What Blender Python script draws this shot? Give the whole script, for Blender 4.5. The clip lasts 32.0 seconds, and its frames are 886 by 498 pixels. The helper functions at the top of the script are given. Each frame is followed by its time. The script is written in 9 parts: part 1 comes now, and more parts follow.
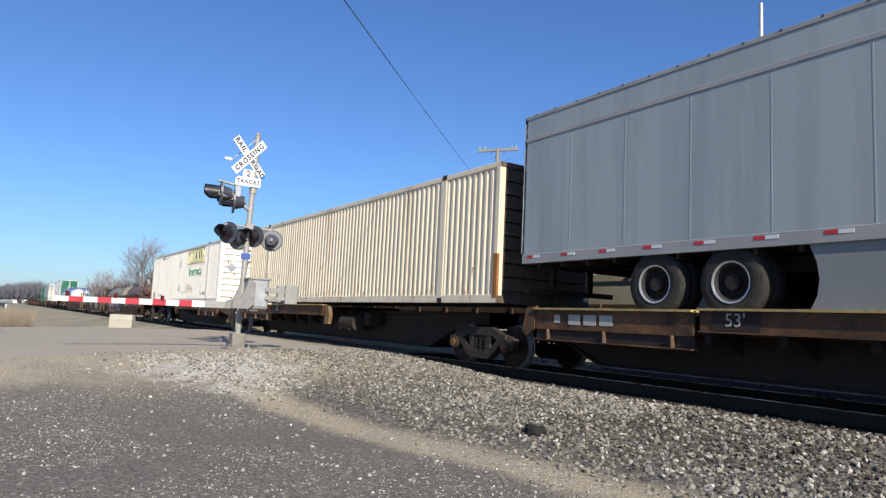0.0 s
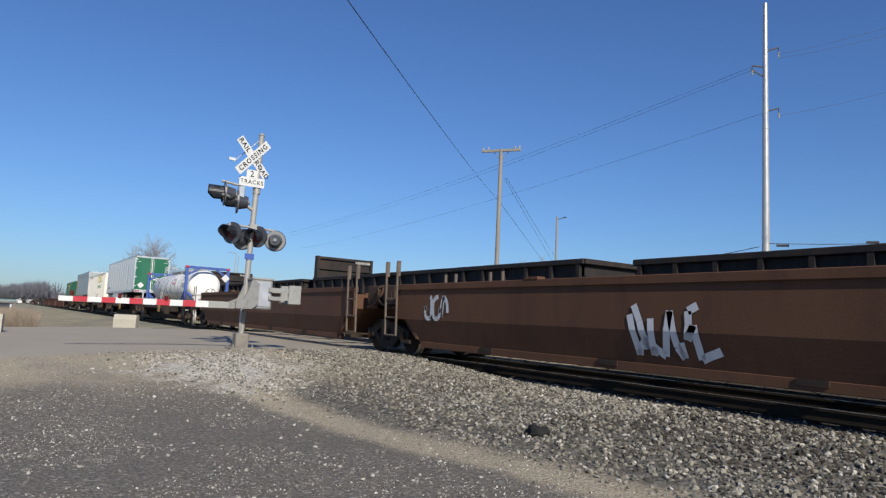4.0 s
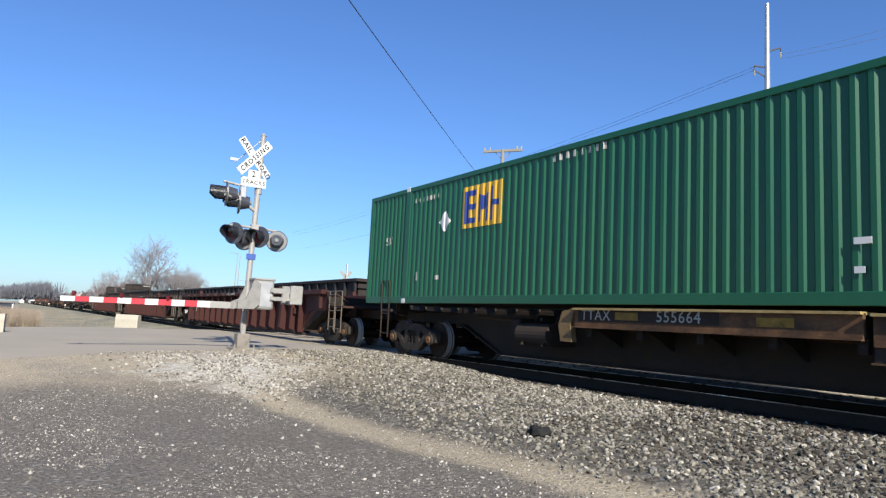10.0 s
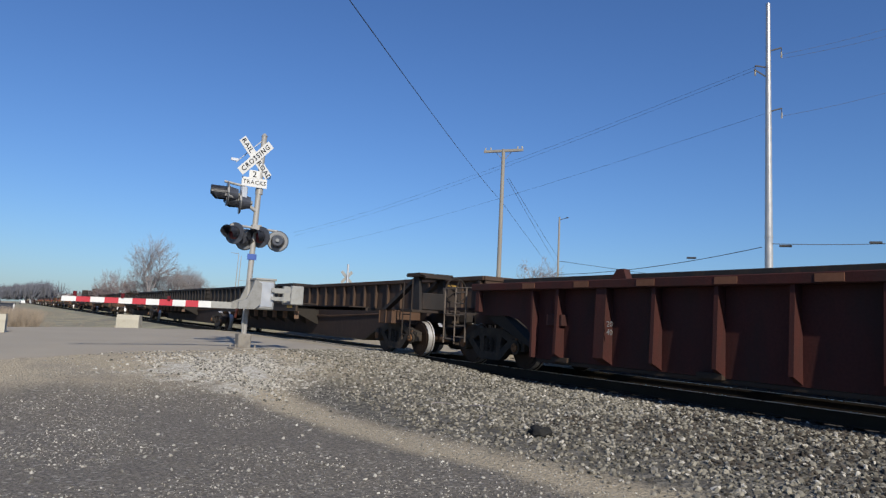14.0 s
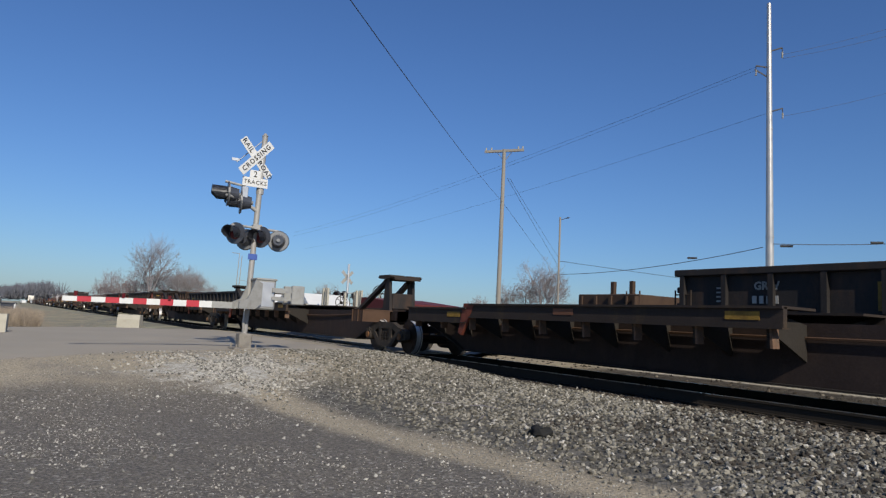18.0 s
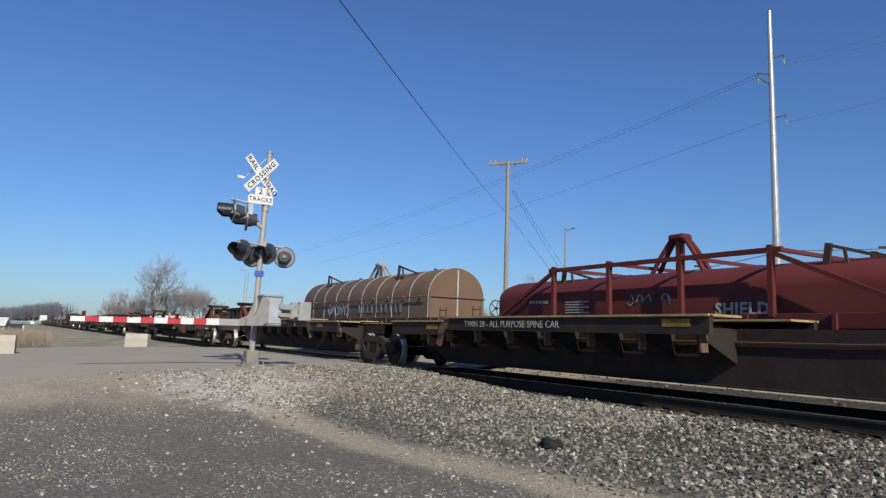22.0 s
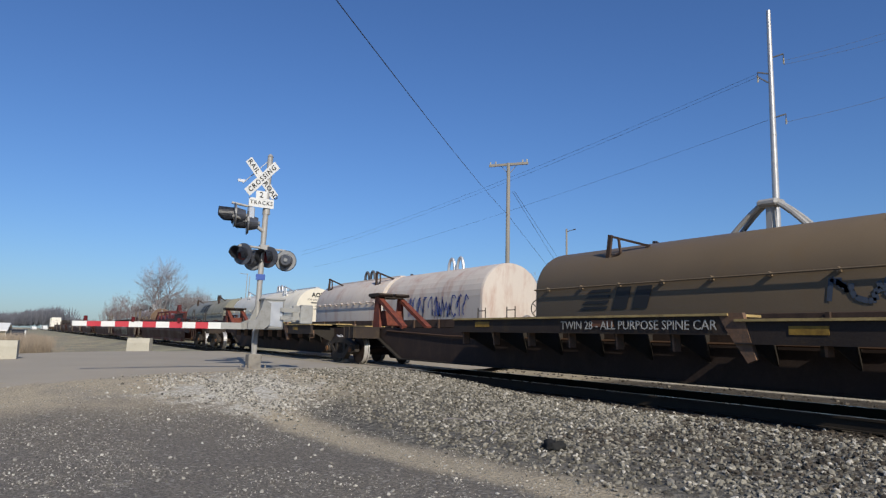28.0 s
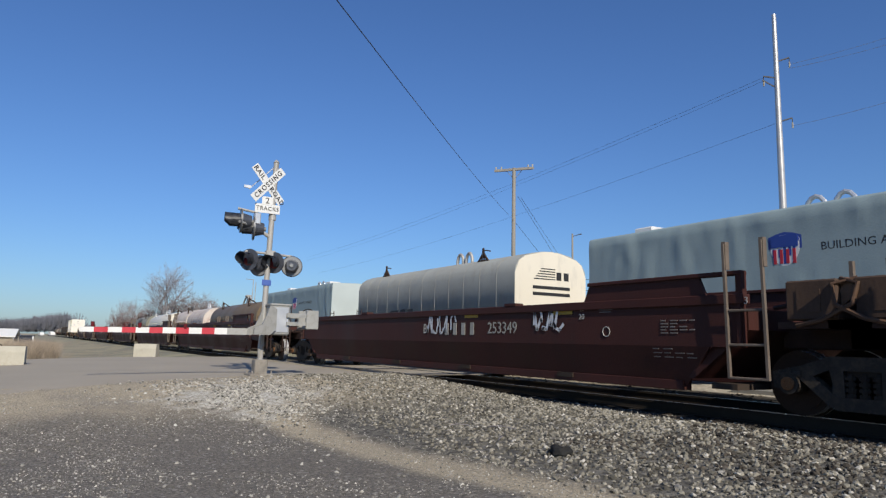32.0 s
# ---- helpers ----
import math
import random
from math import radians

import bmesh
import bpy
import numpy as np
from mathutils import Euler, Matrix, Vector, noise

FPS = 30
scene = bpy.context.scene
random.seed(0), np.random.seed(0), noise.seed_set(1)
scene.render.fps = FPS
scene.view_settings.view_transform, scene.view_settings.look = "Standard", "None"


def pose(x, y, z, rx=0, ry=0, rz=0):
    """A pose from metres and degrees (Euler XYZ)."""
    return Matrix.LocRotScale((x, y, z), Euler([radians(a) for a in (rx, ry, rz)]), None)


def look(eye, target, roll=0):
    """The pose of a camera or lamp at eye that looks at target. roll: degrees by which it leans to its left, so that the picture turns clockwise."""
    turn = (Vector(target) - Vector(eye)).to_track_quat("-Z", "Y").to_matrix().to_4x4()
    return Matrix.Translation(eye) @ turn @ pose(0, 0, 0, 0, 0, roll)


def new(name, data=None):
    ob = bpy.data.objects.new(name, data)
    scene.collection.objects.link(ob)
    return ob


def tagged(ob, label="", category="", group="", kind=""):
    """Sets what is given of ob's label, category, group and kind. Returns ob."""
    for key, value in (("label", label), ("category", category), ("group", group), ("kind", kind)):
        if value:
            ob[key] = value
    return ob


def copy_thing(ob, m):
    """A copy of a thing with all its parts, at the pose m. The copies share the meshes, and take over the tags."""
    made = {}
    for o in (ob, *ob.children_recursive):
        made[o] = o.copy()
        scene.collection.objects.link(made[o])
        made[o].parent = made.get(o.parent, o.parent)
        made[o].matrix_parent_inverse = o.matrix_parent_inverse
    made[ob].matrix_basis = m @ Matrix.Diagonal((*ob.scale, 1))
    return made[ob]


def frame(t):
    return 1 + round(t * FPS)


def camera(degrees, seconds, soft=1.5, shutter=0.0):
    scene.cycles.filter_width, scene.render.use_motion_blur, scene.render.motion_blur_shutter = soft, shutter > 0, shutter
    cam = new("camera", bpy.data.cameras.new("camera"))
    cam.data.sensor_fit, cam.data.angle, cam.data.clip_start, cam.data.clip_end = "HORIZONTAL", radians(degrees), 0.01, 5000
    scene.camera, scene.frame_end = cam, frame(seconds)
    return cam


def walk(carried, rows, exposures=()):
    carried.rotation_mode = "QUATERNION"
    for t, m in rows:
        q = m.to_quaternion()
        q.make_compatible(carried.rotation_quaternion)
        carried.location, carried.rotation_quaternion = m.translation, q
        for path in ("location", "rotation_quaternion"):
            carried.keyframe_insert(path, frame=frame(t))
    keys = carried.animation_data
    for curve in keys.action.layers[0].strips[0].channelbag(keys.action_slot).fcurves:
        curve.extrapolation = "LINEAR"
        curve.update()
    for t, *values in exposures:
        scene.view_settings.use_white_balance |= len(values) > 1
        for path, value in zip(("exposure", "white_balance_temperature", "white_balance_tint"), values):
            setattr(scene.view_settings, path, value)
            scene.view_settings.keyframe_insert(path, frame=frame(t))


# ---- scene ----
# World: x along the tracks, y away from the camera across them, z up from the rail heads.
EYE = (0.0, 0.0, 0.75)
V1, V2 = 18.5, -10.5            # speeds of the near and the far train, m/s
Y1, Y2 = 9.526, 13.80           # centre lines of the two tracks
Z1, Z2 = -0.10, 0.13            # heights of their rail heads
END = 32.0
cam = camera(66.86, END, soft=1.3)
CAM_ROWS = [
    (0, 56.97, 6.17, 2.72), (0.5, 57.00, 6.16, 2.70), (1, 57.07, 6.18, 2.62), (1.5, 57.13, 6.21, 2.68),
    (2, 57.16, 6.21, 2.73), (2.5, 57.17, 6.22, 2.79), (3, 57.23, 6.23, 2.84), (3.5, 57.25, 6.20, 2.80),
    (5.5, 57.31, 6.16, 2.88), (6, 57.32, 6.18, 2.92), (7, 57.31, 6.18, 2.84), (8, 57.32, 6.22, 2.85),
    (9, 57.39, 6.21, 2.84), (10, 57.39, 6.21, 2.84), (11, 57.39, 6.21, 2.84), (12, 57.45, 6.22, 2.88),
    (13, 57.45, 6.22, 2.88), (14, 57.46, 6.21, 2.83), (14.5, 57.47, 6.19, 2.74), (16.5, 57.52, 6.21, 2.86),
    (17, 57.52, 6.21, 2.86), (18, 57.52, 6.21, 2.86), (18.5, 57.53, 6.21, 2.88), (19, 57.61, 6.28, 2.39),
    (19.5, 57.78, 6.53, 1.95), (20, 57.90, 6.80, 1.75), (20.5, 58.04, 7.03, 1.97), (21, 58.08, 7.22, 1.95),
    (21.5, 58.10, 7.28, 2.08), (22, 58.06, 7.31, 1.79), (22.5, 58.15, 7.34, 1.39), (23, 58.15, 7.36, 1.99),
    (23.5, 58.12, 7.32, 1.74), (24, 58.09, 7.34, 1.37), (24.5, 58.10, 7.37, 1.12), (25, 58.04, 7.48, 1.00),
    (25.5, 58.00, 7.53, 1.09), (27.5, 58.12, 7.42, 0.90), (28, 58.16, 7.48, 1.36), (28.5, 58.23, 7.47, 1.47),
    (29, 58.33, 7.40, 1.31), (29.5, 58.47, 7.48, 1.20), (30, 58.57, 7.61, 1.29), (30.5, 58.58, 7.77, 1.29),
    (31, 58.58, 7.88, 1.16), (31.5, 58.67, 7.92, 1.27), (32, 58.66, 7.91, 1.27),
]

def cam_pose(yaw, pitch, roll):
    a, b = radians(yaw), radians(pitch)
    way = Vector((-math.sin(a) * math.cos(b), math.cos(a) * math.cos(b), math.sin(b)))
    return look(EYE, Vector(EYE) + way, roll)


STOPS = [(0, 0.38), (0.5, 0.2), (1, 0.02), (3, 0.03), (6, 0.0), (6.5, 0.05), (7, 0.22), (7.5, 0.15), (8, 0.09), (8.5, 0.13), (9, 0.46), (10, 0.6), (10.5, 0.5), (11, 0.09), (12, 0.0), (14, 0.0),
         (17, -0.16), (18, -0.16), (19, -0.18), (20, -0.1), (22, 0.0), (25, 0.0), (28, -0.05), (30, 0.0), (32, 0.0)]
walk(cam, [(t, cam_pose(a, b, c)) for t, a, b, c in CAM_ROWS], STOPS)

# ---- light ----
SUN_EL, SUN_DIR = radians(33.0), Vector((0.978, -0.205, 0.0)).normalized()
world = bpy.data.worlds.new("sky_world")
scene.world = world
world.use_nodes = True
wn = world.node_tree.nodes
sky = wn.new("ShaderNodeTexSky")
sky.sky_type = "NISHITA"
sky.sun_disc = False
sky.sun_elevation = SUN_EL
sky.sun_rotation = math.atan2(SUN_DIR.x, SUN_DIR.y)
sky.altitude = 200
sky.air_density, sky.dust_density, sky.ozone_density = 1.2, 0.5, 4.5
wn["Background"].inputs[1].default_value = 0.077
tint = wn.new("ShaderNodeMix")
tint.data_type, tint.blend_type = "RGBA", "MULTIPLY"
tint.inputs[0].default_value = 1.0
tint.inputs[7].default_value = (0.735, 0.985, 1.395, 1)
world.node_tree.links.new(sky.outputs[0], tint.inputs[6])
world.node_tree.links.new(tint.outputs[2], wn["Background"].inputs[0])
sun_data = bpy.data.lights.new("sun", "SUN")
sun_data.energy, sun_data.angle, sun_data.color = 5.0, radians(0.53), (1.0, 0.92, 0.79)
sun = new("sun", sun_data)
to_sun = Vector((SUN_DIR.x * math.cos(SUN_EL), SUN_DIR.y * math.cos(SUN_EL), math.sin(SUN_EL)))
sun.matrix_basis = look(to_sun * 50, (0, 0, 0))
scene.view_settings.exposure = 0.0


# ---- materials ----
def mat(name, col, rough=0.7, metal=0.0, var=0.25, scale=1.5, fine=30.0, bump=0.15, dirt=None, amount=0.35, streak=1.0, island=0.0):
    """A weathered surface: base colour with broad and fine variation, dirt or painted sheen in streaks, and a fine
    relief.
    """
    m = bpy.data.materials.new(name)
    m.use_nodes = True
    t = m.node_tree
    n, l = t.nodes, t.links
    b = n["Principled BSDF"]
    b.inputs["Metallic"].default_value = metal
    # dusty and rusty surfaces have little gloss of their own
    b.inputs["Specular IOR Level"].default_value = 0.5 if rough < 0.5 else 0.15
    co = n.new("ShaderNodeTexCoord")
    mp = n.new("ShaderNodeMapping")
    mp.inputs["Scale"].default_value = (1, 1, 1 / streak)
    l.new(co.outputs["Object"], mp.inputs[0])
    big = n.new("ShaderNodeTexNoise")
    big.inputs["Scale"].default_value, big.inputs["Detail"].default_value = scale, 5
    l.new(mp.outputs[0], big.inputs["Vector"])
    small = n.new("ShaderNodeTexNoise")
    small.inputs["Scale"].default_value, small.inputs["Detail"].default_value = fine, 3
    l.new(co.outputs["Object"], small.inputs["Vector"])
    add = n.new("ShaderNodeMath")
    add.operation = "MULTIPLY_ADD"
    l.new(small.outputs[0], add.inputs[0])
    add.inputs[1].default_value = 0.5
    l.new(big.outputs[0], add.inputs[2])
    val = n.new("ShaderNodeMapRange")
    val.inputs[1].default_value, val.inputs[2].default_value = 0.35, 1.15
    val.inputs[3].default_value, val.inputs[4].default_value = 1 - var, 1 + var
    l.new(add.outputs[0], val.inputs[0])
    last = val.outputs[0]
    if island:
        geo = n.new("ShaderNodeNewGeometry")
        rnd = n.new("ShaderNodeMapRange")
        rnd.inputs[3].default_value, rnd.inputs[4].default_value = 1 - island, 1 + island
        l.new(geo.outputs["Random Per Island"], rnd.inputs[0])
        mul = n.new("ShaderNodeMath")
        mul.operation = "MULTIPLY"
        l.new(last, mul.inputs[0])
        l.new(rnd.outputs[0], mul.inputs[1])
        last = mul.outputs[0]
    sc = n.new("ShaderNodeVectorMath")
    sc.operation = "SCALE"
    sc.inputs[0].default_value = col
    l.new(last, sc.inputs["Scale"])
    out = sc.outputs[0]
    if dirt:
        ramp = n.new("ShaderNodeMapRange")
        ramp.inputs[1].default_value, ramp.inputs[2].default_value = 0.62 - 0.3 * amount, 0.95 - 0.3 * amount
        two = n.new("ShaderNodeTexNoise")
        two.inputs["Scale"].default_value, two.inputs["Detail"].default_value = scale * 2.3, 7
        two.inputs["Roughness"].default_value = 0.7
        l.new(mp.outputs[0], two.inputs["Vector"])
        l.new(two.outputs[0], ramp.inputs[0])
        mix = n.new("ShaderNodeMix")
        mix.data_type = "RGBA"
        l.new(ramp.outputs[0], mix.inputs[0])
        l.new(out, mix.inputs[6])
        mix.inputs[7].default_value = (*dirt, 1)
        out = mix.outputs[2]
    l.new(out, b.inputs["Base Color"])
    rr = n.new("ShaderNodeMapRange")
    rr.inputs[1].default_value, rr.inputs[2].default_value = 0.3, 0.7
    rr.inputs[3].default_value, rr.inputs[4].default_value = max(rough - 0.1, 0.03), min(rough + 0.1, 1)
    l.new(big.outputs[0], rr.inputs[0])
    l.new(rr.outputs[0], b.inputs["Roughness"])
    if bump:
        bp = n.new("ShaderNodeBump")
        bp.inputs["Strength"].default_value, bp.inputs["Distance"].default_value = bump, 0.02
        l.new(small.outputs[0], bp.inputs["Height"])
        l.new(bp.outputs[0], b.inputs["Normal"])
    return m


def plain(name, col, rough=0.5, metal=0.0):
    m = bpy.data.materials.new(name)
    m.use_nodes = True
    b = m.node_tree.nodes["Principled BSDF"]
    b.inputs["Base Color"].default_value = (*col, 1)
    b.inputs["Roughness"].default_value, b.inputs["Metallic"].default_value = rough, metal
    return m


RUST = (0.10, 0.045, 0.022)
SOOT = (0.018, 0.015, 0.013)
M_BLACK = mat("sooty_black_steel", (0.036, 0.029, 0.024), 0.8, 0.0, 0.45, 1.2, dirt=(0.055, 0.035, 0.023), amount=0.5)
# near-black that paints in the deep shade under decks, in arches and hubs
M_UNDER = mat("shaded_underframe", (0.03, 0.026, 0.022), 0.85, 0, 0.3, 2)
M_TRUCK = mat("greasy_truck_steel", (0.03, 0.025, 0.021), 0.75, 0.0, 0.4, 3, dirt=(0.045, 0.03, 0.02), amount=0.4)
M_FRAME = mat("dusty_cast_side_frame", (0.038, 0.033, 0.028), 0.8, 0.0, 0.4, 3, dirt=(0.095, 0.07, 0.05), amount=0.5)
M_BEARCAP = mat("rusty_bearing_cap", (0.15, 0.075, 0.035), 0.75, 0, 0.3, 5)
M_LADDER = mat("dusty_grey_brown_ladder", (0.13, 0.105, 0.085), 0.7, 0, 0.3, 4)
M_WHEEL = mat("brown_wheel_steel", (0.035, 0.023, 0.017), 0.6, 0.4, 0.3, 4)
M_TREAD = mat("polished_wheel_tread", (0.62, 0.6, 0.57), 0.38, 0.55, 0.15, 4, bump=0)
M_YEL = mat("faded_yellow_orange_paint", (0.15, 0.08, 0.04), 0.7, 0, 0.5, 1.1, dirt=(0.042, 0.029, 0.022), amount=0.95, streak=0.7)
M_DECKLIP = mat("worn_yellow_deck_edge", (0.38, 0.28, 0.12), 0.6, 0, 0.3, 2.5, dirt=(0.15, 0.10, 0.05), amount=0.5)
M_YELLOW = mat("old_yellow_paint", (0.27, 0.165, 0.035), 0.6, 0, 0.3, 2, dirt=(0.06, 0.03, 0.015), amount=0.5)
M_WELLBR = mat("rust_brown_well_paint", (0.11, 0.056, 0.034), 0.68, 0, 0.3, 0.6, dirt=(0.07, 0.037, 0.025), amount=0.45, streak=3)
M_WELLRED = mat("oxide_red_well_paint", (0.056, 0.019, 0.0165), 0.68, 0, 0.45, 0.8, dirt=(0.03, 0.02, 0.018), amount=0.6, streak=3)
M_WELLMAR = mat("maroon_well_paint", (0.05, 0.018, 0.015), 0.6, 0, 0.3, 0.7, dirt=(0.034, 0.018, 0.015), amount=0.45, streak=3)
M_SPINEDK = mat("dark_brown_spine_paint", (0.036, 0.028, 0.024), 0.7, 0, 0.35, 1.2, dirt=(0.08, 0.055, 0.028), amount=0.35, streak=2)
M_HITCH = mat("red_oxide_hitch_paint", (0.18, 0.052, 0.033), 0.65, 0, 0.3, 3, dirt=(0.04, 0.022, 0.018), amount=0.6)
M_WELLDK = mat("grimy_dark_well_end", (0.045, 0.028, 0.023), 0.7, 0, 0.35, 1.5, dirt=(0.07, 0.04, 0.028), amount=0.4)
M_GON = mat("black_gondola_paint", (0.03, 0.027, 0.026), 0.65, 0, 0.35, 1.2, dirt=(0.075, 0.045, 0.03), amount=0.45, streak=3)
M_GONBR = mat("brown_gondola_paint", (0.07, 0.045, 0.032), 0.7, 0, 0.35, 1.2, dirt=(0.03, 0.022, 0.018), amount=0.5, streak=3)
M_WHITE = mat("white_container_paint", (0.75, 0.71, 0.625), 0.45, 0, 0.06, 0.8, bump=0.03, dirt=(0.52, 0.45, 0.34), amount=0.3, streak=6)
M_BEIGE = mat("cream_container_paint", (0.74, 0.65, 0.48), 0.5, 0, 0.08, 0.8, bump=0.03, dirt=(0.42, 0.32, 0.2), amount=0.35, streak=6)
M_GREEN = mat("green_container_paint", (0.008, 0.09, 0.04), 0.42, 0, 0.12, 0.8, bump=0.03, dirt=(0.02, 0.10, 0.055), amount=0.3, streak=6)
# the dirt colour here paints the skin's wavy upright reflections as streaks
M_TRAIL = mat("grey_trailer_skin_sheen_streaks", (0.315, 0.35, 0.355), 0.4, 0.0, 0.14, 0.9, bump=0.02, dirt=(0.235, 0.262, 0.268), amount=0.6, streak=14)
M_TRAILW = mat("clean_white_trailer_skin", (0.76, 0.745, 0.70), 0.35, 0.0, 0.05, 0.6, bump=0.02, dirt=(0.62, 0.61, 0.58), amount=0.2, streak=6)
M_ALU = mat("dull_aluminium", (0.6, 0.6, 0.6), 0.4, 0.8, 0.12, 2, bump=0.03)
M_GALV = mat("galvanised_steel", (0.55, 0.56, 0.57), 0.45, 0.6, 0.12, 3, bump=0.03)
M_MAST = mat("dirty_mast_paint", (0.36, 0.35, 0.33), 0.55, 0.25, 0.2, 3, bump=0.04, dirt=(0.22, 0.19, 0.15), amount=0.35, streak=3)
M_GREYBOX = mat("grey_machine_paint", (0.30, 0.30, 0.285), 0.55, 0.1, 0.15, 3, bump=0.04, dirt=(0.2, 0.18, 0.15), amount=0.3)
M_ARM = mat("dark_steel_arm", (0.09, 0.09, 0.095), 0.6, 0.2, 0.2, 3)
M_PIPE = mat("rusty_brown_pipe", (0.085, 0.05, 0.032), 0.7, 0, 0.3, 3)
M_STEELPOLE = mat("weathered_pole_steel", (0.46, 0.45, 0.43), 0.4, 0.5, 0.12, 1.5, bump=0.02)
M_RUBBER = mat("tyre_rubber", (0.022, 0.022, 0.022), 0.85, 0, 0.3, 5)
M_TYRE = mat("dusty_tyre_rubber", (0.036, 0.034, 0.032), 0.9, 0, 0.3, 4, dirt=(0.075, 0.07, 0.062), amount=0.35)
M_REDREF = plain("red_reflector", (0.5, 0.02, 0.03), 0.35)
M_WHT = mat("white_sign_paint", (0.62, 0.62, 0.60), 0.45, 0, 0.09, 3, bump=0.02)
M_BLK = plain("black_lettering", (0.015, 0.015, 0.015), 0.6)
M_WLET = mat("white_lettering", (0.38, 0.37, 0.34), 0.6, 0, 0.2, 4, bump=0)
M_GRNLET = plain("green_lettering", (0.02, 0.25, 0.12), 0.5)
M_RED = mat("red_sign_paint", (0.42, 0.02, 0.035), 0.45, 0, 0.1, 3, bump=0.02)
M_BLUE = mat("blue_frame_paint", (0.05, 0.10, 0.33), 0.45, 0, 0.15, 2, bump=0.03)
M_TANK = mat("white_tank_cladding", (0.88, 0.86, 0.80), 0.35, 0, 0.05, 1, bump=0.02, dirt=(0.66, 0.61, 0.53), amount=0.25, streak=4)
M_WOOD = mat("weathered_pole_wood", (0.26, 0.243, 0.212), 0.85, 0, 0.25, 2, streak=8, bump=0.3)
M_TIE = mat("creosoted_tie_wood", (0.035, 0.028, 0.023), 0.9, 0, 0.4, 2, bump=0.4, dirt=(0.08, 0.062, 0.048), amount=0.3)
M_RAIL = mat("rusty_rail_side", (0.031, 0.025, 0.019), 0.85, 0.0, 0.3, 3)
M_RAILTOP = mat("polished_rail_head", (0.5, 0.48, 0.46), 0.3, 1.0, 0.1, 4, bump=0)
M_GREYSLAB = mat("grey_concrete", (0.24, 0.235, 0.225), 0.85, 0, 0.15, 2, bump=0.2)
M_CONC = mat("pale_concrete", (0.41, 0.385, 0.315), 0.85, 0, 0.15, 2, bump=0.25, dirt=(0.3, 0.26, 0.2), amount=0.3)
M_ASPH = mat("worn_grey_asphalt", (0.32, 0.285, 0.23), 0.95, 0, 0.12, 0.5, fine=60, bump=0.2, dirt=(0.3, 0.28, 0.24), amount=0.3)
M_STONE = mat("grey_ballast_stone", (0.175, 0.162, 0.132), 0.9, 0, 0.3, 4, bump=0.2, island=0.7)
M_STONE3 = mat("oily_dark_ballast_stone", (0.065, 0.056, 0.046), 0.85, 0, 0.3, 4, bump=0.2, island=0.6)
M_STONE2 = mat("pale_ballast_stone", (0.34, 0.32, 0.28), 0.9, 0, 0.3, 4, bump=0.2, island=0.5)
M_CHIP = mat("pale_stone_chips", (0.28, 0.265, 0.232), 0.85, 0, 0.2, 4, bump=0.2, island=0.75)


# ---- mesh helpers ----
def box(bm, x0, x1, y0, y1, z0, z1, bevel=0.0):
    m = Matrix.LocRotScale(((x0 + x1) / 2, (y0 + y1) / 2, (z0 + z1) / 2), None, (abs(x1 - x0), abs(y1 - y0), abs(z1 - z0)))
    made = bmesh.ops.create_cube(bm, size=1, matrix=m)
    if bevel:
        edges = list({e for v in made["verts"] for e in v.link_edges})
        bmesh.ops.bevel(bm, geom=edges, offset=bevel, segments=1, affect="EDGES")


def prism(bm, pts, y0, y1, axis="y"):
    """A polygon in the xz plane (or yz, axis 'x'; xy, axis 'z') pulled from y0 to y1."""
    def at(p, d):
        return {"y": (p[0], d, p[1]), "x": (d, p[0], p[1]), "z": (p[0], p[1], d)}[axis]
    a = [bm.verts.new(at(p, y0)) for p in pts]
    b = [bm.verts.new(at(p, y1)) for p in pts]
    fs = [bm.faces.new(a), bm.faces.new(b[::-1])]
    for i in range(len(pts)):
        j = (i + 1) % len(pts)
        fs.append(bm.faces.new((a[i], b[i], b[j], a[j])))
    bmesh.ops.recalc_face_normals(bm, faces=fs)


def rod(bm, p0, p1, r, n=8, r2=None, caps=True):
    p0, p1 = Vector(p0), Vector(p1)
    d = p1 - p0
    if d.length < 1e-6:
        return
    q = d.to_track_quat("Z", "Y").to_matrix().to_4x4()
    bmesh.ops.create_cone(bm, cap_ends=caps, segments=n, radius1=r, radius2=r if r2 is None else r2, depth=d.length,
                          matrix=Matrix.Translation((p0 + p1) / 2) @ q)


def bar(bm, p0, p1, w, h=None):
    """A square bar from p0 to p1."""
    p0, p1 = Vector(p0), Vector(p1)
    d = p1 - p0
    q = d.to_track_quat("X", "Z").to_matrix().to_4x4()
    bmesh.ops.create_cube(bm, size=1, matrix=Matrix.Translation((p0 + p1) / 2) @ q @ Matrix.Diagonal((d.length, w, h or w, 1)))


def path(bm, pts, r, n=6):
    """A bent round bar through the points: one connected tube."""
    p = [Vector(q) for q in pts]
    rings, side = [], None
    for k, q in enumerate(p):
        a, b = p[max(k - 1, 0)], p[min(k + 1, len(p) - 1)]
        d = (b - a).normalized()
        side = d.orthogonal().normalized() if side is None else (side - d * side.dot(d)).normalized()
        up = d.cross(side)
        rings.append([bm.verts.new(q + (side * math.cos(6.2832 * i / n) + up * math.sin(6.2832 * i / n)) * r) for i in range(n)])
    for a, b in zip(rings, rings[1:]):
        for i in range(n):
            bm.faces.new((a[i], a[(i + 1) % n], b[(i + 1) % n], b[i]))
    bm.faces.new(rings[0][::-1])
    bm.faces.new(rings[-1])


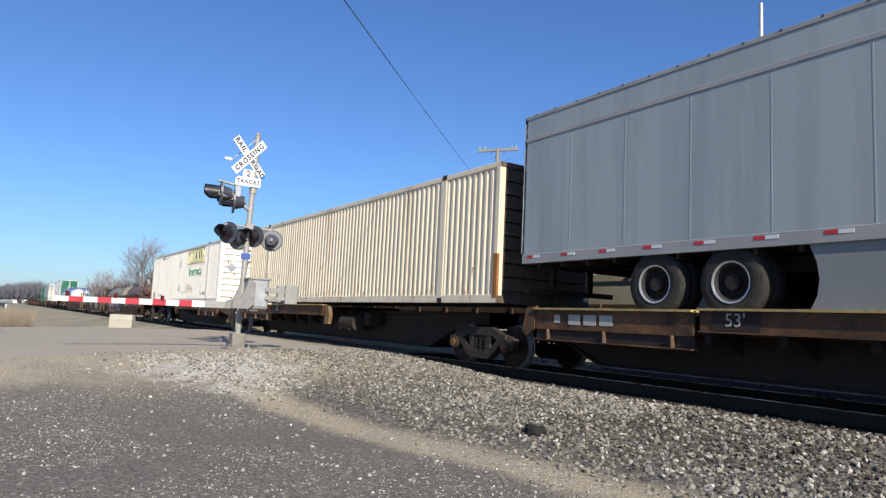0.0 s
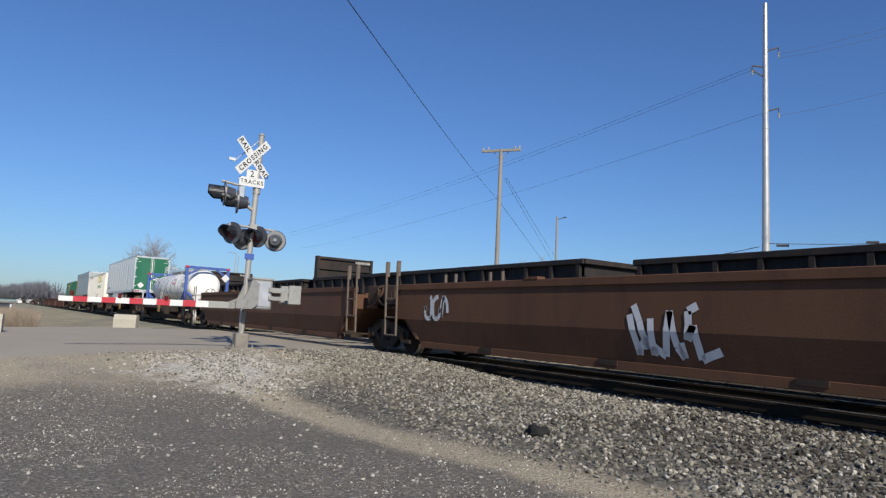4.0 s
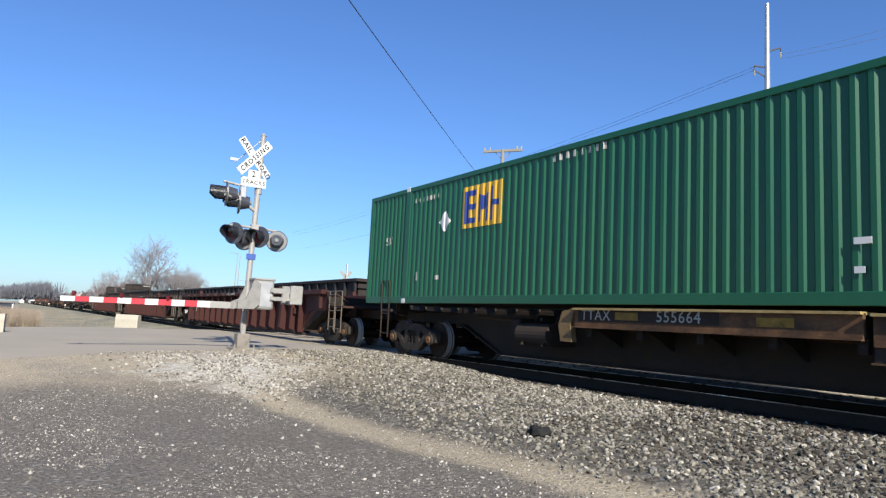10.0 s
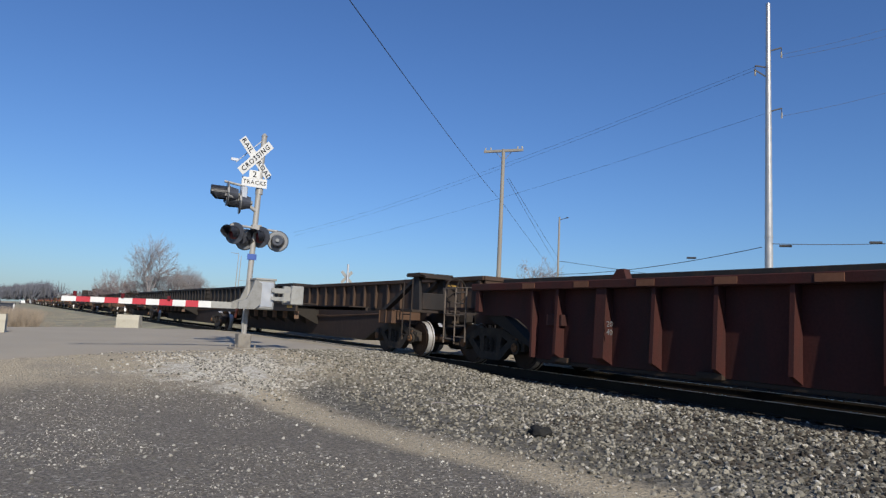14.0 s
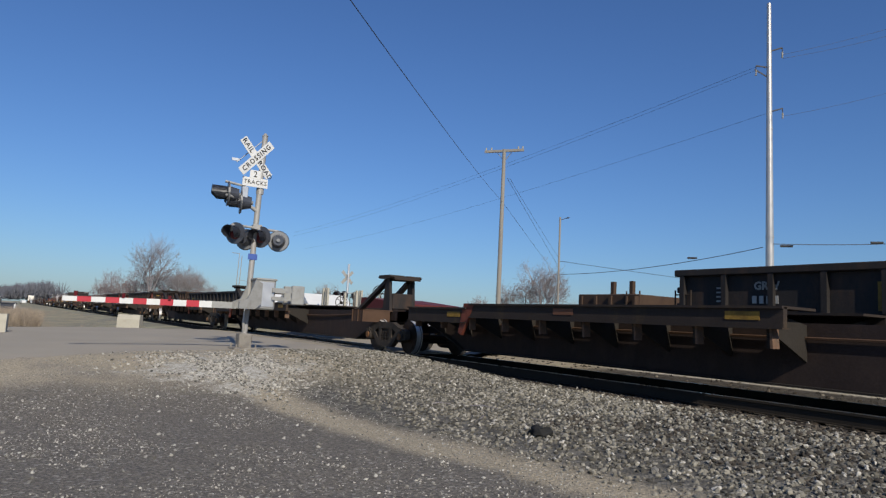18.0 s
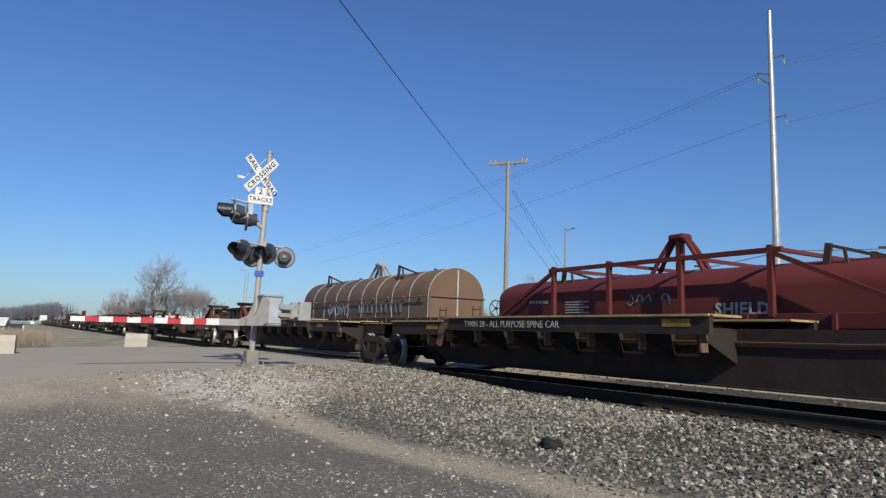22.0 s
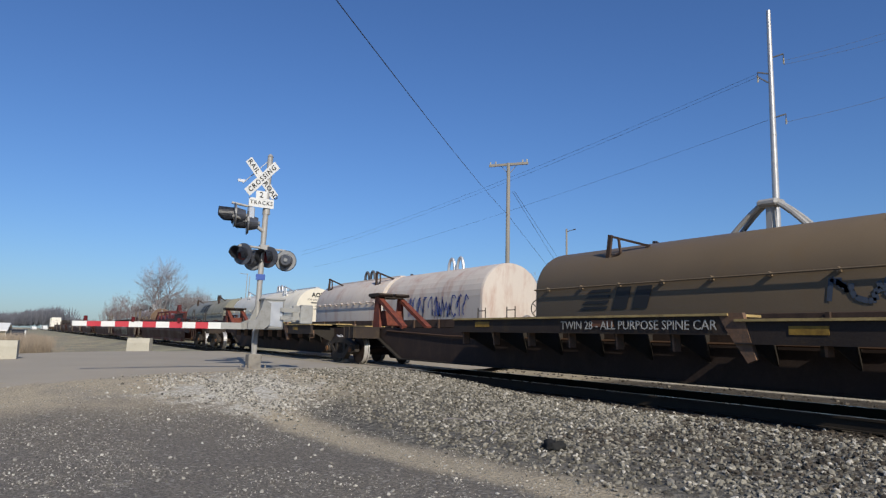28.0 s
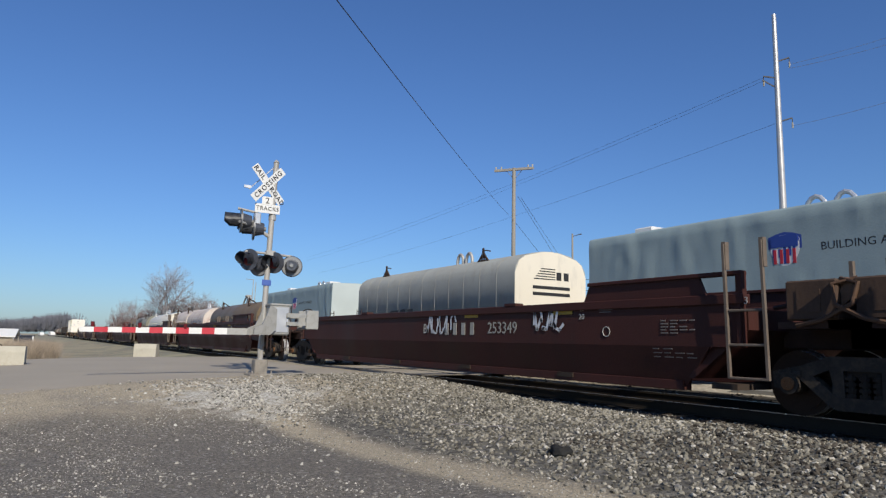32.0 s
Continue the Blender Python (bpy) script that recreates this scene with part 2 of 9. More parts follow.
def part(name, bm, material, parent=None, label="", smooth=False):
    me = bpy.data.meshes.new(name)
    if smooth:
        for f in bm.faces:
            f.smooth = True
    bm.to_mesh(me)
    bm.free()
    me.materials.append(material)
    ob = new(name, me)
    if parent:
        ob.parent = parent
    if label:
        ob["label"] = label
    return ob


def piece(name, me, parent, m=None):
    ob = new(name, me)
    ob.parent = parent
    if m is not None:
        ob.matrix_basis = m
    return ob


TEXTS = {}


def lettering(name, body, size, material, parent, m, label="", wide=1.0, fat=0.0):
    """Painted letters, a hair proud of the surface, facing +z of the pose m."""
    key = (body, size, wide, fat, material.name)
    if key not in TEXTS:
        cu = bpy.data.curves.new(name, "FONT")
        cu.body, cu.size, cu.align_x, cu.align_y = body, size, "CENTER", "CENTER"
        cu.extrude, cu.resolution_u, cu.offset = 0.002, 2, fat
        cu.space_character = wide
        tmp = new(name, cu)
        me = bpy.data.meshes.new_from_object(tmp)
        bpy.data.objects.remove(tmp)
        bpy.data.curves.remove(cu)
        me.materials.clear()
        me.materials.append(material)
        TEXTS[key] = me
    ob = piece(name, TEXTS[key], parent, m)
    if label:
        ob["label"] = label
    return ob


def many(name, parent, material, make, poses, label=""):
    """Alike pieces, each an object of its own on one mesh."""
    bm = bmesh.new()
    make(bm)
    me = bpy.data.meshes.new(name)
    bm.to_mesh(me)
    bm.free()
    me.materials.append(material)
    for m in poses:
        o = piece(name, me, parent, m)
        if label:
            o["label"] = label


def base(name, label, category, group="", kind=""):
    """An Empty that carries the parts of one thing."""
    return tagged(new(name), label, category, group, kind)


def facing(x, y, z, lean=0.0):
    """The pose of writing on a side that faces the camera's side of the track."""
    return pose(x, y, z, 90, 0, 0)


# ---- wheels and trucks ----
WR = 0.42


def spin(ob, x, v):
    """Roll a wheelset, at x on its truck, at v metres a second."""
    turn = math.degrees(v / FPS / WR)
    walk(ob, [(k / FPS, pose(x, 0, WR, 0, (turn * k) % 360, 0)) for k in range(int(END * FPS) + 1)])


def wheelset_mesh():
    bm = bmesh.new()
    for s in (-1, 1):
        rod(bm, (0, s * 0.69, 0), (0, s * 0.82, 0), WR, 28)
        rod(bm, (0, s * 0.66, 0), (0, s * 0.70, 0), WR + 0.028, 28)
        rod(bm, (0, s * 0.82, 0), (0, s * 0.835, 0), WR - 0.07, 24)
        rod(bm, (0, s * 0.83, 0), (0, s * 0.875, 0), 0.13, 14, 0.10)
        for k in range(4):
            a = math.pi / 2 * k
            rod(bm, (0.24 * math.cos(a), s * 0.825, 0.24 * math.sin(a)), (0.24 * math.cos(a), s * 0.842, 0.24 * math.sin(a)), 0.035, 8)
    rod(bm, (0, -0.99, 0), (0, 0.99, 0), 0.08, 12)
    me = bpy.data.meshes.new("wheelset")
    for f in bm.faces:
        f.material_index = 1 if abs(f.normal.y) < 0.3 and f.calc_center_median().length > 0.7 and math.hypot(f.calc_center_median().x, f.calc_center_median().z) > 0.38 else 0
    bm.to_mesh(me)
    bm.free()
    me.materials.append(M_WHEEL)
    me.materials.append(M_TREAD)
    return me


def sideframe_mesh():
    bm = bmesh.new()
    prism(bm, [(-1.12, 0.36), (-1.12, 0.57), (-0.72, 0.66), (-0.38, 0.78), (0.38, 0.78), (0.72, 0.66), (1.12, 0.57), (1.12, 0.36),
               (0.99, 0.34), (0.92, 0.48), (0.66, 0.50), (0.40, 0.61), (-0.40, 0.61), (-0.66, 0.50), (-0.92, 0.48), (-0.99, 0.34)], -0.07, 0.07)
    prism(bm, [(-0.80, 0.52), (-0.40, 0.17), (-0.30, 0.13), (0.30, 0.13), (0.40, 0.17), (0.80, 0.52), (0.62, 0.55), (0.31, 0.29), (-0.31, 0.29), (-0.62, 0.55)], -0.075, 0.075)
    for s in (-1, 1):
        prism(bm, [(s * 0.21, 0.25), (s * 0.37, 0.25), (s * 0.35, 0.45), (s * 0.40, 0.66), (s * 0.22, 0.66)], -0.065, 0.065)
        rod(bm, (s * 0.89, -0.12, WR), (s * 0.89, 0.10, WR), 0.135, 16)
        box(bm, s * 0.89 - 0.16, s * 0.89 + 0.16, -0.09, 0.09, 0.5, 0.58, 0.015)
        box(bm, s * 0.89 - 0.03, s * 0.89 + 0.03, -0.10, 0.0, 0.52, 0.62, 0.01)
    for f in bm.faces:
        f.material_index = 0
    n = len(bm.faces)
    for s in (-1, 1):
        rod(bm, (s * 0.89, -0.15, WR), (s * 0.89, -0.11, WR), 0.085, 12)
        for k in range(3):
            u = 2.094 * k + 0.5
            rod(bm, (s * 0.89 + 0.05 * math.cos(u), -0.165, WR + 0.05 * math.sin(u)), (s * 0.89 + 0.05 * math.cos(u), -0.14, WR + 0.05 * math.sin(u)), 0.016, 6)
    bm.faces.ensure_lookup_table()
    for f in bm.faces[n:]:
        f.material_index = 1
    me = bpy.data.meshes.new("side_frame")
    bm.to_mesh(me)
    bm.free()
    me.materials.append(M_FRAME)
    me.materials.append(M_BEARCAP)
    return me


def springs_mesh():
    bm = bmesh.new()
    for i in range(4):
        z = 0.29 + 0.07 * i
        rod(bm, (0, 0, z), (0, 0, z + 0.045), 0.068, 10)
    rod(bm, (0, 0, 0.28), (0, 0, 0.58), 0.045, 8)
    me = bpy.data.meshes.new("coil_spring")
    bm.to_mesh(me)
    bm.free()
    me.materials.append(M_TRUCK)
    return me


ME_WHEEL, ME_FRAME, ME_SPRING = wheelset_mesh(), sideframe_mesh(), springs_mesh()
SPUN = {}


def truck(parent, x, v, near=True):
    bm = bmesh.new()
    box(bm, -0.22, 0.22, -1.0, 1.0, 0.52, 0.72, 0.03)
    rod(bm, (0, 0, 0.7), (0, 0, 0.92), 0.22, 16)
    for s in (-1, 1):
        box(bm, s * 0.45 - 0.04, s * 0.45 + 0.04, -0.85, 0.85, 0.26, 0.36)
    t = part("truck", bm, M_TRUCK, parent)
    t.matrix_basis = pose(x, 0, Z1 if v > 0 else Z2)
    for s in (-1, 1):
        piece("side_frame", ME_FRAME, t, pose(0, s * 0.98, 0, 0, 0, 0 if s < 0 else 180))
        if near:
            for k in (-0.16, 0.0, 0.16):
                piece("coil_spring", ME_SPRING, t, pose(k, s * 0.98, 0))
    for s in (-0.89, 0.89):
        w = piece("wheelset", ME_WHEEL, t)
        if (s, v) in SPUN:
            src = SPUN[s, v]
            w.rotation_mode = "QUATERNION"
            w.location = (s, 0, WR)
            w.animation_data_create()
            w.animation_data.action = src.animation_data.action
            w.animation_data.action_slot = src.animation_data.action_slot
        else:
            spin(w, s, v)
            SPUN[s, v] = w
    return t


RUNS = []


def run(ob, s, near=True, dy=0.0, z=0.0, turn=0):
    """Note where a thing of the near or far train is at the start, for its keys."""
    RUNS.append((ob, s, V1 if near else V2, (Y1 if near else Y2) + dy, z, turn))
    return ob


# ---- ground ----
def smooth(a, b, x):
    t = min(max((x - a) / (b - a), 0.0), 1.0)
    return t * t * (3 - 2 * t)


def ground_z(x, y):
    bank = -0.74 + 0.08 * smooth(2.5, 4.2, y) + 0.36 * smooth(4.0, 8.0, y)
    bank += 0.1 * smooth(16.0, 19.0, y) + 0.15 * smooth(19, 26, y)
    road = -0.34 + 0.22 * smooth(-4.0, 4.5, y) + 0.03 * smooth(5, 8, y) - 0.05 * smooth(17, 24, y)
    far = -0.55 + 0.33 * smooth(4.5, 7.9, y) + 0.05 * smooth(16.0, 19.0, y)
    a = smooth(-9.0, -14.5, x)
    b = smooth(-30.0, -36.0, x)
    z = bank * (1 - a) + road * a
    z = z * (1 - b) + far * b
    heap = 0.12 * math.exp(-(((x + 13.6) / 1.5) ** 2 + ((y - 4.9) / 0.9) ** 2)) + 0.05 * math.exp(-(((x + 12.2) / 0.9) ** 2 + ((y - 3.7) / 0.6) ** 2))
    z += heap
    near = math.exp(-((x / 40) ** 2 + (y / 30) ** 2))
    rough = 0.035 * noise.noise((x * 0.6, y * 0.6, 1.0)) + 0.012 * noise.noise((x * 2.3, y * 2.3, 5.0))
    if -33 < x < -15 and y < 12:
        rough *= 0.3
    if 8.2 < y < 17.0:
        rough *= 0.2
        # the far track lies higher, in pale stone filled almost up to its rail heads
        z = -0.30 + 0.155 * smooth(10.9, 11.7, y) + 0.195 * min(max((y - 12.05) / 0.9, 0.0), 1.0) - 0.2 * smooth(15.1, 17.0, y)
        if -31 < x < -16:
            z -= 0.08
    return z + rough * (0.3 + 0.7 * near)


def axis_steps(lo, hi, fine_lo, fine_hi, step):
    vals, v = [], fine_lo
    while v < fine_hi:
        vals.append(v)
        v += step
    d, v = step, fine_hi
    while v < hi:
        vals.append(v)
        d *= 1.22
        v += d
    vals.append(hi)
    d, v = step, fine_lo
    low = []
    while v > lo:
        d *= 1.22
        v -= d
        low.append(max(v, lo))
    return low[::-1] + vals


def ground_material():
    """Dark trodden gravel lot, a sandy strip beside it, grey ballast shoulder, dry grass and dirt further off."""
    m = bpy.data.materials.new("gravel_dirt_and_dry_grass")
    m.use_nodes = True
    t = m.node_tree
    n, l = t.nodes, t.links
    b = n["Principled BSDF"]
    b.inputs["Roughness"].default_value = 0.92
    b.inputs["Specular IOR Level"].default_value = 0.2
    co = n.new("ShaderNodeTexCoord")
    sep = n.new("ShaderNodeSeparateXYZ")
    l.new(co.outputs["Object"], sep.inputs[0])

    def tex(scale, detail=5, rough=0.6):
        k = n.new("ShaderNodeTexNoise")
        k.inputs["Scale"].default_value, k.inputs["Detail"].default_value, k.inputs["Roughness"].default_value = scale, detail, rough
        l.new(co.outputs["Object"], k.inputs["Vector"])
        return k.outputs[0]

    def calc(op, a, c):
        k = n.new("ShaderNodeMath")
        k.operation = op
        for i, v in enumerate((a, c)):
            if isinstance(v, (int, float)):
                k.inputs[i].default_value = v
            else:
                l.new(v, k.inputs[i])
        return k.outputs[0]

    def ramp(v, lo, hi):
        k = n.new("ShaderNodeMapRange")
        k.interpolation_type = "SMOOTHSTEP"
        k.inputs[1].default_value, k.inputs[2].default_value = lo, hi
        l.new(v, k.inputs[0])
        return k.outputs[0]

    def blend(f, a, c):
        k = n.new("ShaderNodeMix")
        k.data_type = "RGBA"
        l.new(f, k.inputs[0])
        for i, v in ((6, a), (7, c)):
            if isinstance(v, tuple):
                k.inputs[i].default_value = (*v, 1)
            else:
                l.new(v, k.inputs[i])
        return k.outputs[2]

    wob = calc("SUBTRACT", tex(0.7, 6), 0.5)
    wob2 = calc("SUBTRACT", tex(3.0, 6), 0.5)
    edge = calc("ADD", calc("ADD", sep.outputs[1], calc("MULTIPLY", wob, 1.6)), calc("MULTIPLY", wob2, 0.5))
    rim = calc("ADD", calc("ADD", calc("SUBTRACT", sep.outputs[1], calc("MULTIPLY", calc("ADD", sep.outputs[0], 4.6), 0.135)), calc("MULTIPLY", wob, 0.5)), calc("MULTIPLY", wob2, 0.35))
    grain = tex(28.0, 4, 0.75)
    speck = n.new("ShaderNodeTexVoronoi")
    speck.inputs["Scale"].default_value = 26
    l.new(co.outputs["Object"], speck.inputs["Vector"])
    stones = n.new("ShaderNodeTexVoronoi")
    stones.inputs["Scale"].default_value = 15
    l.new(co.outputs["Object"], stones.inputs["Vector"])
    bw = n.new("ShaderNodeSeparateColor")
    l.new(speck.outputs["Color"], bw.inputs[0])
    bw2 = n.new("ShaderNodeSeparateColor")
    l.new(stones.outputs["Color"], bw2.inputs[0])
    lot = blend(ramp(grain, 0.35, 0.7), (0.098, 0.088, 0.075), (0.225, 0.203, 0.172))
    lot = blend(ramp(bw.outputs[0], 0.93, 0.96), lot, (0.26, 0.243, 0.21))
    dusty = blend(ramp(grain, 0.3, 0.7), (0.20, 0.176, 0.138), (0.33, 0.295, 0.235))
    lot = blend(ramp(calc("ADD", tex(1.1, 7, 0.75), calc("MULTIPLY", tex(0.25, 3, 0.5), 0.5)), 0.86, 1.12), lot, dusty)
    sand = blend(ramp(grain, 0.3, 0.7), (0.27, 0.232, 0.165), (0.43, 0.37, 0.272))
    bal = blend(bw2.outputs[1], (0.055, 0.051, 0.044), (0.185, 0.172, 0.145))
    grass = blend(ramp(tex(1.6, 6), 0.35, 0.65), (0.25, 0.215, 0.15), (0.38, 0.335, 0.25))
    verge = blend(ramp(tex(0.35, 5), 0.4, 0.6), (0.20, 0.19, 0.15), (0.30, 0.28, 0.19))
    darker = blend(bw2.outputs[1], (0.045, 0.039, 0.033), (0.09, 0.08, 0.067))
    clean = blend(bw2.outputs[1], (0.36, 0.325, 0.26), (0.52, 0.475, 0.39))
    brown = blend(bw2.outputs[1], (0.10, 0.082, 0.06), (0.19, 0.155, 0.115))
    col = blend(ramp(rim, 3.96, 4.3), lot, sand)
    col = blend(ramp(rim, 4.55, 5.15), col, bal)
    col = blend(ramp(edge, 7.95, 8.15), col, brown)
    col = blend(ramp(sep.outputs[1], 8.62, 8.74), col, darker)
    col = blend(ramp(sep.outputs[1], 11.95, 12.12), col, clean)
    col = blend(ramp(sep.outputs[1], 15.6, 16.2), col, darker)
    west = calc("ADD", calc("ADD", sep.outputs[0], calc("MULTIPLY", wob, 2.4)), calc("MULTIPLY", wob2, 0.8))
    dirt_zone = ramp(west, -10.5, -12.7)
    col = blend(dirt_zone, col, blend(ramp(tex(0.9, 6, 0.7), 0.3, 0.55), dusty, sand))
    chalk = calc("ADD", calc("ADD", calc("ABSOLUTE", calc("MULTIPLY", calc("ADD", sep.outputs[0], 12.5), 0.9), 0), calc("ABSOLUTE", calc("MULTIPLY", calc("SUBTRACT", sep.outputs[1], 3.5), 0.95), 0)), calc("MULTIPLY", wob2, 5.0))
    col = blend(ramp(chalk, 1.9, 0.7), col, blend(bw.outputs[1], (0.28, 0.26, 0.215), (0.56, 0.535, 0.475)))
    col = blend(ramp(west, -32, -36), col, blend(ramp(sep.outputs[1], 1.2, 3.2), grass, verge))
    col = blend(ramp(edge, 16.3, 16.9), col, (0.33, 0.30, 0.245))
    col = blend(ramp(edge, 21.0, 22.0), col, grass)
    l.new(col, b.inputs["Base Color"])
    bp = n.new("ShaderNodeBump")
    bp.inputs["Strength"].default_value, bp.inputs["Distance"].default_value = 0.7, 0.03
    l.new(calc("ADD", grain, calc("MULTIPLY", speck.outputs["Distance"], 0.8)), bp.inputs["Height"])
    l.new(bp.outputs[0], b.inputs["Normal"])
    return m


def build_ground():
    xs = axis_steps(-2500, 1500, -36, 6, 0.35)
    ys = axis_steps(-1200, 2500, -3, 20, 0.2)
    verts = [(x, y, ground_z(x, y)) for y in ys for x in xs]
    w = len(xs)
    faces = [(j * w + i, j * w + i + 1, (j + 1) * w + i + 1, (j + 1) * w + i) for j in range(len(ys) - 1) for i in range(w - 1)]
    me = bpy.data.meshes.new("ground")
    me.from_pydata(verts, [], faces)
    for p in me.polygons:
        p.use_smooth = True
    me.materials.append(ground_material())
    return tagged(new("ground", me), "dark gravel lot, sandy edge and dry grass beside the tracks", "ground", kind="structure")


build_ground()


def build_road():
    """The asphalt road that crosses both tracks."""
    verts, faces, rows_ = [], [], []
    ys = [-60, -40, -25, -15, -9] + [-6 + 0.5 * k for k in range(53)] + [24, 30, 40, 60, 90]
    for y in ys:
        bend = -0.25 * min(y, 0) * 0.3
        x0, x1 = -15.4 + 1.1 * smooth(6, -6, y) * 4 + 0.15 * noise.noise((0, y * 0.8, 3)), -30.6 - bend + 0.3 * noise.noise((4, y * 0.6, 3))
        rows_.append([x0 + (x1 - x0) * k / 24 for k in range(25)])
    for y, row in zip(ys, rows_):
        for k, x in enumerate(row):
            lift = 0.012 if 0 < k < 24 else -0.03
            z = ground_z(x, y) + lift
            if 7.6 < y < 16.5:
                z = Z1 - 0.014 + (Z2 - Z1) * smooth(10.6, 12.8, y) - 0.1 * smooth(15.0, 16.5, y)
            verts.append((x, y, z))
    for j in range(len(ys) - 1):
        for i in range(24):
            a = j * 25 + i
            faces.append((a, a + 1, a + 26, a + 25))
    me = bpy.data.meshes.new("road")
    me.from_pydata(verts, [], faces)
    for p in me.polygons:
        p.use_smooth = True
    me.materials.append(M_ASPH)
    return tagged(new("road", me), "worn grey asphalt road over the crossing", "road", kind="structure")


build_road()


# ---- tracks ----
def stone_mesh(rnd, n):
    """One rough stone, as a squashed and jittered octahedron with its corners cut."""
    bm = bmesh.new()
    bmesh.ops.create_icosphere(bm, subdivisions=1, radius=1)
    flat, long = rnd.uniform(0.4, 0.75), rnd.uniform(0.8, 1.5)
    for v in bm.verts:
        v.co *= 0.75 + 0.5 * rnd.random()
        v.co.z *= flat
        v.co.x *= long
    vs = [v.co.copy() for v in bm.verts]
    bm.verts.index_update()
    fs = [tuple(v.index for v in f.verts) for f in bm.faces]
    bm.free()
    return vs, fs


def scatter(name, label, material, spots, seed):
    """Many stones in one mesh; spots: (x, y, z, size)."""
    rnd = random.Random(seed)
    kinds = [stone_mesh(rnd, k) for k in range(10)]
    verts, faces = [], []
    for x, y, z, r in spots:
        vs, fs = kinds[rnd.randrange(10)]
        e = Euler((rnd.gauss(0, 0.6), rnd.gauss(0, 0.6), rnd.random() * 6.3)).to_matrix()
        o = len(verts)
        for v in vs:
            c = e @ v
            verts.append((x + c.x * r, y + c.y * r, z + c.z * r))
        faces.extend(tuple(o + i for i in f) for f in fs)
    me = bpy.data.meshes.new(name)
    me.from_pydata(verts, [], faces)
    me.materials.append(material)
    return tagged(new(name, me), label, "gravel", kind="stuff")


rnd = random.Random(7)
spots = []
for k in range(30000):
    # denser towards the stretch that lies nearest
    x = 1.5 - 17.5 * rnd.random() ** 1.1
    y = 4.7 + 3.75 * rnd.random() ** 0.85 + 0.12 * rnd.gauss(0, 1)
    if y < 5.3 and rnd.random() < 0.45:
        continue
    spots.append((x, y, ground_z(x, y) + 0.004, rnd.choice((0.012, 0.016, 0.021, 0.026, 0.033))))
for k in range(3500):
    x = 2 - 30 * rnd.random()
    if -30 < x < -16.3:
        continue
    y = 8.2 + 7.6 * rnd.random()
    spots.append((x, y, ground_z(x, y) - 0.005, rnd.choice((0.03, 0.036, 0.042))))
# dark stones lie along the rails, and strewn over the shoulder's eastern stretch
darker = [s for k, s in enumerate(spots) if k % 7 and (8.2 + 0.1 * noise.noise((s[0] * 1.3, s[1], 2.0)) < s[1] < 12.0 or (s[0] > -6.2 + noise.noise((s[0] * 0.7, s[1], 6.0)) and 5.9 < s[1] < 8.4 and k % 5 < 2))]
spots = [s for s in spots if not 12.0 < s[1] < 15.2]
scatter("dark_ballast", "dark brown ballast along the rails and over the eastern shoulder", M_STONE3, darker, 6)
gone = set(darker)
spots = [s for s in spots if s not in gone]
scatter("ballast", "loose grey crushed-stone ballast on the shoulder", M_STONE, [s for k, s in enumerate(spots) if k % 7], 3)
scatter("pale_ballast", "paler stones among the grey ballast", M_STONE2, [(x, y, z + 0.006, r) for x, y, z, r in spots[::9]], 4)
spots = []
for k in range(30000):
    x, y = -1.0 - 13.0 * rnd.random(), -0.4 + 5.4 * rnd.random()
    if noise.noise((x * 0.8, y * 0.8, 9)) < -0.25 + 0.45 * rnd.random():
        continue
    spots.append((x, y, ground_z(x, y) + 0.002, rnd.choice((0.003, 0.004, 0.004, 0.005, 0.005, 0.006, 0.006, 0.007, 0.008, 0.010, 0.013))))
for k in range(260):
    # larger loose stones over the lot
    x, y = -1.0 - 11.0 * rnd.random(), -0.4 + 4.6 * rnd.random()
    spots.append((x, y, ground_z(x, y) + 0.004, rnd.choice((0.014, 0.018, 0.022, 0.028))))
for k in range(3600):
    # pale tongue of stones that runs down from the signal's foot
    if k % 3:
        x, y = -12.1 + 0.75 * rnd.gauss(0, 1), 3.75 + 0.45 * rnd.gauss(0, 1)
    else:
        x, y = -13.3 + 0.8 * rnd.gauss(0, 1), 3.1 + 0.75 * rnd.gauss(0, 1)
    if x < -15.3 or noise.noise((x * 1.7, y * 1.7, 4)) < -0.3:
        continue
    spots.append((x, y, ground_z(x, y) + 0.004, rnd.choice((0.012, 0.016, 0.021, 0.028))))
scatter("gravel_chips", "pale stone chips strewn over the dark lot", M_CHIP, spots, 5)


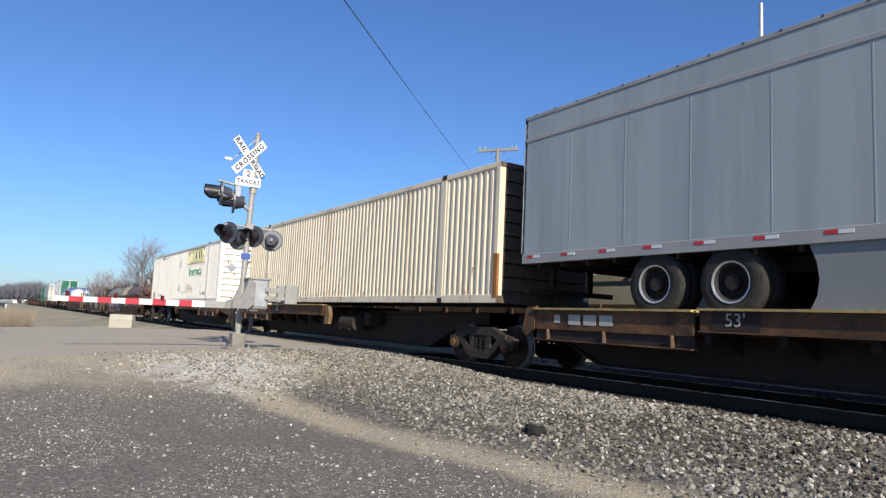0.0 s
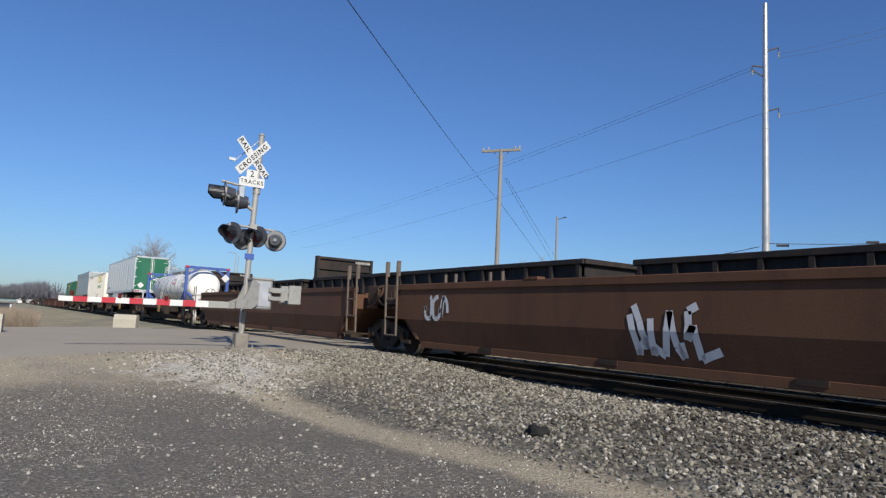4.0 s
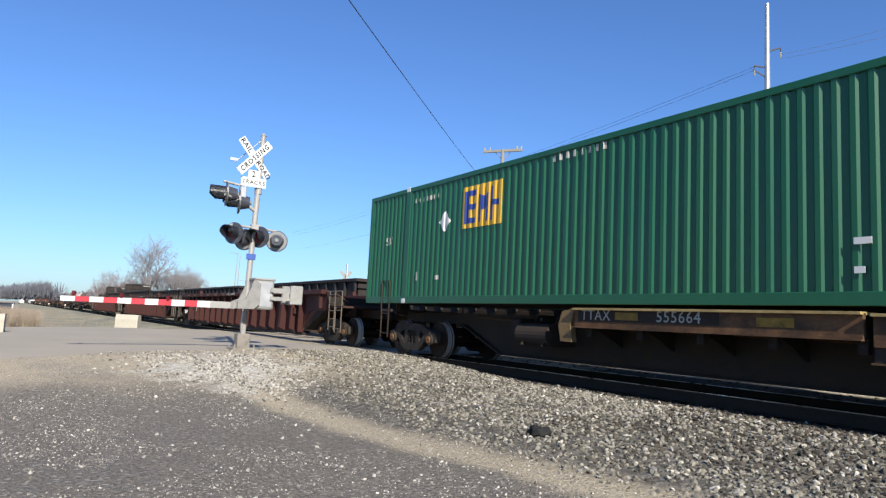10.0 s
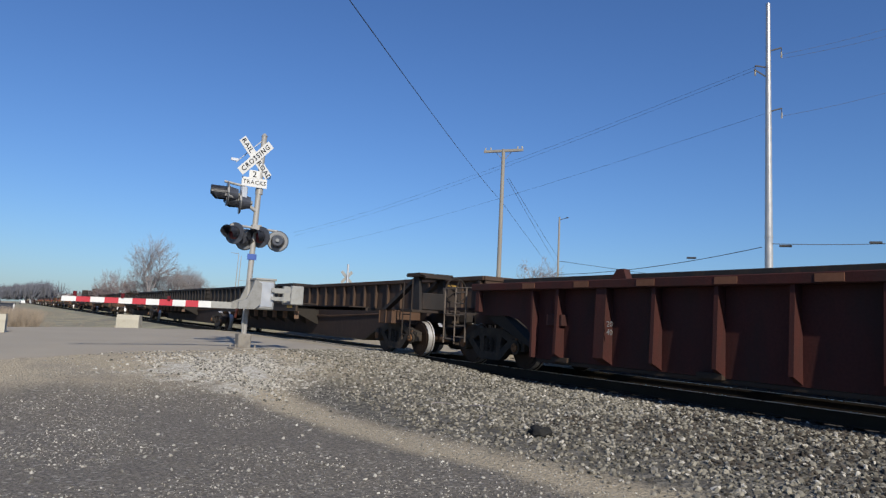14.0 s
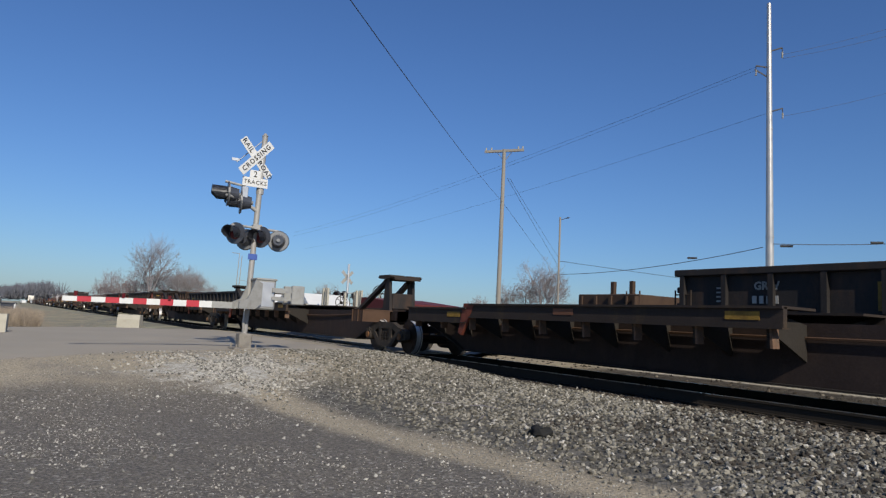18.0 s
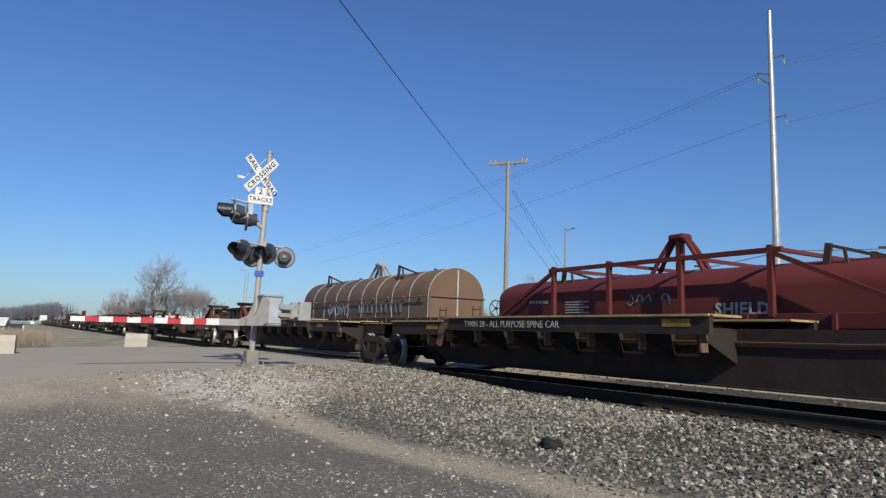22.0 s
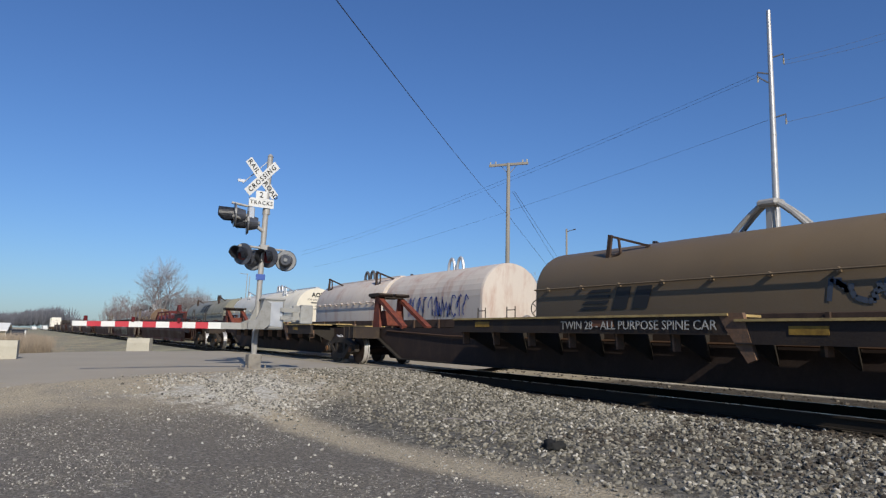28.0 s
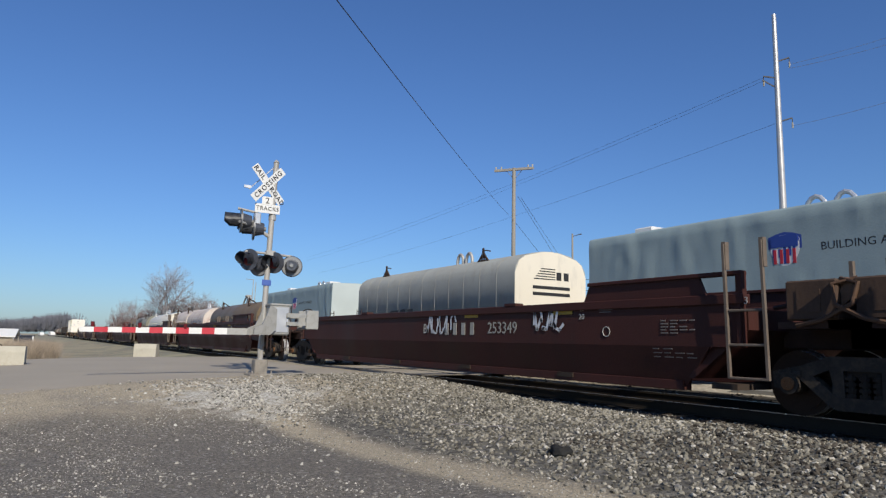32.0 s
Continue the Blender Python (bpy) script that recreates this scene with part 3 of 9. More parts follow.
def build_track(yc, name, zr):
    t = base(name, "railway track on wooden ties with rusty rails and polished heads", "railway track", kind="structure")
    for s in (-1, 1):
        y = yc + s * 0.7525
        bm = bmesh.new()
        box(bm, -420, 120, y - 0.07, y + 0.07, zr - 0.172, zr - 0.155)
        box(bm, -420, 120, y - 0.012, y + 0.012, zr - 0.156, zr - 0.035)
        box(bm, -420, 120, y - 0.036, y + 0.036, zr - 0.036, zr - 0.004)
        r = part("rail", bm, M_RAIL, t)
        bm = bmesh.new()
        box(bm, -420, 120, y - 0.03, y + 0.03, zr - 0.004, zr)
        part("rail_head", bm, M_RAILTOP, r, "bright worn running surface")
    bm = bmesh.new()
    box(bm, -0.115, 0.115, -1.3, 1.3, -0.18, 0, 0.012)
    tie = bpy.data.meshes.new("tie")
    bm.to_mesh(tie)
    bm.free()
    tie.materials.append(M_TIE)
    bm = bmesh.new()
    for s in (-1, 1):
        box(bm, -0.09, 0.09, s * 0.7525 - 0.18, s * 0.7525 + 0.18, 0, 0.012)
        for d in (-0.11, 0.11):
            rod(bm, (0.05, s * 0.7525 + d, 0.01), (0.05, s * 0.7525 + d, 0.03), 0.016, 6)
    plate = bpy.data.meshes.new("tie_plate")
    bm.to_mesh(plate)
    bm.free()
    plate.materials.append(M_RAIL)
    r2 = random.Random(int(yc * 10))
    k = 0
    x = 3.0
    verts, faces = [], []
    while x > -120:
        if not -31 < x < -15.8:
            if k < 60:
                o = piece("tie", tie, t, pose(x, yc + r2.uniform(-0.05, 0.05), zr - 0.182 + r2.uniform(-0.012, 0.004), 0, 0, r2.uniform(-1.5, 1.5)))
                piece("tie_plate", plate, o)
                k += 1
            else:
                o = len(verts)
                verts += [(x + a, yc + b, c) for a in (-0.115, 0.115) for b in (-1.3, 1.3) for c in (zr - 0.34, zr - 0.172)]
                faces += [tuple(o + i for i in f) for f in ((0, 1, 3, 2), (4, 6, 7, 5), (0, 4, 5, 1), (2, 3, 7, 6), (1, 5, 7, 3))]
        x -= 0.52
    me = bpy.data.meshes.new("far_ties")
    me.from_pydata(verts, [], faces)
    me.materials.append(M_TIE)
    o = new("far_ties", me)
    o.parent = t
    o["kind"] = "stuff"


build_track(Y1, "track_near", Z1)
build_track(Y2, "track_far", Z2)


# ---- containers and trailers ----
CL, CW, CH = 16.154, 2.59, 2.896


def corrugated(bm, x0, x1, y, z0, z1, out, pitch=0.213, depth=0.026):
    """A wall of upright trapezoid ribs; out: -1 or 1, the side it faces."""
    n = max(2, round((x1 - x0) / pitch))
    p = (x1 - x0) / n
    pts = []
    for k in range(n):
        a = x0 + k * p
        pts += [(a, 0), (a + 0.30 * p, 0), (a + 0.45 * p, 1), (a + 0.85 * p, 1)]
    pts.append((x1, 0))
    rows_ = []
    for z in (z0, z1):
        rows_.append([bm.verts.new((x, y - out * depth * d, z)) for x, d in pts])
    for i in range(len(pts) - 1):
        q = (rows_[0][i], rows_[0][i + 1], rows_[1][i + 1], rows_[1][i])
        bm.faces.new(q if out < 0 else q[::-1])


def container(label, paint, posts=True, door_right=False, end_paint=None):
    """A 53-foot box: x from 0 to CL, y about 0, z from its bottom."""
    c = base("container", label, "container", "containers and trailers on the near train")
    h = CW / 2
    for s in (-1, 1):
        bm = bmesh.new()
        edges = [0.12, 1.98, 2.20, CL - 2.20, CL - 1.98, CL - 0.12]
        for a, b in ((0, 1), (2, 3), (4, 5)):
            corrugated(bm, edges[a], edges[b], s * (h - 0.012), 0.16, CH - 0.10, s)
        part("side_wall", bm, paint, c)
    bm = bmesh.new()
    for s in (-1, 1):
        y0, y1 = s * (h - 0.07), s * h
        box(bm, 0.0, CL, y0, y1, 0.0, 0.17, 0.008)
        box(bm, 0.0, CL, y0, y1, CH - 0.11, CH, 0.008)
        for x in (0.0, CL - 0.13):
            box(bm, x, x + 0.13, s * (h - 0.15), s * (h + 0.002), 0.0, CH, 0.01)
        for x in (1.98, CL - 2.20):
            box(bm, x, x + 0.22, s * (h - 0.09), s * (h + 0.004), 0.0, CH + 0.01, 0.01)
    part("frame", bm, paint, c)
    many("corner_casting", c, M_BLACK if paint is not M_GREEN else M_WHT, lambda b_: box(b_, 0, 0.18, -0.09, 0.09, 0, 0.118, 0.012),
         [pose(x, s * (h - 0.078), z) for s in (-1, 1) for x in (1.98, CL - 2.16) for z in (0.0, CH - 0.10)])
    bm = bmesh.new()
    box(bm, 0.02, CL - 0.02, -h + 0.05, h - 0.05, CH - 0.05, CH - 0.02)
    part("roof", bm, paint, c)
    bm = bmesh.new()
    box(bm, 0.02, CL - 0.02, -h + 0.05, h - 0.05, 0.02, 0.14)
    part("floor", bm, M_BLACK, c)
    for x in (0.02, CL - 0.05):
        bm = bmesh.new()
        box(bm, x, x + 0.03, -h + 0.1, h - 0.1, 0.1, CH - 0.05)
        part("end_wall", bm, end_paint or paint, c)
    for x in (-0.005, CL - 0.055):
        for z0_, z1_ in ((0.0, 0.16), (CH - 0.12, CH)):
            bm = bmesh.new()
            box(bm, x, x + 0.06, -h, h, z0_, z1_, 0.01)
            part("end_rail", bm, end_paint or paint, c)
    if door_right:
        many("lock_rod", c, paint, lambda b_: rod(b_, (CL + 0.015, 0, 0.1), (CL + 0.015, 0, CH - 0.1), 0.02, 6), [pose(0, s, 0) for s in (-0.9, -0.35, 0.35, 0.9)])
        many("door_seam", c, paint, lambda b_: box(b_, CL - 0.03, CL + 0.01, -h + 0.12, h - 0.12, 0, 0.03), [pose(0, 0, z) for z in (0.5, 1.0, 1.5, 2.0, 2.5)])
    else:
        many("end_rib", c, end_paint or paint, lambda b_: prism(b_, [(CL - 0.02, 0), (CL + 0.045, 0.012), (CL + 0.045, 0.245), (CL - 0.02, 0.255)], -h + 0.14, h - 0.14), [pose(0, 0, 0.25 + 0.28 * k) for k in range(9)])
    return c


def bars(name, parent, material, spec, y, label=""):
    """Unreadable or left-out writing as plain bars: (x, z, width, height) on a side facing -y."""
    name = name[:-1] if name.endswith("s") else name
    for x, z, w, hh in spec:
        bm = bmesh.new()
        box(bm, x, x + w, y - 0.006, y + 0.002, z, z + hh)
        o = part(name, bm, material, parent, label)
    return o


def drips(parent, n, x0, x1, z0, z1, y, seed, material, size=1.0):
    """Stains that run down: ragged, tapering streaks."""
    r = random.Random(seed)
    bm = bmesh.new()
    for k in range(n):
        x, z = r.uniform(x0, x1), r.uniform(z0, z1)
        w, l_ = r.uniform(0.012, 0.05) * size, r.uniform(0.08, 0.45) * size
        j = [r.uniform(-0.3, 0.3) * w for _ in range(4)]
        prism(bm, [(x - w, z), (x + j[0], z + w * 0.7), (x + w, z), (x + w * 0.6 + j[1], z - l_ * 0.5), (x + j[2], z - l_), (x - w * 0.5 + j[3], z - l_ * 0.6)], y - 0.003, y + 0.001)
    return part("rust_streak", bm, material, parent, "thin orange rust streaks")


def shield(parent, x, z, y, w, hh, col_in, col_rim):
    """A plain shield mark: rim and field."""
    def outline(k):
        a = []
        for u, v in ((-0.5, 0.38), (-0.25, 0.46), (0, 0.5), (0.25, 0.46), (0.5, 0.38), (0.5, 0.0), (0.42, -0.2), (0.25, -0.38), (0, -0.5), (-0.25, -0.38), (-0.42, -0.2), (-0.5, 0.0)):
            a.append((x + u * w * k, z + v * hh * k))
        return a
    bm = bmesh.new()
    prism(bm, outline(1.0), y - 0.004, y + 0.004)
    s = part("shield_mark", bm, col_rim, parent, "shield mark with a gold rim")
    bm = bmesh.new()
    prism(bm, outline(0.86), y - 0.010, y + 0.004)
    part("shield_field", bm, col_in, s)
    bm = bmesh.new()
    prism(bm, [(x - 0.43 * w, z + 0.33 * hh), (x - 0.2 * w, z + 0.40 * hh), (x + 0.1 * w, z + 0.43 * hh), (x + 0.43 * w, z + 0.34 * hh), (x + 0.43 * w, z + 0.22 * hh), (x + 0.1 * w, z + 0.34 * hh), (x - 0.2 * w, z + 0.27 * hh), (x - 0.43 * w, z + 0.08 * hh)], y - 0.012, y - 0.008)
    part("gold_curve", bm, col_rim, s, "gold curve")
    for u, v0, v1 in ((-0.33, -0.17, 0.06), (-0.15, -0.17, 0.06), (0.0, -0.34, 0.10), (0.15, -0.14, 0.10), (0.28, -0.14, 0.13)):
        bm = bmesh.new()
        box(bm, x + (u - 0.04) * w, x + (u + 0.04) * w, y - 0.012, y - 0.008, z + v0 * hh, z + v1 * hh)
        part("gold_bar", bm, col_rim, s, "gold bar")
    return s


M_RUSTST = mat("rust_stain", (0.30, 0.13, 0.045), 0.8, 0, 0.3, 5)
M_FADEGREY = mat("faded_grey_tape", (0.44, 0.42, 0.38), 0.6, 0, 0.15, 4, bump=0)
M_FAINT = mat("faint_pale_stencil", (0.16, 0.14, 0.13), 0.6, 0, 0.3, 8, bump=0)
M_FADED = mat("faded_orange_patch", (0.16, 0.075, 0.045), 0.65, 0, 0.3, 3, bump=0.05)
M_DIMBLK = plain("faded_black_stencil", (0.09, 0.085, 0.08), 0.6)
M_SHIELDBR = plain("dark_brown_mark", (0.05, 0.022, 0.012), 0.5)
M_MARKGREY = plain("dark_grey_mark", (0.045, 0.045, 0.043), 0.5)
M_GOLD = plain("gold_mark", (0.62, 0.36, 0.03), 0.5)
M_NAVY = plain("navy_mark", (0.02, 0.05, 0.25), 0.5)
M_DULLALU = mat("oxidised_aluminium_rail", (0.33, 0.33, 0.32), 0.6, 0.2, 0.15, 2, bump=0.03)
M_SKIRT = mat("grey_trailer_skirt", (0.20, 0.208, 0.205), 0.45, 0.0, 0.1, 0.6, bump=0.02)
M_DOORGRN = mat("green_trailer_door", (0.0124, 0.124, 0.062), 0.4, 0, 0.1, 1, bump=0.02)


M_RIM = mat("bright_wheel_rim", (0.55, 0.55, 0.54), 0.35, 0.6, 0.1, 5, bump=0)


def road_wheel(parent, x, y, r=0.5):
    s = -1 if y < 0 else 1
    bm = bmesh.new()
    rod(bm, (x, y - 0.1, r), (x, y + 0.1, r), 0.22, 20)
    w = part("wheel", bm, M_UNDER, parent)
    for d in (-0.14, 0.14):
        bm = bmesh.new()
        n = 32
        prof = [(0.24, -0.11), (0.30, -0.135), (0.45, -0.135), (0.488, -0.115), (0.5, -0.08), (0.5, 0.08), (0.488, 0.115), (0.45, 0.135), (0.30, 0.135), (0.24, 0.11)]
        rings = [[bm.verts.new((x + q * math.cos(6.2832 * k / n), y + d + e_, r + q * math.sin(6.2832 * k / n))) for q, e_ in prof] for k in range(n)]
        for k in range(n):
            a_, b_ = rings[k], rings[(k + 1) % n]
            for i in range(len(prof)):
                j = (i + 1) % len(prof)
                bm.faces.new((a_[i], a_[j], b_[j], b_[i]))
        bmesh.ops.recalc_face_normals(bm, faces=bm.faces[:])
        part("tyre", bm, M_TYRE, w, "black rubber tyre", smooth=True)
    bm = bmesh.new()
    n = 24
    for r0, r1, d0, d1 in ((0.295, 0.272, 0.284, 0.276), (0.272, 0.24, 0.276, 0.15)):
        ring = []
        for rr, d in ((r0, d0), (r1, d1)):
            ring.append([bm.verts.new((x + rr * math.cos(6.2832 * k / n), y + s * d, r + rr * math.sin(6.2832 * k / n))) for k in range(n)])
        for k in range(n):
            bm.faces.new((ring[0][k], ring[0][(k + 1) % n], ring[1][(k + 1) % n], ring[1][k]))
    part("rim", bm, M_RIM, w, "bright aluminium rim")
    bm = bmesh.new()
    rod(bm, (x, y + s * 0.10, r), (x, y + s * 0.15, r), 0.24, 24)
    rod(bm, (x, y, r), (x, y + s * 0.24, r), 0.11, 14)
    for k in range(8):
        a = 6.2832 * k / 8
        rod(bm, (x + 0.16 * math.cos(a), y + s * 0.15, r + 0.16 * math.sin(a)), (x + 0.16 * math.cos(a), y + s * 0.185, r + 0.16 * math.sin(a)), 0.016, 6)
    part("hub", bm, M_UNDER, w, "dark hub with nuts")
    return w


def trailer(label, rear_right, wheels, skirt, mark=None, door=None, seams=13, roofrail=False, skin=None):
    """A 53-foot road trailer: x 0..CL, tyres on z = 0."""
    t = base("trailer", label, "trailer", "containers and trailers on the near train")
    h, z0, z1 = 1.3, 0.94, 3.80
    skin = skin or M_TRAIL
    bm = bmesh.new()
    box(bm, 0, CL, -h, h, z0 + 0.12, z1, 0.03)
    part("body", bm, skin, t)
    many("seam_strip", t, skin, lambda bm: box(bm, -0.01 if roofrail else -0.035, 0.01 if roofrail else 0.035, -0.003 if roofrail else -0.007, 0.003 if roofrail else 0.007, z0 + 0.18, z1 - (0.52 if roofrail else 0.06)),
         [pose(CL * k / seams, s * h, 0) for s in (-1, 1) for k in range(1, seams)])
    for s in (-1, 1):
        for za, zb, nm in ((z0, z0 + 0.18, "bottom_rail"), (z1 - 0.06, z1 + 0.01, "top_rail")) + (((z1 - 0.50, z1 - 0.42, "upper_rail"),) if roofrail else ()):
            bm = bmesh.new()
            box(bm, -0.01, CL + 0.01, s * (h - 0.03), s * (h + 0.013), za, zb, 0.006)
            part(nm, bm, M_DULLALU if roofrail else M_ALU, t)
    if roofrail:
        many("roof_rivet_plate", t, M_ARM, lambda b_: box(b_, -0.015, 0.015, -0.018, 0.018, 0, 0.035), [pose(CL * (k + 0.5) / 30, s * h, z1 - 0.02) for k in range(30) for s in (-1, 1)])
    n = 18
    spots_ = [pose(0.15 + (CL - 0.6) * k / (n - 1), s * h, z0 + 0.10) for s in (-1, 1) for k in range(n)]
    many("red_tape", t, M_REDREF, lambda b_: box(b_, 0, 0.16, -0.018, 0.018, 0, 0.05), spots_, "red reflective tape")
    many("white_tape", t, M_WHT, lambda b_: box(b_, 0.16, 0.34, -0.018, 0.018, 0, 0.05), spots_, "white reflective tape")
    bm = bmesh.new()
    box(bm, 0.1, CL - 0.1, -h + 0.05, h - 0.05, z0 + 0.02, z0 + 0.12)
    many("crossmember", t, M_BLACK, lambda b_: box(b_, -0.03, 0.03, -h + 0.06, h - 0.06, z0 - 0.08, z0 + 0.02), [pose(0.4 + (CL - 0.8) * k / 25, 0, 0) for k in range(26)])
    a, b = min(wheels) - 0.9, max(wheels) + 0.9
    for s in (-1, 1):
        box(bm, a, b, s * 0.45 - 0.05, s * 0.45 + 0.05, z0 - 0.25, z0 - 0.05)
    for x in wheels:
        rod(bm, (x, -1.0, 0.5), (x, 1.0, 0.5), 0.07, 10)
    part("underframe", bm, M_BLACK, t)
    for x in wheels:
        for s in (-1, 1):
            road_wheel(t, x, s * 0.98)
    if skirt:
        for s in (-1, 1):
            bm = bmesh.new()
            # one end is cut in a curve round the wheel
            e0, e1 = (skirt[0], skirt[1]) if sum(wheels) / 2 > CL / 2 else (skirt[1], skirt[0])
            d_ = 1 if e1 > e0 else -1
            prof = [(e0 + d_ * 0.12, 0.10), (e0, z0 + 0.02), (e1, z0 + 0.02), (e1 - d_ * 0.10, 0.72), (e1 - d_ * 0.13, 0.5), (e1 - d_ * 0.10, 0.30), (e1, 0.10)]
            prism(bm, prof, s * (h - 0.06), s * (h - 0.03))
            part("skirt", bm, M_SKIRT if roofrail else M_TRAILW, t, "side skirt under the trailer")
    # landing legs at the end away from the wheels
    far = CL - 3.0 if sum(wheels) / 2 < CL / 2 else 3.0
    for s in (-0.7, 0.7):
        bm = bmesh.new()
        box(bm, far - 0.06, far + 0.06, s - 0.06, s + 0.06, 0.12, z0)
        box(bm, far - 0.13, far + 0.13, s - 0.13, s + 0.13, 0.08, 0.12)
        bar(bm, (far, s, 0.6), (far + 0.7, s, z0), 0.05)
        part("landing_leg", bm, M_BLACK, t)
    e = CL if rear_right else 0.0
    d = 1 if rear_right else -1
    for s in (-1, 1):
        bm = bmesh.new()
        box(bm, e - 0.02, e + d * 0.025, s * 0.03, s * (h - 0.10), z0 + 0.22, z1 - 0.12, 0.01)
        part("door", bm, door or skin, t, "rear door leaf")
    bm = bmesh.new()
    for s in (-1, 1):
        rod(bm, (e + d * 0.05, s * 0.12, z0 + 0.15), (e + d * 0.05, s * 0.12, z1 - 0.08), 0.018, 6)
        for z in (0.5, 1.2, 1.9, 2.6):
            box(bm, e, e + d * 0.05, s * (h - 0.20), s * (h - 0.04), z0 + z - 0.05, z0 + z + 0.05)
        box(bm, e - 0.05, e + d * 0.04, s * (h - 0.09), s * h, z0, z1)
    box(bm, e - 0.05, e + d * 0.04, -h, h, z0, z0 + 0.2)
    box(bm, e - 0.05, e + d * 0.04, -h, h, z1 - 0.1, z1)
    part("door_frame", bm, M_ALU, t)
    bm = bmesh.new()
    for s in (-0.5, 0.5):
        box(bm, e - d * 0.04, e + d * 0.04, s - 0.05, s + 0.05, 0.42, z0)
    box(bm, e - d * 0.04, e + d * 0.05, -1.15, 1.15, 0.40, 0.50, 0.01)
    part("underride_guard", bm, M_GALV if door else M_BLACK, t)
    many("tail_light", t, M_REDREF, lambda b_: rod(b_, (e + d * 0.03, 0, z0 + 0.1), (e + d * 0.06, 0, z0 + 0.1), 0.06, 12), [pose(0, s * (1.05 - 0.17 * k), 0) for s in (-1, 1) for k in (0, 1)])
    many("guard_reflector", t, M_REDREF, lambda b_: box(b_, e + d * 0.03, e + d * 0.056, 0, 0.19, 0.425, 0.475), [pose(0, -1.12 + 0.38 * k, 0) for k in range(6)])
    if mark:
        shield(t, mark[0], mark[1], -h - 0.006, 1.08, 1.18, M_SHIELDBR, M_GOLD)
    return t


DECK = 0.97     # road-trailer deck of the spine cars
BOXZ = 1.17     # underside of the containers

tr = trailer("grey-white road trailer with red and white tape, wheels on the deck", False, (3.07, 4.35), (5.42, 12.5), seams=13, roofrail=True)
run(tr, -9.85, z=DECK)
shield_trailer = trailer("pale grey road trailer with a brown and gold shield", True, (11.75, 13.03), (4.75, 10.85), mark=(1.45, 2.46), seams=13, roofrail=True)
run(shield_trailer, -182.6, z=DECK)
gt = trailer("pale grey ribbed road trailer with green rear doors", True, (11.52, 12.8), (4.68, 10.63), door=M_DOORGRN, seams=13, skin=M_TRAILW)
bm = bmesh.new()
prism(bm, [(-0.75, 1.75), (-0.5, 1.5), (-0.75, 1.25), (-1.0, 1.5)], CL + 0.026, CL + 0.034, "x")
part("placard", bm, M_WHT, gt, "white diamond placard")
bm = bmesh.new()
box(bm, CL + 0.026, CL + 0.034, 0.15, 1.1, 1.95, 2.15)
box(bm, CL + 0.026, CL + 0.034, 0.6, 1.0, 1.5, 1.72)
box(bm, CL + 0.026, CL + 0.034, -1.15, -0.85, 2.9 + 0.45, 2.93 + 0.45)
box(bm, CL + 0.026, CL + 0.034, 0.85, 1.15, 2.9 + 0.45, 2.93 + 0.45)
part("door_plate", bm, M_WHT, gt, "white door plates")
lettering("trailer_number", "MLNZ 600405", 0.15, M_BLK, gt, pose(CL + 0.037, 0.625, 2.05, 90, 0, 90))
lettering("trailer_number", "MLNZ 900495", 0.22, M_MARKGREY, gt, facing(1.85, -1.309, 1.46) @ Matrix.Diagonal((0.66, 1, 1, 1)), fat=0.004)
lettering("length_mark", "53'", 0.30, M_MARKGREY, gt, facing(1.08, -1.309, 1.44) @ Matrix.Diagonal((0.6, 1, 1, 1)))
run(gt, -147.7, z=DECK)

# dark end colour that paints in the shade of the gap behind the trailer
M_SHADEEND = mat("grimy_brown_end_paint", (0.12, 0.095, 0.07), 0.75, 0, 0.3, 1.5, dirt=(0.05, 0.04, 0.032), amount=0.6, streak=3)
beige = container("cream corrugated container, rust-stained, its end painted dark for shade", M_BEIGE, end_paint=M_SHADEEND)
lettering("car_number", "UPSU 601383", 0.26, M_BLK, beige, facing(2.78, -CW / 2 - 0.006, 2.36) @ Matrix.Diagonal((0.52, 1, 1, 1)))
lettering("stencil", "W P", 0.22, M_BLK, beige, facing(1.68, -CW / 2 - 0.006, 2.25) @ Matrix.Diagonal((0.7, 1, 1, 1)))
drips(beige, 60, 0.3, CL - 0.3, 0.17, 0.5, -CW / 2 - 0.004, 61, M_RUSTST, 0.4)
drips(beige, 14, 0.3, CL - 0.3, 0.5, 2.6, -CW / 2 - 0.004, 63, M_RUSTST, 0.35)
drips(beige, 12, 1.95, 2.25, 0.3, 1.1, -CW / 2 - 0.007, 62, M_RUSTST, 0.55)
bars("data_plate", beige, M_RUSTST, [(1.62, 0.24, 0.24, 0.16)], -CW / 2 - 0.004, "rusty data plate")
bm = bmesh.new()
box(bm, CL - 0.13, CL + 0.004, -CW / 2 - 0.006, -CW / 2 + 0.05, 0.1, 1.0)
part("rust_stain", bm, M_RUSTST, beige, "orange rust stains")
run(beige, -26.8, z=BOXZ)


M_PALEYEL = mat("faded_yellow_mark", (0.66, 0.62, 0.36), 0.5, 0, 0.15, 4, bump=0)


M_RUSTDK = mat("dark_rust_speck", (0.085, 0.05, 0.028), 0.8, 0, 0.3, 8, bump=0)


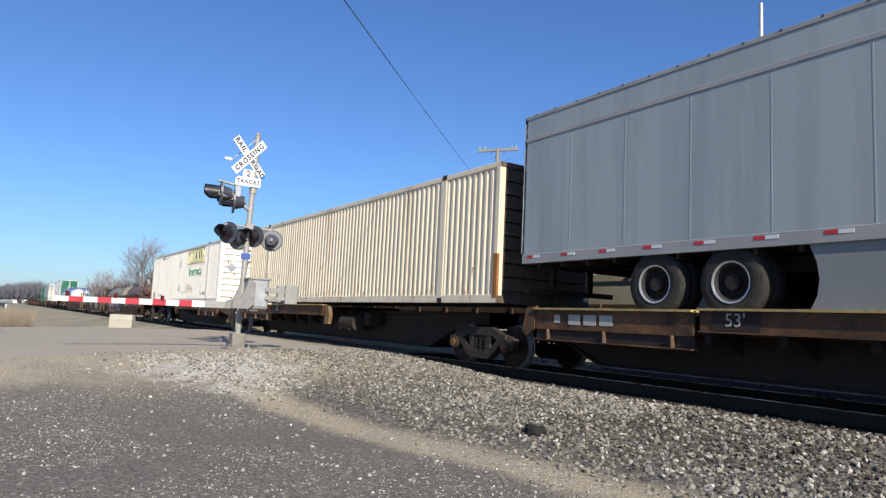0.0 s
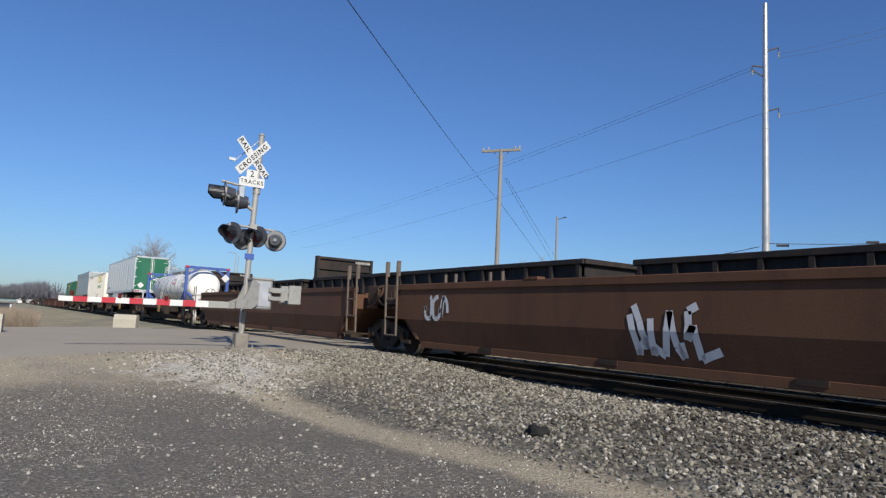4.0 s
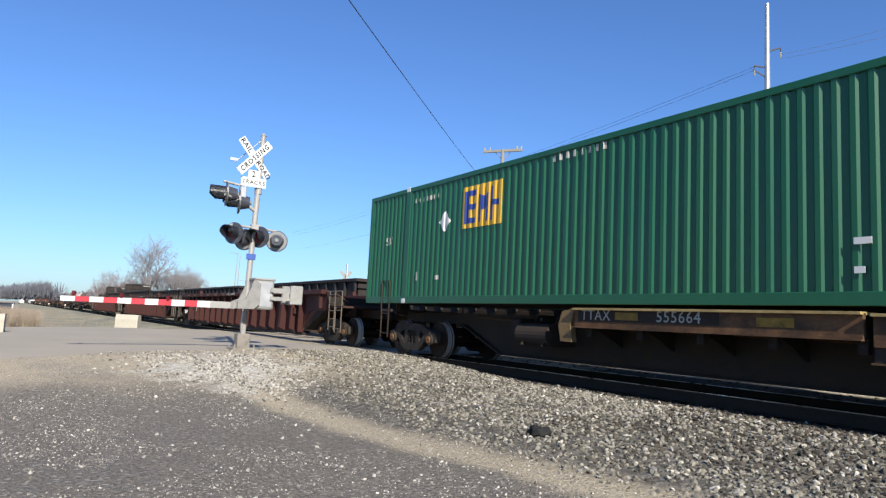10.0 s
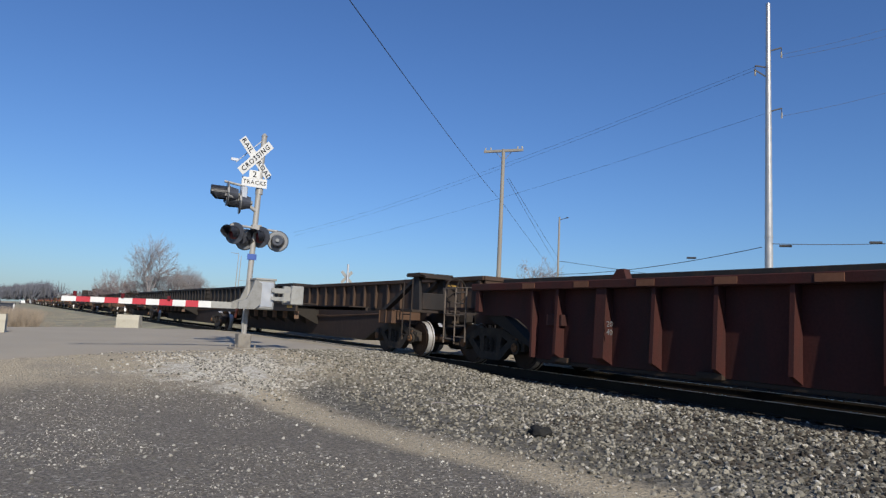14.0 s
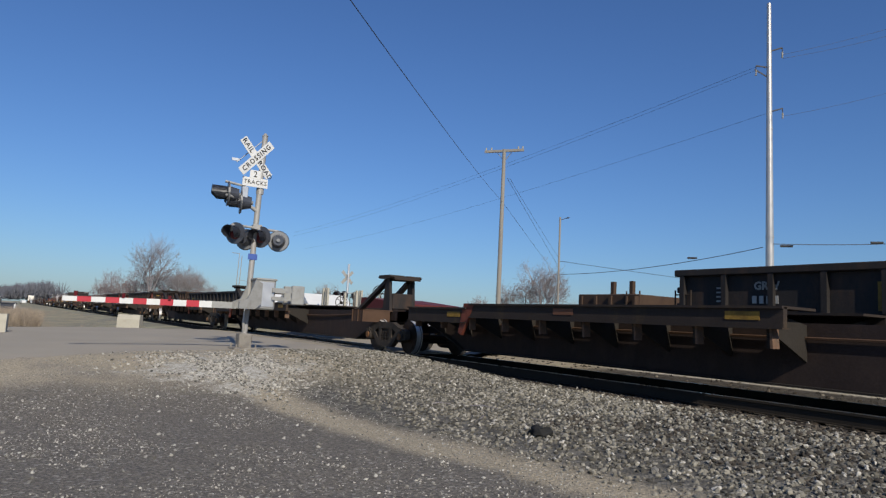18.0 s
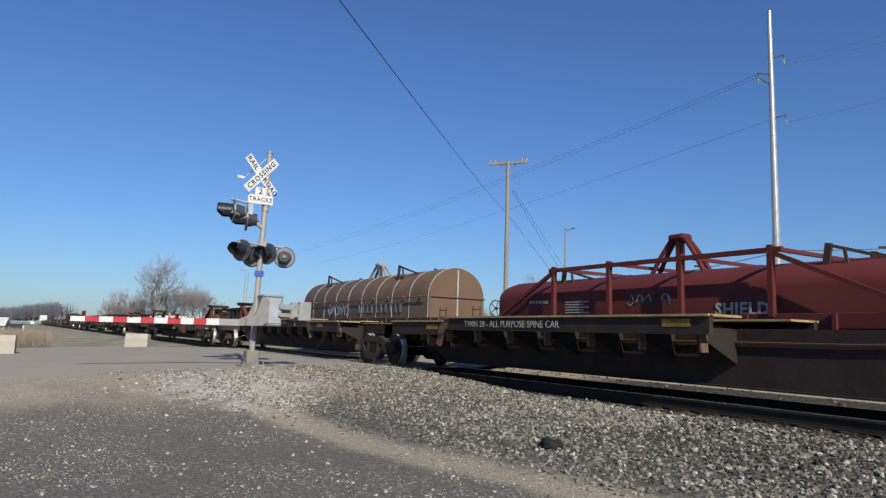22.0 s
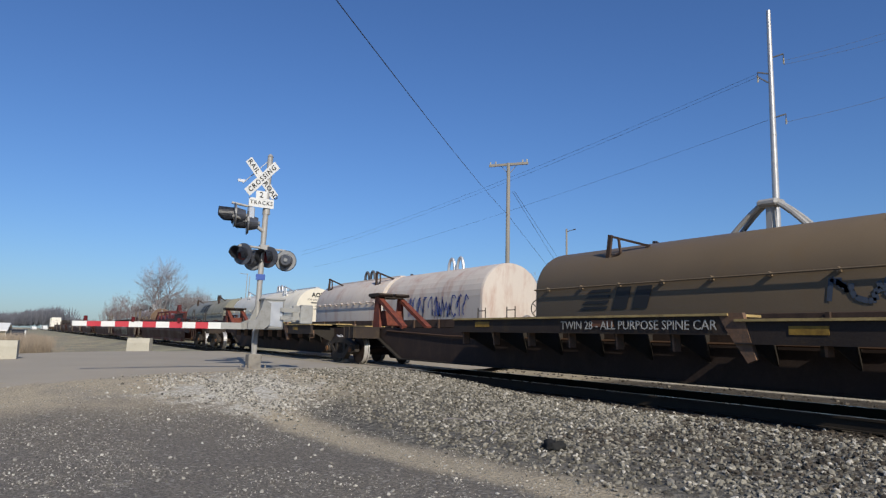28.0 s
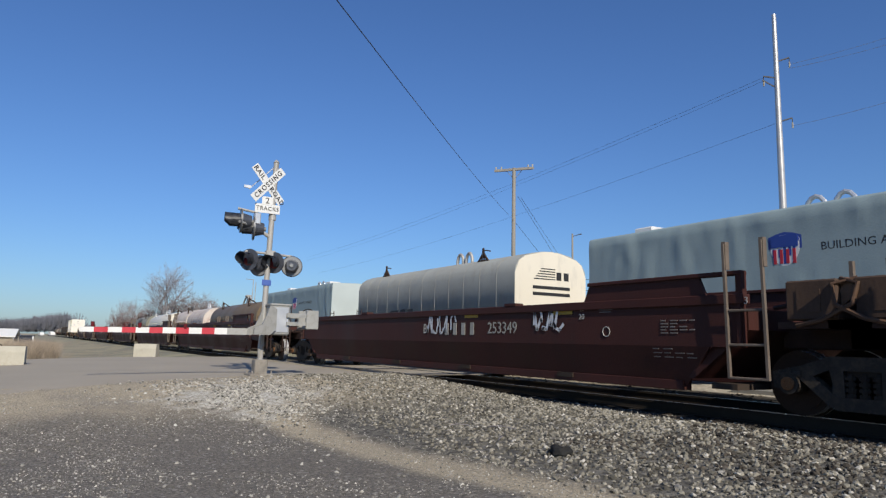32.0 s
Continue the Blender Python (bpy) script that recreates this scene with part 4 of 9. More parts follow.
def rib_depth(x):
    """How far a container's ribbed side lies back at x, and the ribs' corners near it."""
    for x0, x1 in ((0.12, 1.98), (2.20, CL - 2.20), (CL - 1.98, CL - 0.12)):
        if x0 <= x <= x1:
            n = max(2, round((x1 - x0) / 0.213))
            p = (x1 - x0) / n
            u = (x - x0) / p % 1.0
            d = 0 if u < 0.3 else (u - 0.3) / 0.15 if u < 0.45 else 1 if u < 0.85 else (1 - u) / 0.15
            a = x - u * p
            return 0.010 + 0.026 * d, [a + p * q for q in (0, 0.3, 0.45, 0.85)], p
    return 0.0, [], 0.213


def drape(c):
    """Lay a container's painted marks down into its ribs."""
    for o in c.children:
        if not any(w in o.name for w in ("bar", "mark", "lettering", "rule", "stencil", "placard", "scroll", "speck", "number")) or "end_" in o.name:
            continue
        m = o.matrix_basis
        if o.data.users > 1:
            o.data = o.data.copy()
        bm = bmesh.new()
        bm.from_mesh(o.data)
        bm.transform(m)
        lo, hi = min(v.co.x for v in bm.verts), max(v.co.x for v in bm.verts)
        if min(v.co.z for v in bm.verts) < 0.165 or max(v.co.y for v in bm.verts) > 0:
            bm.free()
            continue
        cuts, x = set(), lo
        while x < hi + 0.2:
            cuts.update(round(q, 5) for q in rib_depth(x)[1] if lo + 0.001 < q < hi - 0.001)
            x += 0.1
        for q in sorted(cuts):
            bmesh.ops.bisect_plane(bm, geom=bm.verts[:] + bm.edges[:] + bm.faces[:], plane_co=(q, 0, 0), plane_no=(1, 0, 0))
        for v in bm.verts:
            v.co.y += rib_depth(v.co.x)[0]
        bm.transform(m.inverted())
        bm.to_mesh(o.data)
        bm.free()


def rust_specks(c, x0, x1, z0, z1, y, seed, most):
    """Short columns of dark rust specks down the ribs."""
    r = random.Random(seed)
    bm = bmesh.new()
    x = x0
    while x < x1:
        a, p = rib_depth(x)[1][:1] or [x], rib_depth(x)[2]
        xc = a[0] + 0.37 * p
        z = z0 + r.uniform(0, 0.1)
        for k in range(r.randint(most // 2, most)):
            w, hh = r.uniform(0.008, 0.02), r.uniform(0.015, 0.05)
            q = xc + r.uniform(-0.014, 0.014)
            prism(bm, [(q - w, z), (q + w * 0.6, z - 0.2 * hh), (q + w, z + hh * 0.7), (q - w * 0.4, z + hh)], y - 0.004, y)
            z += r.uniform(0.03, 0.11)
            if z > z1:
                break
        x += p
    part("rust_speck", bm, M_RUSTDK, c, "dark rust specks down the ribs")


def white_container(label):
    c = container(label, M_WHITE)
    y = -CW / 2 - 0.004
    x, spec = 10.42, []
    for w, gap in ((0.10, 0.09), (0.045, 0.10), (0.16, 0.09), (0.045, 0.10), (0.15, 0.13), (0.15, 0.13), (0.16, 0.13), (0.13, 0.1)):
        spec.append((x, 2.17 + 0.02 * (x - 10.4), w, 0.07 if w < 0.05 else 0.34))
        x += w + gap + 0.06
    bars("grey_name_bars", c, M_MARKGREY, spec, y)
    # the field's yellow follows the sunlit slopes, putting the light into the paint
    stripes, q = [], 9.70
    while q < 13.3:
        a, p = rib_depth(q)[1][0], rib_depth(q)[2]
        stripes.append((a + 0.30 * p, 2.0, 0.15 * p, 0.71))
        q += p
    bars("yellow_mark", c, M_PALEYEL, stripes + [(9.68, 2.0, 0.07, 0.71)], y + 0.001, "pale yellow field, painted along the sunlit rib slopes")
    lettering("green_lettering", "Intermodal", 0.62, M_GRNLET, c, facing(11.5, y - 0.002, 1.56), fat=0.012)
    bars("rule_line", c, M_MARKGREY, [(9.67, 2.71, 3.64, 0.024), (9.67, 1.98, 3.64, 0.024)], y)
    bars("rule_line", c, M_DIMBLK, [(10.0, 2.67 - 0.035 * k, 2.5, 0.009) for k in range(4)] + [(10.2, 2.03 + 0.035 * k, 2.5, 0.009) for k in range(4)], y)
    bm = bmesh.new()
    for cx, cz, end in ((9.86, 2.52, (10.18, 2.06)), (12.98, 2.2, (12.5, 2.66))):
        pts = [(cx + 0.13 * (1 - k / 26) * math.cos(0.5 * k), y - 0.002, cz + 0.15 * (1 - k / 26) * math.sin(0.5 * k)) for k in range(22)]
        far_ = max(pts[:13], key=lambda v: abs(v[0] - end[0]) + abs(v[2] - end[1]))
        path(bm, pts, 0.008, 4)
        path(bm, [(cx + (0.1 if end[0] > cx else -0.1), y - 0.002, far_[2]), (end[0], y - 0.002, end[1])], 0.010, 4)
    for k in range(5):
        box(bm, 9.98, 10.12, y - 0.006, y, 2.30 + 0.045 * k, 2.308 + 0.045 * k)
        box(bm, 12.62, 12.9, y - 0.006, y, 2.15 + 0.045 * k, 2.158 + 0.045 * k)
    part("scroll_mark", bm, M_DIMBLK, c, "thin dark scroll lines")
    for x_ in (13.35, 2.75):
        lettering("stencil", "TOP LIFT ONLY", 0.19, M_DIMBLK, c, facing(x_, y - 0.002, 0.40) @ Matrix.Diagonal((0.82, 1, 1, 1)), wide=1.15)
    bars("number_bars", c, M_DIMBLK, [(2.7 + 0.2 * k, 2.58, 0.05, 0.1) for k in (0, 1, 2, 3, 5, 6, 7, 8, 9, 10)] + [(1.4, 2.45, 0.05, 0.1), (1.55, 2.45, 0.05, 0.1)] + [(12.55 + 0.13 * k, 2.62, 0.05, 0.1) for k in (0, 1, 2, 3, 4, 6, 7, 9, 10)], y)
    rust_specks(c, 9.75, 11.2, 0.42, 0.95, y, 73, 8)
    rust_specks(c, 8.6, 9.7, 0.45, 0.8, y, 74, 2)
    many("rail_dash", c, M_FADEGREY, lambda b_: box(b_, -0.17, 0.17, -0.003, 0.002, 0.085, 0.125), [pose(2.6 + 0.72 * k, -CW / 2, 0) for k in range(16)], "faded grey tape dash")
    bm = bmesh.new()
    box(bm, 0.1, CL - 0.1, -CW / 2 - 0.012, -CW / 2 + 0.01, 0.0, 0.03, 0.004)
    part("rail_lip", bm, M_WHITE, c)
    bm = bmesh.new()
    prism(bm, [(7.95, 2.36), (8.2, 2.12), (7.95, 1.88), (7.7, 2.12)], y - 0.004, y)
    prism(bm, [(7.98, 0.98), (8.22, 0.74), (7.98, 0.5), (7.74, 0.74)], y - 0.004, y)
    part("placard_mark", bm, M_MARKGREY, c, "dark placard edge")
    bm = bmesh.new()
    prism(bm, [(7.95, 2.31), (8.15, 2.12), (7.95, 1.93), (7.75, 2.12)], y - 0.006, y - 0.002)
    prism(bm, [(7.98, 0.93), (8.17, 0.74), (7.98, 0.55), (7.79, 0.74)], y - 0.006, y - 0.002)
    part("placard", bm, M_WHT, c, "white diamond placard")
    bars("placard_bar", c, M_DIMBLK, [(7.87, 2.1, 0.16, 0.05), (7.9, 0.72, 0.16, 0.05)], y - 0.003)
    bm = bmesh.new()
    e = CL + 0.048
    prism(bm, [(-0.75, 1.85), (-0.5, 1.62), (-0.75, 1.4), (-1.0, 1.62)], e, e + 0.008, "x")
    part("end_placard", bm, M_ALU, c, "grey diamond placard")
    for y0, y1, z0, z1 in ((-0.3, 0.1, 2.42, 2.48), (-0.3, 0.3, 1.93, 1.98), (0.3, 0.5, 0.42, 0.6), (-0.1, 0.1, 0.5, 0.62)):
        bm = bmesh.new()
        box(bm, e, e + 0.006, y0, y1, z0, z1)
        part("end_number_bar", bm, M_MARKGREY, c)
    rust_specks(c, 9.9, 11.0, 0.19, 0.3, y, 71, 2)
    bm = bmesh.new()
    r = random.Random(9)
    for k in range(22):
        yy, zz, w, l_ = r.uniform(-1.1, 1.1), r.choice((0.24, 0.52, 0.8, 1.36, 1.9)), r.uniform(0.01, 0.035), r.uniform(0.05, 0.25)
        prism(bm, [(yy - w, zz), (yy + w, zz), (yy + w * 0.4, zz - l_), (yy - w * 0.3, zz - l_ * 0.8)], e, e + 0.004, "x")
    part("end_rust_streak", bm, M_RUSTST, c, "rust streaks on the end wall")
    drape(c)
    return c


jb1 = white_container("white corrugated container with a green and yellow mark")
run(jb1, -47.62, z=BOXZ)
run(copy_thing(jb1, Matrix()), -166.0, z=BOXZ)
run(copy_thing(jb1, Matrix()), -783.0, z=BOXZ)
emp = container("green corrugated container with a yellow and blue mark", M_GREEN, door_right=True)
y = -CW / 2 - 0.004
bars("yellow_mark", emp, M_GOLD, [(4.48, 1.64, 1.43, 0.92)], y, "yellow square mark")
bars("blue_mark", emp, M_NAVY, [(4.6, 1.74, 0.12, 0.72), (4.72, 1.74, 0.3, 0.12), (4.72, 2.04, 0.3, 0.12), (4.72, 2.34, 0.3, 0.12), (5.1, 1.74, 0.1, 0.6), (5.22, 2.0, 0.12, 0.3), (5.36, 1.74, 0.1, 0.6), (5.52, 2.05, 0.3, 0.12), (5.52, 1.74, 0.1, 0.72)], y - 0.004, "blue strokes")
bars("number_bars", emp, M_WLET, [(2.42 + 0.17 * k, 2.47, 0.05, 0.11) for k in range(7)] + [(7.42 + 0.18 * k, 2.64, 0.06, 0.12) for k in range(8)] + [(2.6, 0.55, 0.08, 0.2), (3.5, 0.55, 0.12, 0.1)], y)
bars("white_label", emp, M_WHT, [(12.7, 0.72, 0.2, 0.08), (12.7, 0.38, 0.12, 0.08)], y, "white label plates")
lettering("length_mark", "53'", 0.28, M_WLET, emp, facing(1.14, y - 0.002, 1.6))
lettering("length_mark", "53'", 0.28, M_WLET, emp, facing(CL - 1.1, y - 0.002, 1.75))
bm = bmesh.new()
prism(bm, [(3.79, 2.12), (4.03, 1.88), (3.79, 1.64), (3.55, 1.88)], y - 0.004, y)
part("placard", bm, M_WHT, emp, "white diamond placard")
bm = bmesh.new()
box(bm, CL + 0.03, CL + 0.036, -0.75, 0.1, 2.1, 2.5)
part("end_mark", bm, M_GOLD, emp, "yellow square mark")
for y0 in (-0.66, -0.38, -0.12):
    bm = bmesh.new()
    box(bm, CL + 0.036, CL + 0.04, y0, y0 + 0.14, 2.17, 2.43)
    part("end_stroke", bm, M_NAVY, emp, "dark blue stroke")
for y0, y1, z0, z1 in ((-1.0, -0.2, 1.74, 1.82), (0.3, 0.9, 1.62, 1.72), (-0.85, -0.3, 1.02, 1.1), (0.55, 0.95, 2.3, 2.42)):
    bm = bmesh.new()
    box(bm, CL + 0.03, CL + 0.036, y0, y1, z0, z1)
    part("end_number_bar", bm, M_WLET, emp)
drape(emp)
run(emp, -201.66, z=BOXZ)


M_BANDDK = mat("grimy_cladding_band", (0.12, 0.11, 0.10), 0.6, 0.2, 0.3, 4, bump=0, dirt=(0.2, 0.13, 0.08), amount=0.3)
M_SMEAR = mat("grey_smear", (0.60, 0.58, 0.54), 0.6, 0, 0.3, 6, bump=0)


def tank_container():
    t = base("tank_container", "white cylindrical tank container in a blue frame", "tank container", "containers and trailers on the near train")
    LT, h, z1 = 12.15, 1.22, 2.08
    for e, d in ((0.0, 1), (LT, -1)):
        bm = bmesh.new()
        for s in (-1, 1):
            box(bm, e, e + d * 0.16, s * (h - 0.15), s * h, 0.0, z1, 0.015)
            bar(bm, (e + d * 0.08, s * (h - 0.1), 0.62), (e + d * 0.08, s * 0.45, 0.08), 0.12)
            bar(bm, (e + d * 0.08, s * (h - 0.1), z1 - 0.55), (e + d * 0.08, s * 0.45, z1 - 0.1), 0.10)
            bar(bm, (e + d * 0.08, s * (h - 0.1), 0.9), (e + d * 1.25, s * (h - 0.12), 0.08), 0.09)
            bar(bm, (e + d * 0.08, s * (h - 0.1), z1 - 0.3), (e + d * 1.0, s * (h - 0.12), z1 - 0.45), 0.08)
            box(bm, e, e + d * 2.45, s * (h - 0.14), s * (h - 0.02), 0.03, 0.15)
            prism(bm, [(e + d * 2.2, 0.03), (e + d * 2.5, 0.03), (e + d * 2.42, 0.2), (e + d * 2.3, 0.38), (e + d * 2.2, 0.38)], s * 0.72, s * 0.62)
        box(bm, e, e + d * 0.14, -h, h, 0.0, 0.16, 0.01)
        box(bm, e, e + d * 0.12, -h, h, z1 - 0.14, z1, 0.01)
        part("end_frame", bm, M_BLUE, t, "blue end frame")
        bm = bmesh.new()
        for s in (-1, 1):
            for z in (0.0, z1 - 0.12):
                box(bm, e - d * 0.01, e + d * 0.18, s * (h - 0.17), s * (h + 0.01), z, z + 0.12, 0.01)
        part("corner_casting", bm, M_RED, t, "red corner castings")
    bm = bmesh.new()
    n, rr, zc = 40, 0.90, 0.99
    prof = [(0.25, 0.0), (0.27, 0.52), (0.42, 0.8), (0.62, rr), (LT - 0.62, rr), (LT - 0.42, 0.8), (LT - 0.27, 0.52), (LT - 0.25, 0.0)]
    rings = []
    for x, r in prof:
        if r == 0:
            rings.append([bm.verts.new((x, 0, zc))])
        else:
            rings.append([bm.verts.new((x, r * math.cos(6.2832 * k / n), zc + r * math.sin(6.2832 * k / n))) for k in range(n)])
    for a, b in zip(rings, rings[1:]):
        for k in range(n):
            if len(a) == 1:
                bm.faces.new((a[0], b[k], b[(k + 1) % n]))
            elif len(b) == 1:
                bm.faces.new((a[k], b[0], a[(k + 1) % n]))
            else:
                bm.faces.new((a[k], b[k], b[(k + 1) % n], a[(k + 1) % n]))
    bmesh.ops.recalc_face_normals(bm, faces=bm.faces[:])
    part("tank", bm, M_TANK, t, smooth=True)
    for x in (1.02, 2.48, 3.9, 5.4, 6.62, 7.95, 8.8, 9.42, 10.8):
        bm = bmesh.new()
        rod(bm, (x - 0.018, 0, zc), (x + 0.018, 0, zc), rr + 0.012, 40)
        part("cladding_band", bm, M_BANDDK, t)
    grey = plain("grey_spill_box", (0.26, 0.26, 0.26), 0.6)
    for x0_, x1_, zt in ((1.7, 4.6, 2.16), (4.9, 6.6, 2.16), (8.0, 9.15, 2.24)):
        bm = bmesh.new()
        box(bm, x0_, x1_, 0.1, 0.8, 1.6, zt, 0.02)
        part("spill_box", bm, grey, t, "grey valve housing")
    bm = bmesh.new()
    for y in (0.05, 0.45, 0.8):
        box(bm, 1.6, 9.0, y - 0.02, y + 0.02, 2.08, 2.14)
    for k in range(16):
        box(bm, 1.7 + 0.46 * k, 1.75 + 0.46 * k, 0.05, 0.8, 2.09, 2.13)
    part("walkway", bm, M_GALV, t)
    bm = bmesh.new()
    for x in (4.95, 5.4):
        rod(bm, (x, -1.16, 0.02), (x, -1.0, 1.95), 0.017, 6)
        rod(bm, (x, -1.0, 1.95), (x, -0.97, 2.28), 0.017, 6)
        rod(bm, (x, -0.97, 2.28), (x, -0.3, 2.22), 0.017, 6)
    for k in range(7):
        rod(bm, (4.95, -1.15 + 0.023 * k, 0.25 + 0.28 * k), (5.4, -1.15 + 0.023 * k, 0.25 + 0.28 * k), 0.012, 6)
    for k in range(4):
        box(bm, 4.9, 5.45, -0.9 + 0.25 * k, -0.85 + 0.25 * k, 2.22, 2.26)
    part("ladder", bm, M_GALV, t)
    bm = bmesh.new()
    path(bm, [(6.5, -0.45, 1.82), (6.32, -0.6, 1.74), (6.2, -0.75, 1.58), (6.12, -0.86, 1.38), (6.1, -0.92, 1.18), (6.12, -0.94, 0.98), (6.2, -0.95, 0.80), (6.34, -0.94, 0.68), (6.6, -0.93, 0.63), (LT - 0.3, -0.93, 0.62)], 0.013)
    part("hose_rail", bm, M_GALV, t)
    yy = -rr - 0.012
    bm = bmesh.new()
    for k in range(9):
        x_ = 7.0 + 0.113 * k
        w_ = 0.025 if k == 4 else 0.05
        for q in range(3):
            za, zb_ = 1.14 + 0.038 * q, 1.178 + 0.038 * q
            sl = 0.25
            ya = -math.sqrt(rr * rr - (zb_ - zc) ** 2)
            prism(bm, [(x_ + sl * (za - 1.14), za), (x_ + w_ + sl * (za - 1.14), za), (x_ + w_ + sl * (zb_ - 1.14), zb_), (x_ + sl * (zb_ - 1.14), zb_)], ya - 0.010, ya + 0.02)
    for x_, w_ in ((6.96, 0.36), (7.36, 0.36), (7.76, 0.2)):
        box(bm, x_, x_ + w_, -0.898, -0.88, 1.085, 1.112)
    part("red_name_bars", bm, M_RED, t, "slanted red marks with a broken underline")
    bm = bmesh.new()
    prism(bm, [(7.15, 1.36), (7.6, 1.34), (8.02, 1.37), (8.05, 1.47), (7.7, 1.49), (7.3, 1.46)], -0.834, -0.75)
    part("smear", bm, M_SMEAR, t, "grey smear above the mark")
    for z_, spec in ((1.42, [(9.69 + 0.08 * k, 0.05, 0.075) for k in range(10) if k != 4]), (1.30, [(9.69 + 0.09 * k, 0.055, 0.075) for k in range(4)]),
                     (1.2, [(9.69, 0.3, 0.03)]), (1.14, [(9.69, 0.7, 0.03)]), (1.08, [(9.69, 0.72, 0.03)]), (0.93, [(9.69, 0.14, 0.09), (9.95, 0.14, 0.09)])):
        bars("number_bars", t, M_FAINT, [(x_, z_, w_, h_) for x_, w_, h_ in spec], -math.sqrt(rr * rr - (z_ + 0.03 - zc) ** 2) - 0.004)
    bm = bmesh.new()
    path(bm, [(11.0, -0.90, 1.1), (11.3, -0.90, 1.1), (11.15, -0.86, 1.36), (11.0, -0.90, 1.1)], 0.008, 4)
    part("triangle_mark", bm, M_DIMBLK, t, "black outlined triangle")
    bm = bmesh.new()
    for x, z in ((2.7, 1.35), (3.3, 0.75), (3.75, 0.8)):
        prism(bm, [(x, z + 0.2), (x + 0.2, z), (x, z - 0.2), (x - 0.2, z)], yy - 0.004, yy + 0.004)
    part("placard", bm, plain("worn_placard", (0.35, 0.34, 0.33), 0.5), t, "worn grey diamond placards")
    bm = bmesh.new()
    for y, z in ((1.0, 1.5), (-0.55, 0.3), (0.55, 0.55)):
        prism(bm, [(y, z + 0.24), (y + 0.24, z), (y, z - 0.24), (y - 0.24, z)], LT + 0.0, LT + 0.01, "x")
    part("end_placard", bm, M_WHT, t, "white diamond placards")
    return t


run(tank_container(), -125.65, z=1.13)


def plate(parent, x, z, w, hh, y, material, name="plate", label="yellow plate"):
    bm = bmesh.new()
    box(bm, x, x + w, y - 0.008, y, z, z + hh)
    return part(name, bm, material, parent, label)


# ---- spine cars ----
def brake_wheel(parent, x, y, z, r=0.28):
    bm = bmesh.new()
    n = 20
    for k in range(n):
        a, b = 6.2832 * k / n, 6.2832 * (k + 1) / n
        rod(bm, (x, y + r * math.cos(a), z + r * math.sin(a)), (x, y + r * math.cos(b), z + r * math.sin(b)), 0.018, 5)
    for k in range(5):
        a = 6.2832 * k / 5
        rod(bm, (x, y, z), (x, y + r * math.cos(a), z + r * math.sin(a)), 0.014, 5)
    rod(bm, (x - 0.05, y, z), (x + 0.05, y, z), 0.05, 8)
    return part("brake_wheel", bm, M_TRUCK, parent)


def ladder(bm, x, w, y, z0, z1, n):
    for d in (0, w):
        rod(bm, (x + d, y, z0), (x + d, y, z1), 0.018, 6)
    for k in range(n):
        z = z0 + 0.1 + (z1 - z0 - 0.2) * k / max(n - 1, 1)
        rod(bm, (x, y, z), (x + w, y, z), 0.014, 6)


M_SILLBR = mat("grimy_brown_sill", (0.036, 0.026, 0.023), 0.8, 0, 0.4, 1.5, dirt=(0.06, 0.04, 0.031), amount=0.4, streak=2)
M_TANBR = mat("worn_tan_paint", (0.19, 0.125, 0.06), 0.65, 0, 0.3, 3, dirt=(0.09, 0.06, 0.035), amount=0.5)
M_ORANGE = plain("bright_orange_plate", (0.55, 0.12, 0.02), 0.5)
M_TANKBR = mat("red_brown_reservoir", (0.06, 0.028, 0.022), 0.6, 0, 0.3, 3)
M_RUSTBR = mat("rust_grey_bracket", (0.16, 0.095, 0.06), 0.7, 0, 0.35, 4, dirt=(0.07, 0.06, 0.05), amount=0.6)


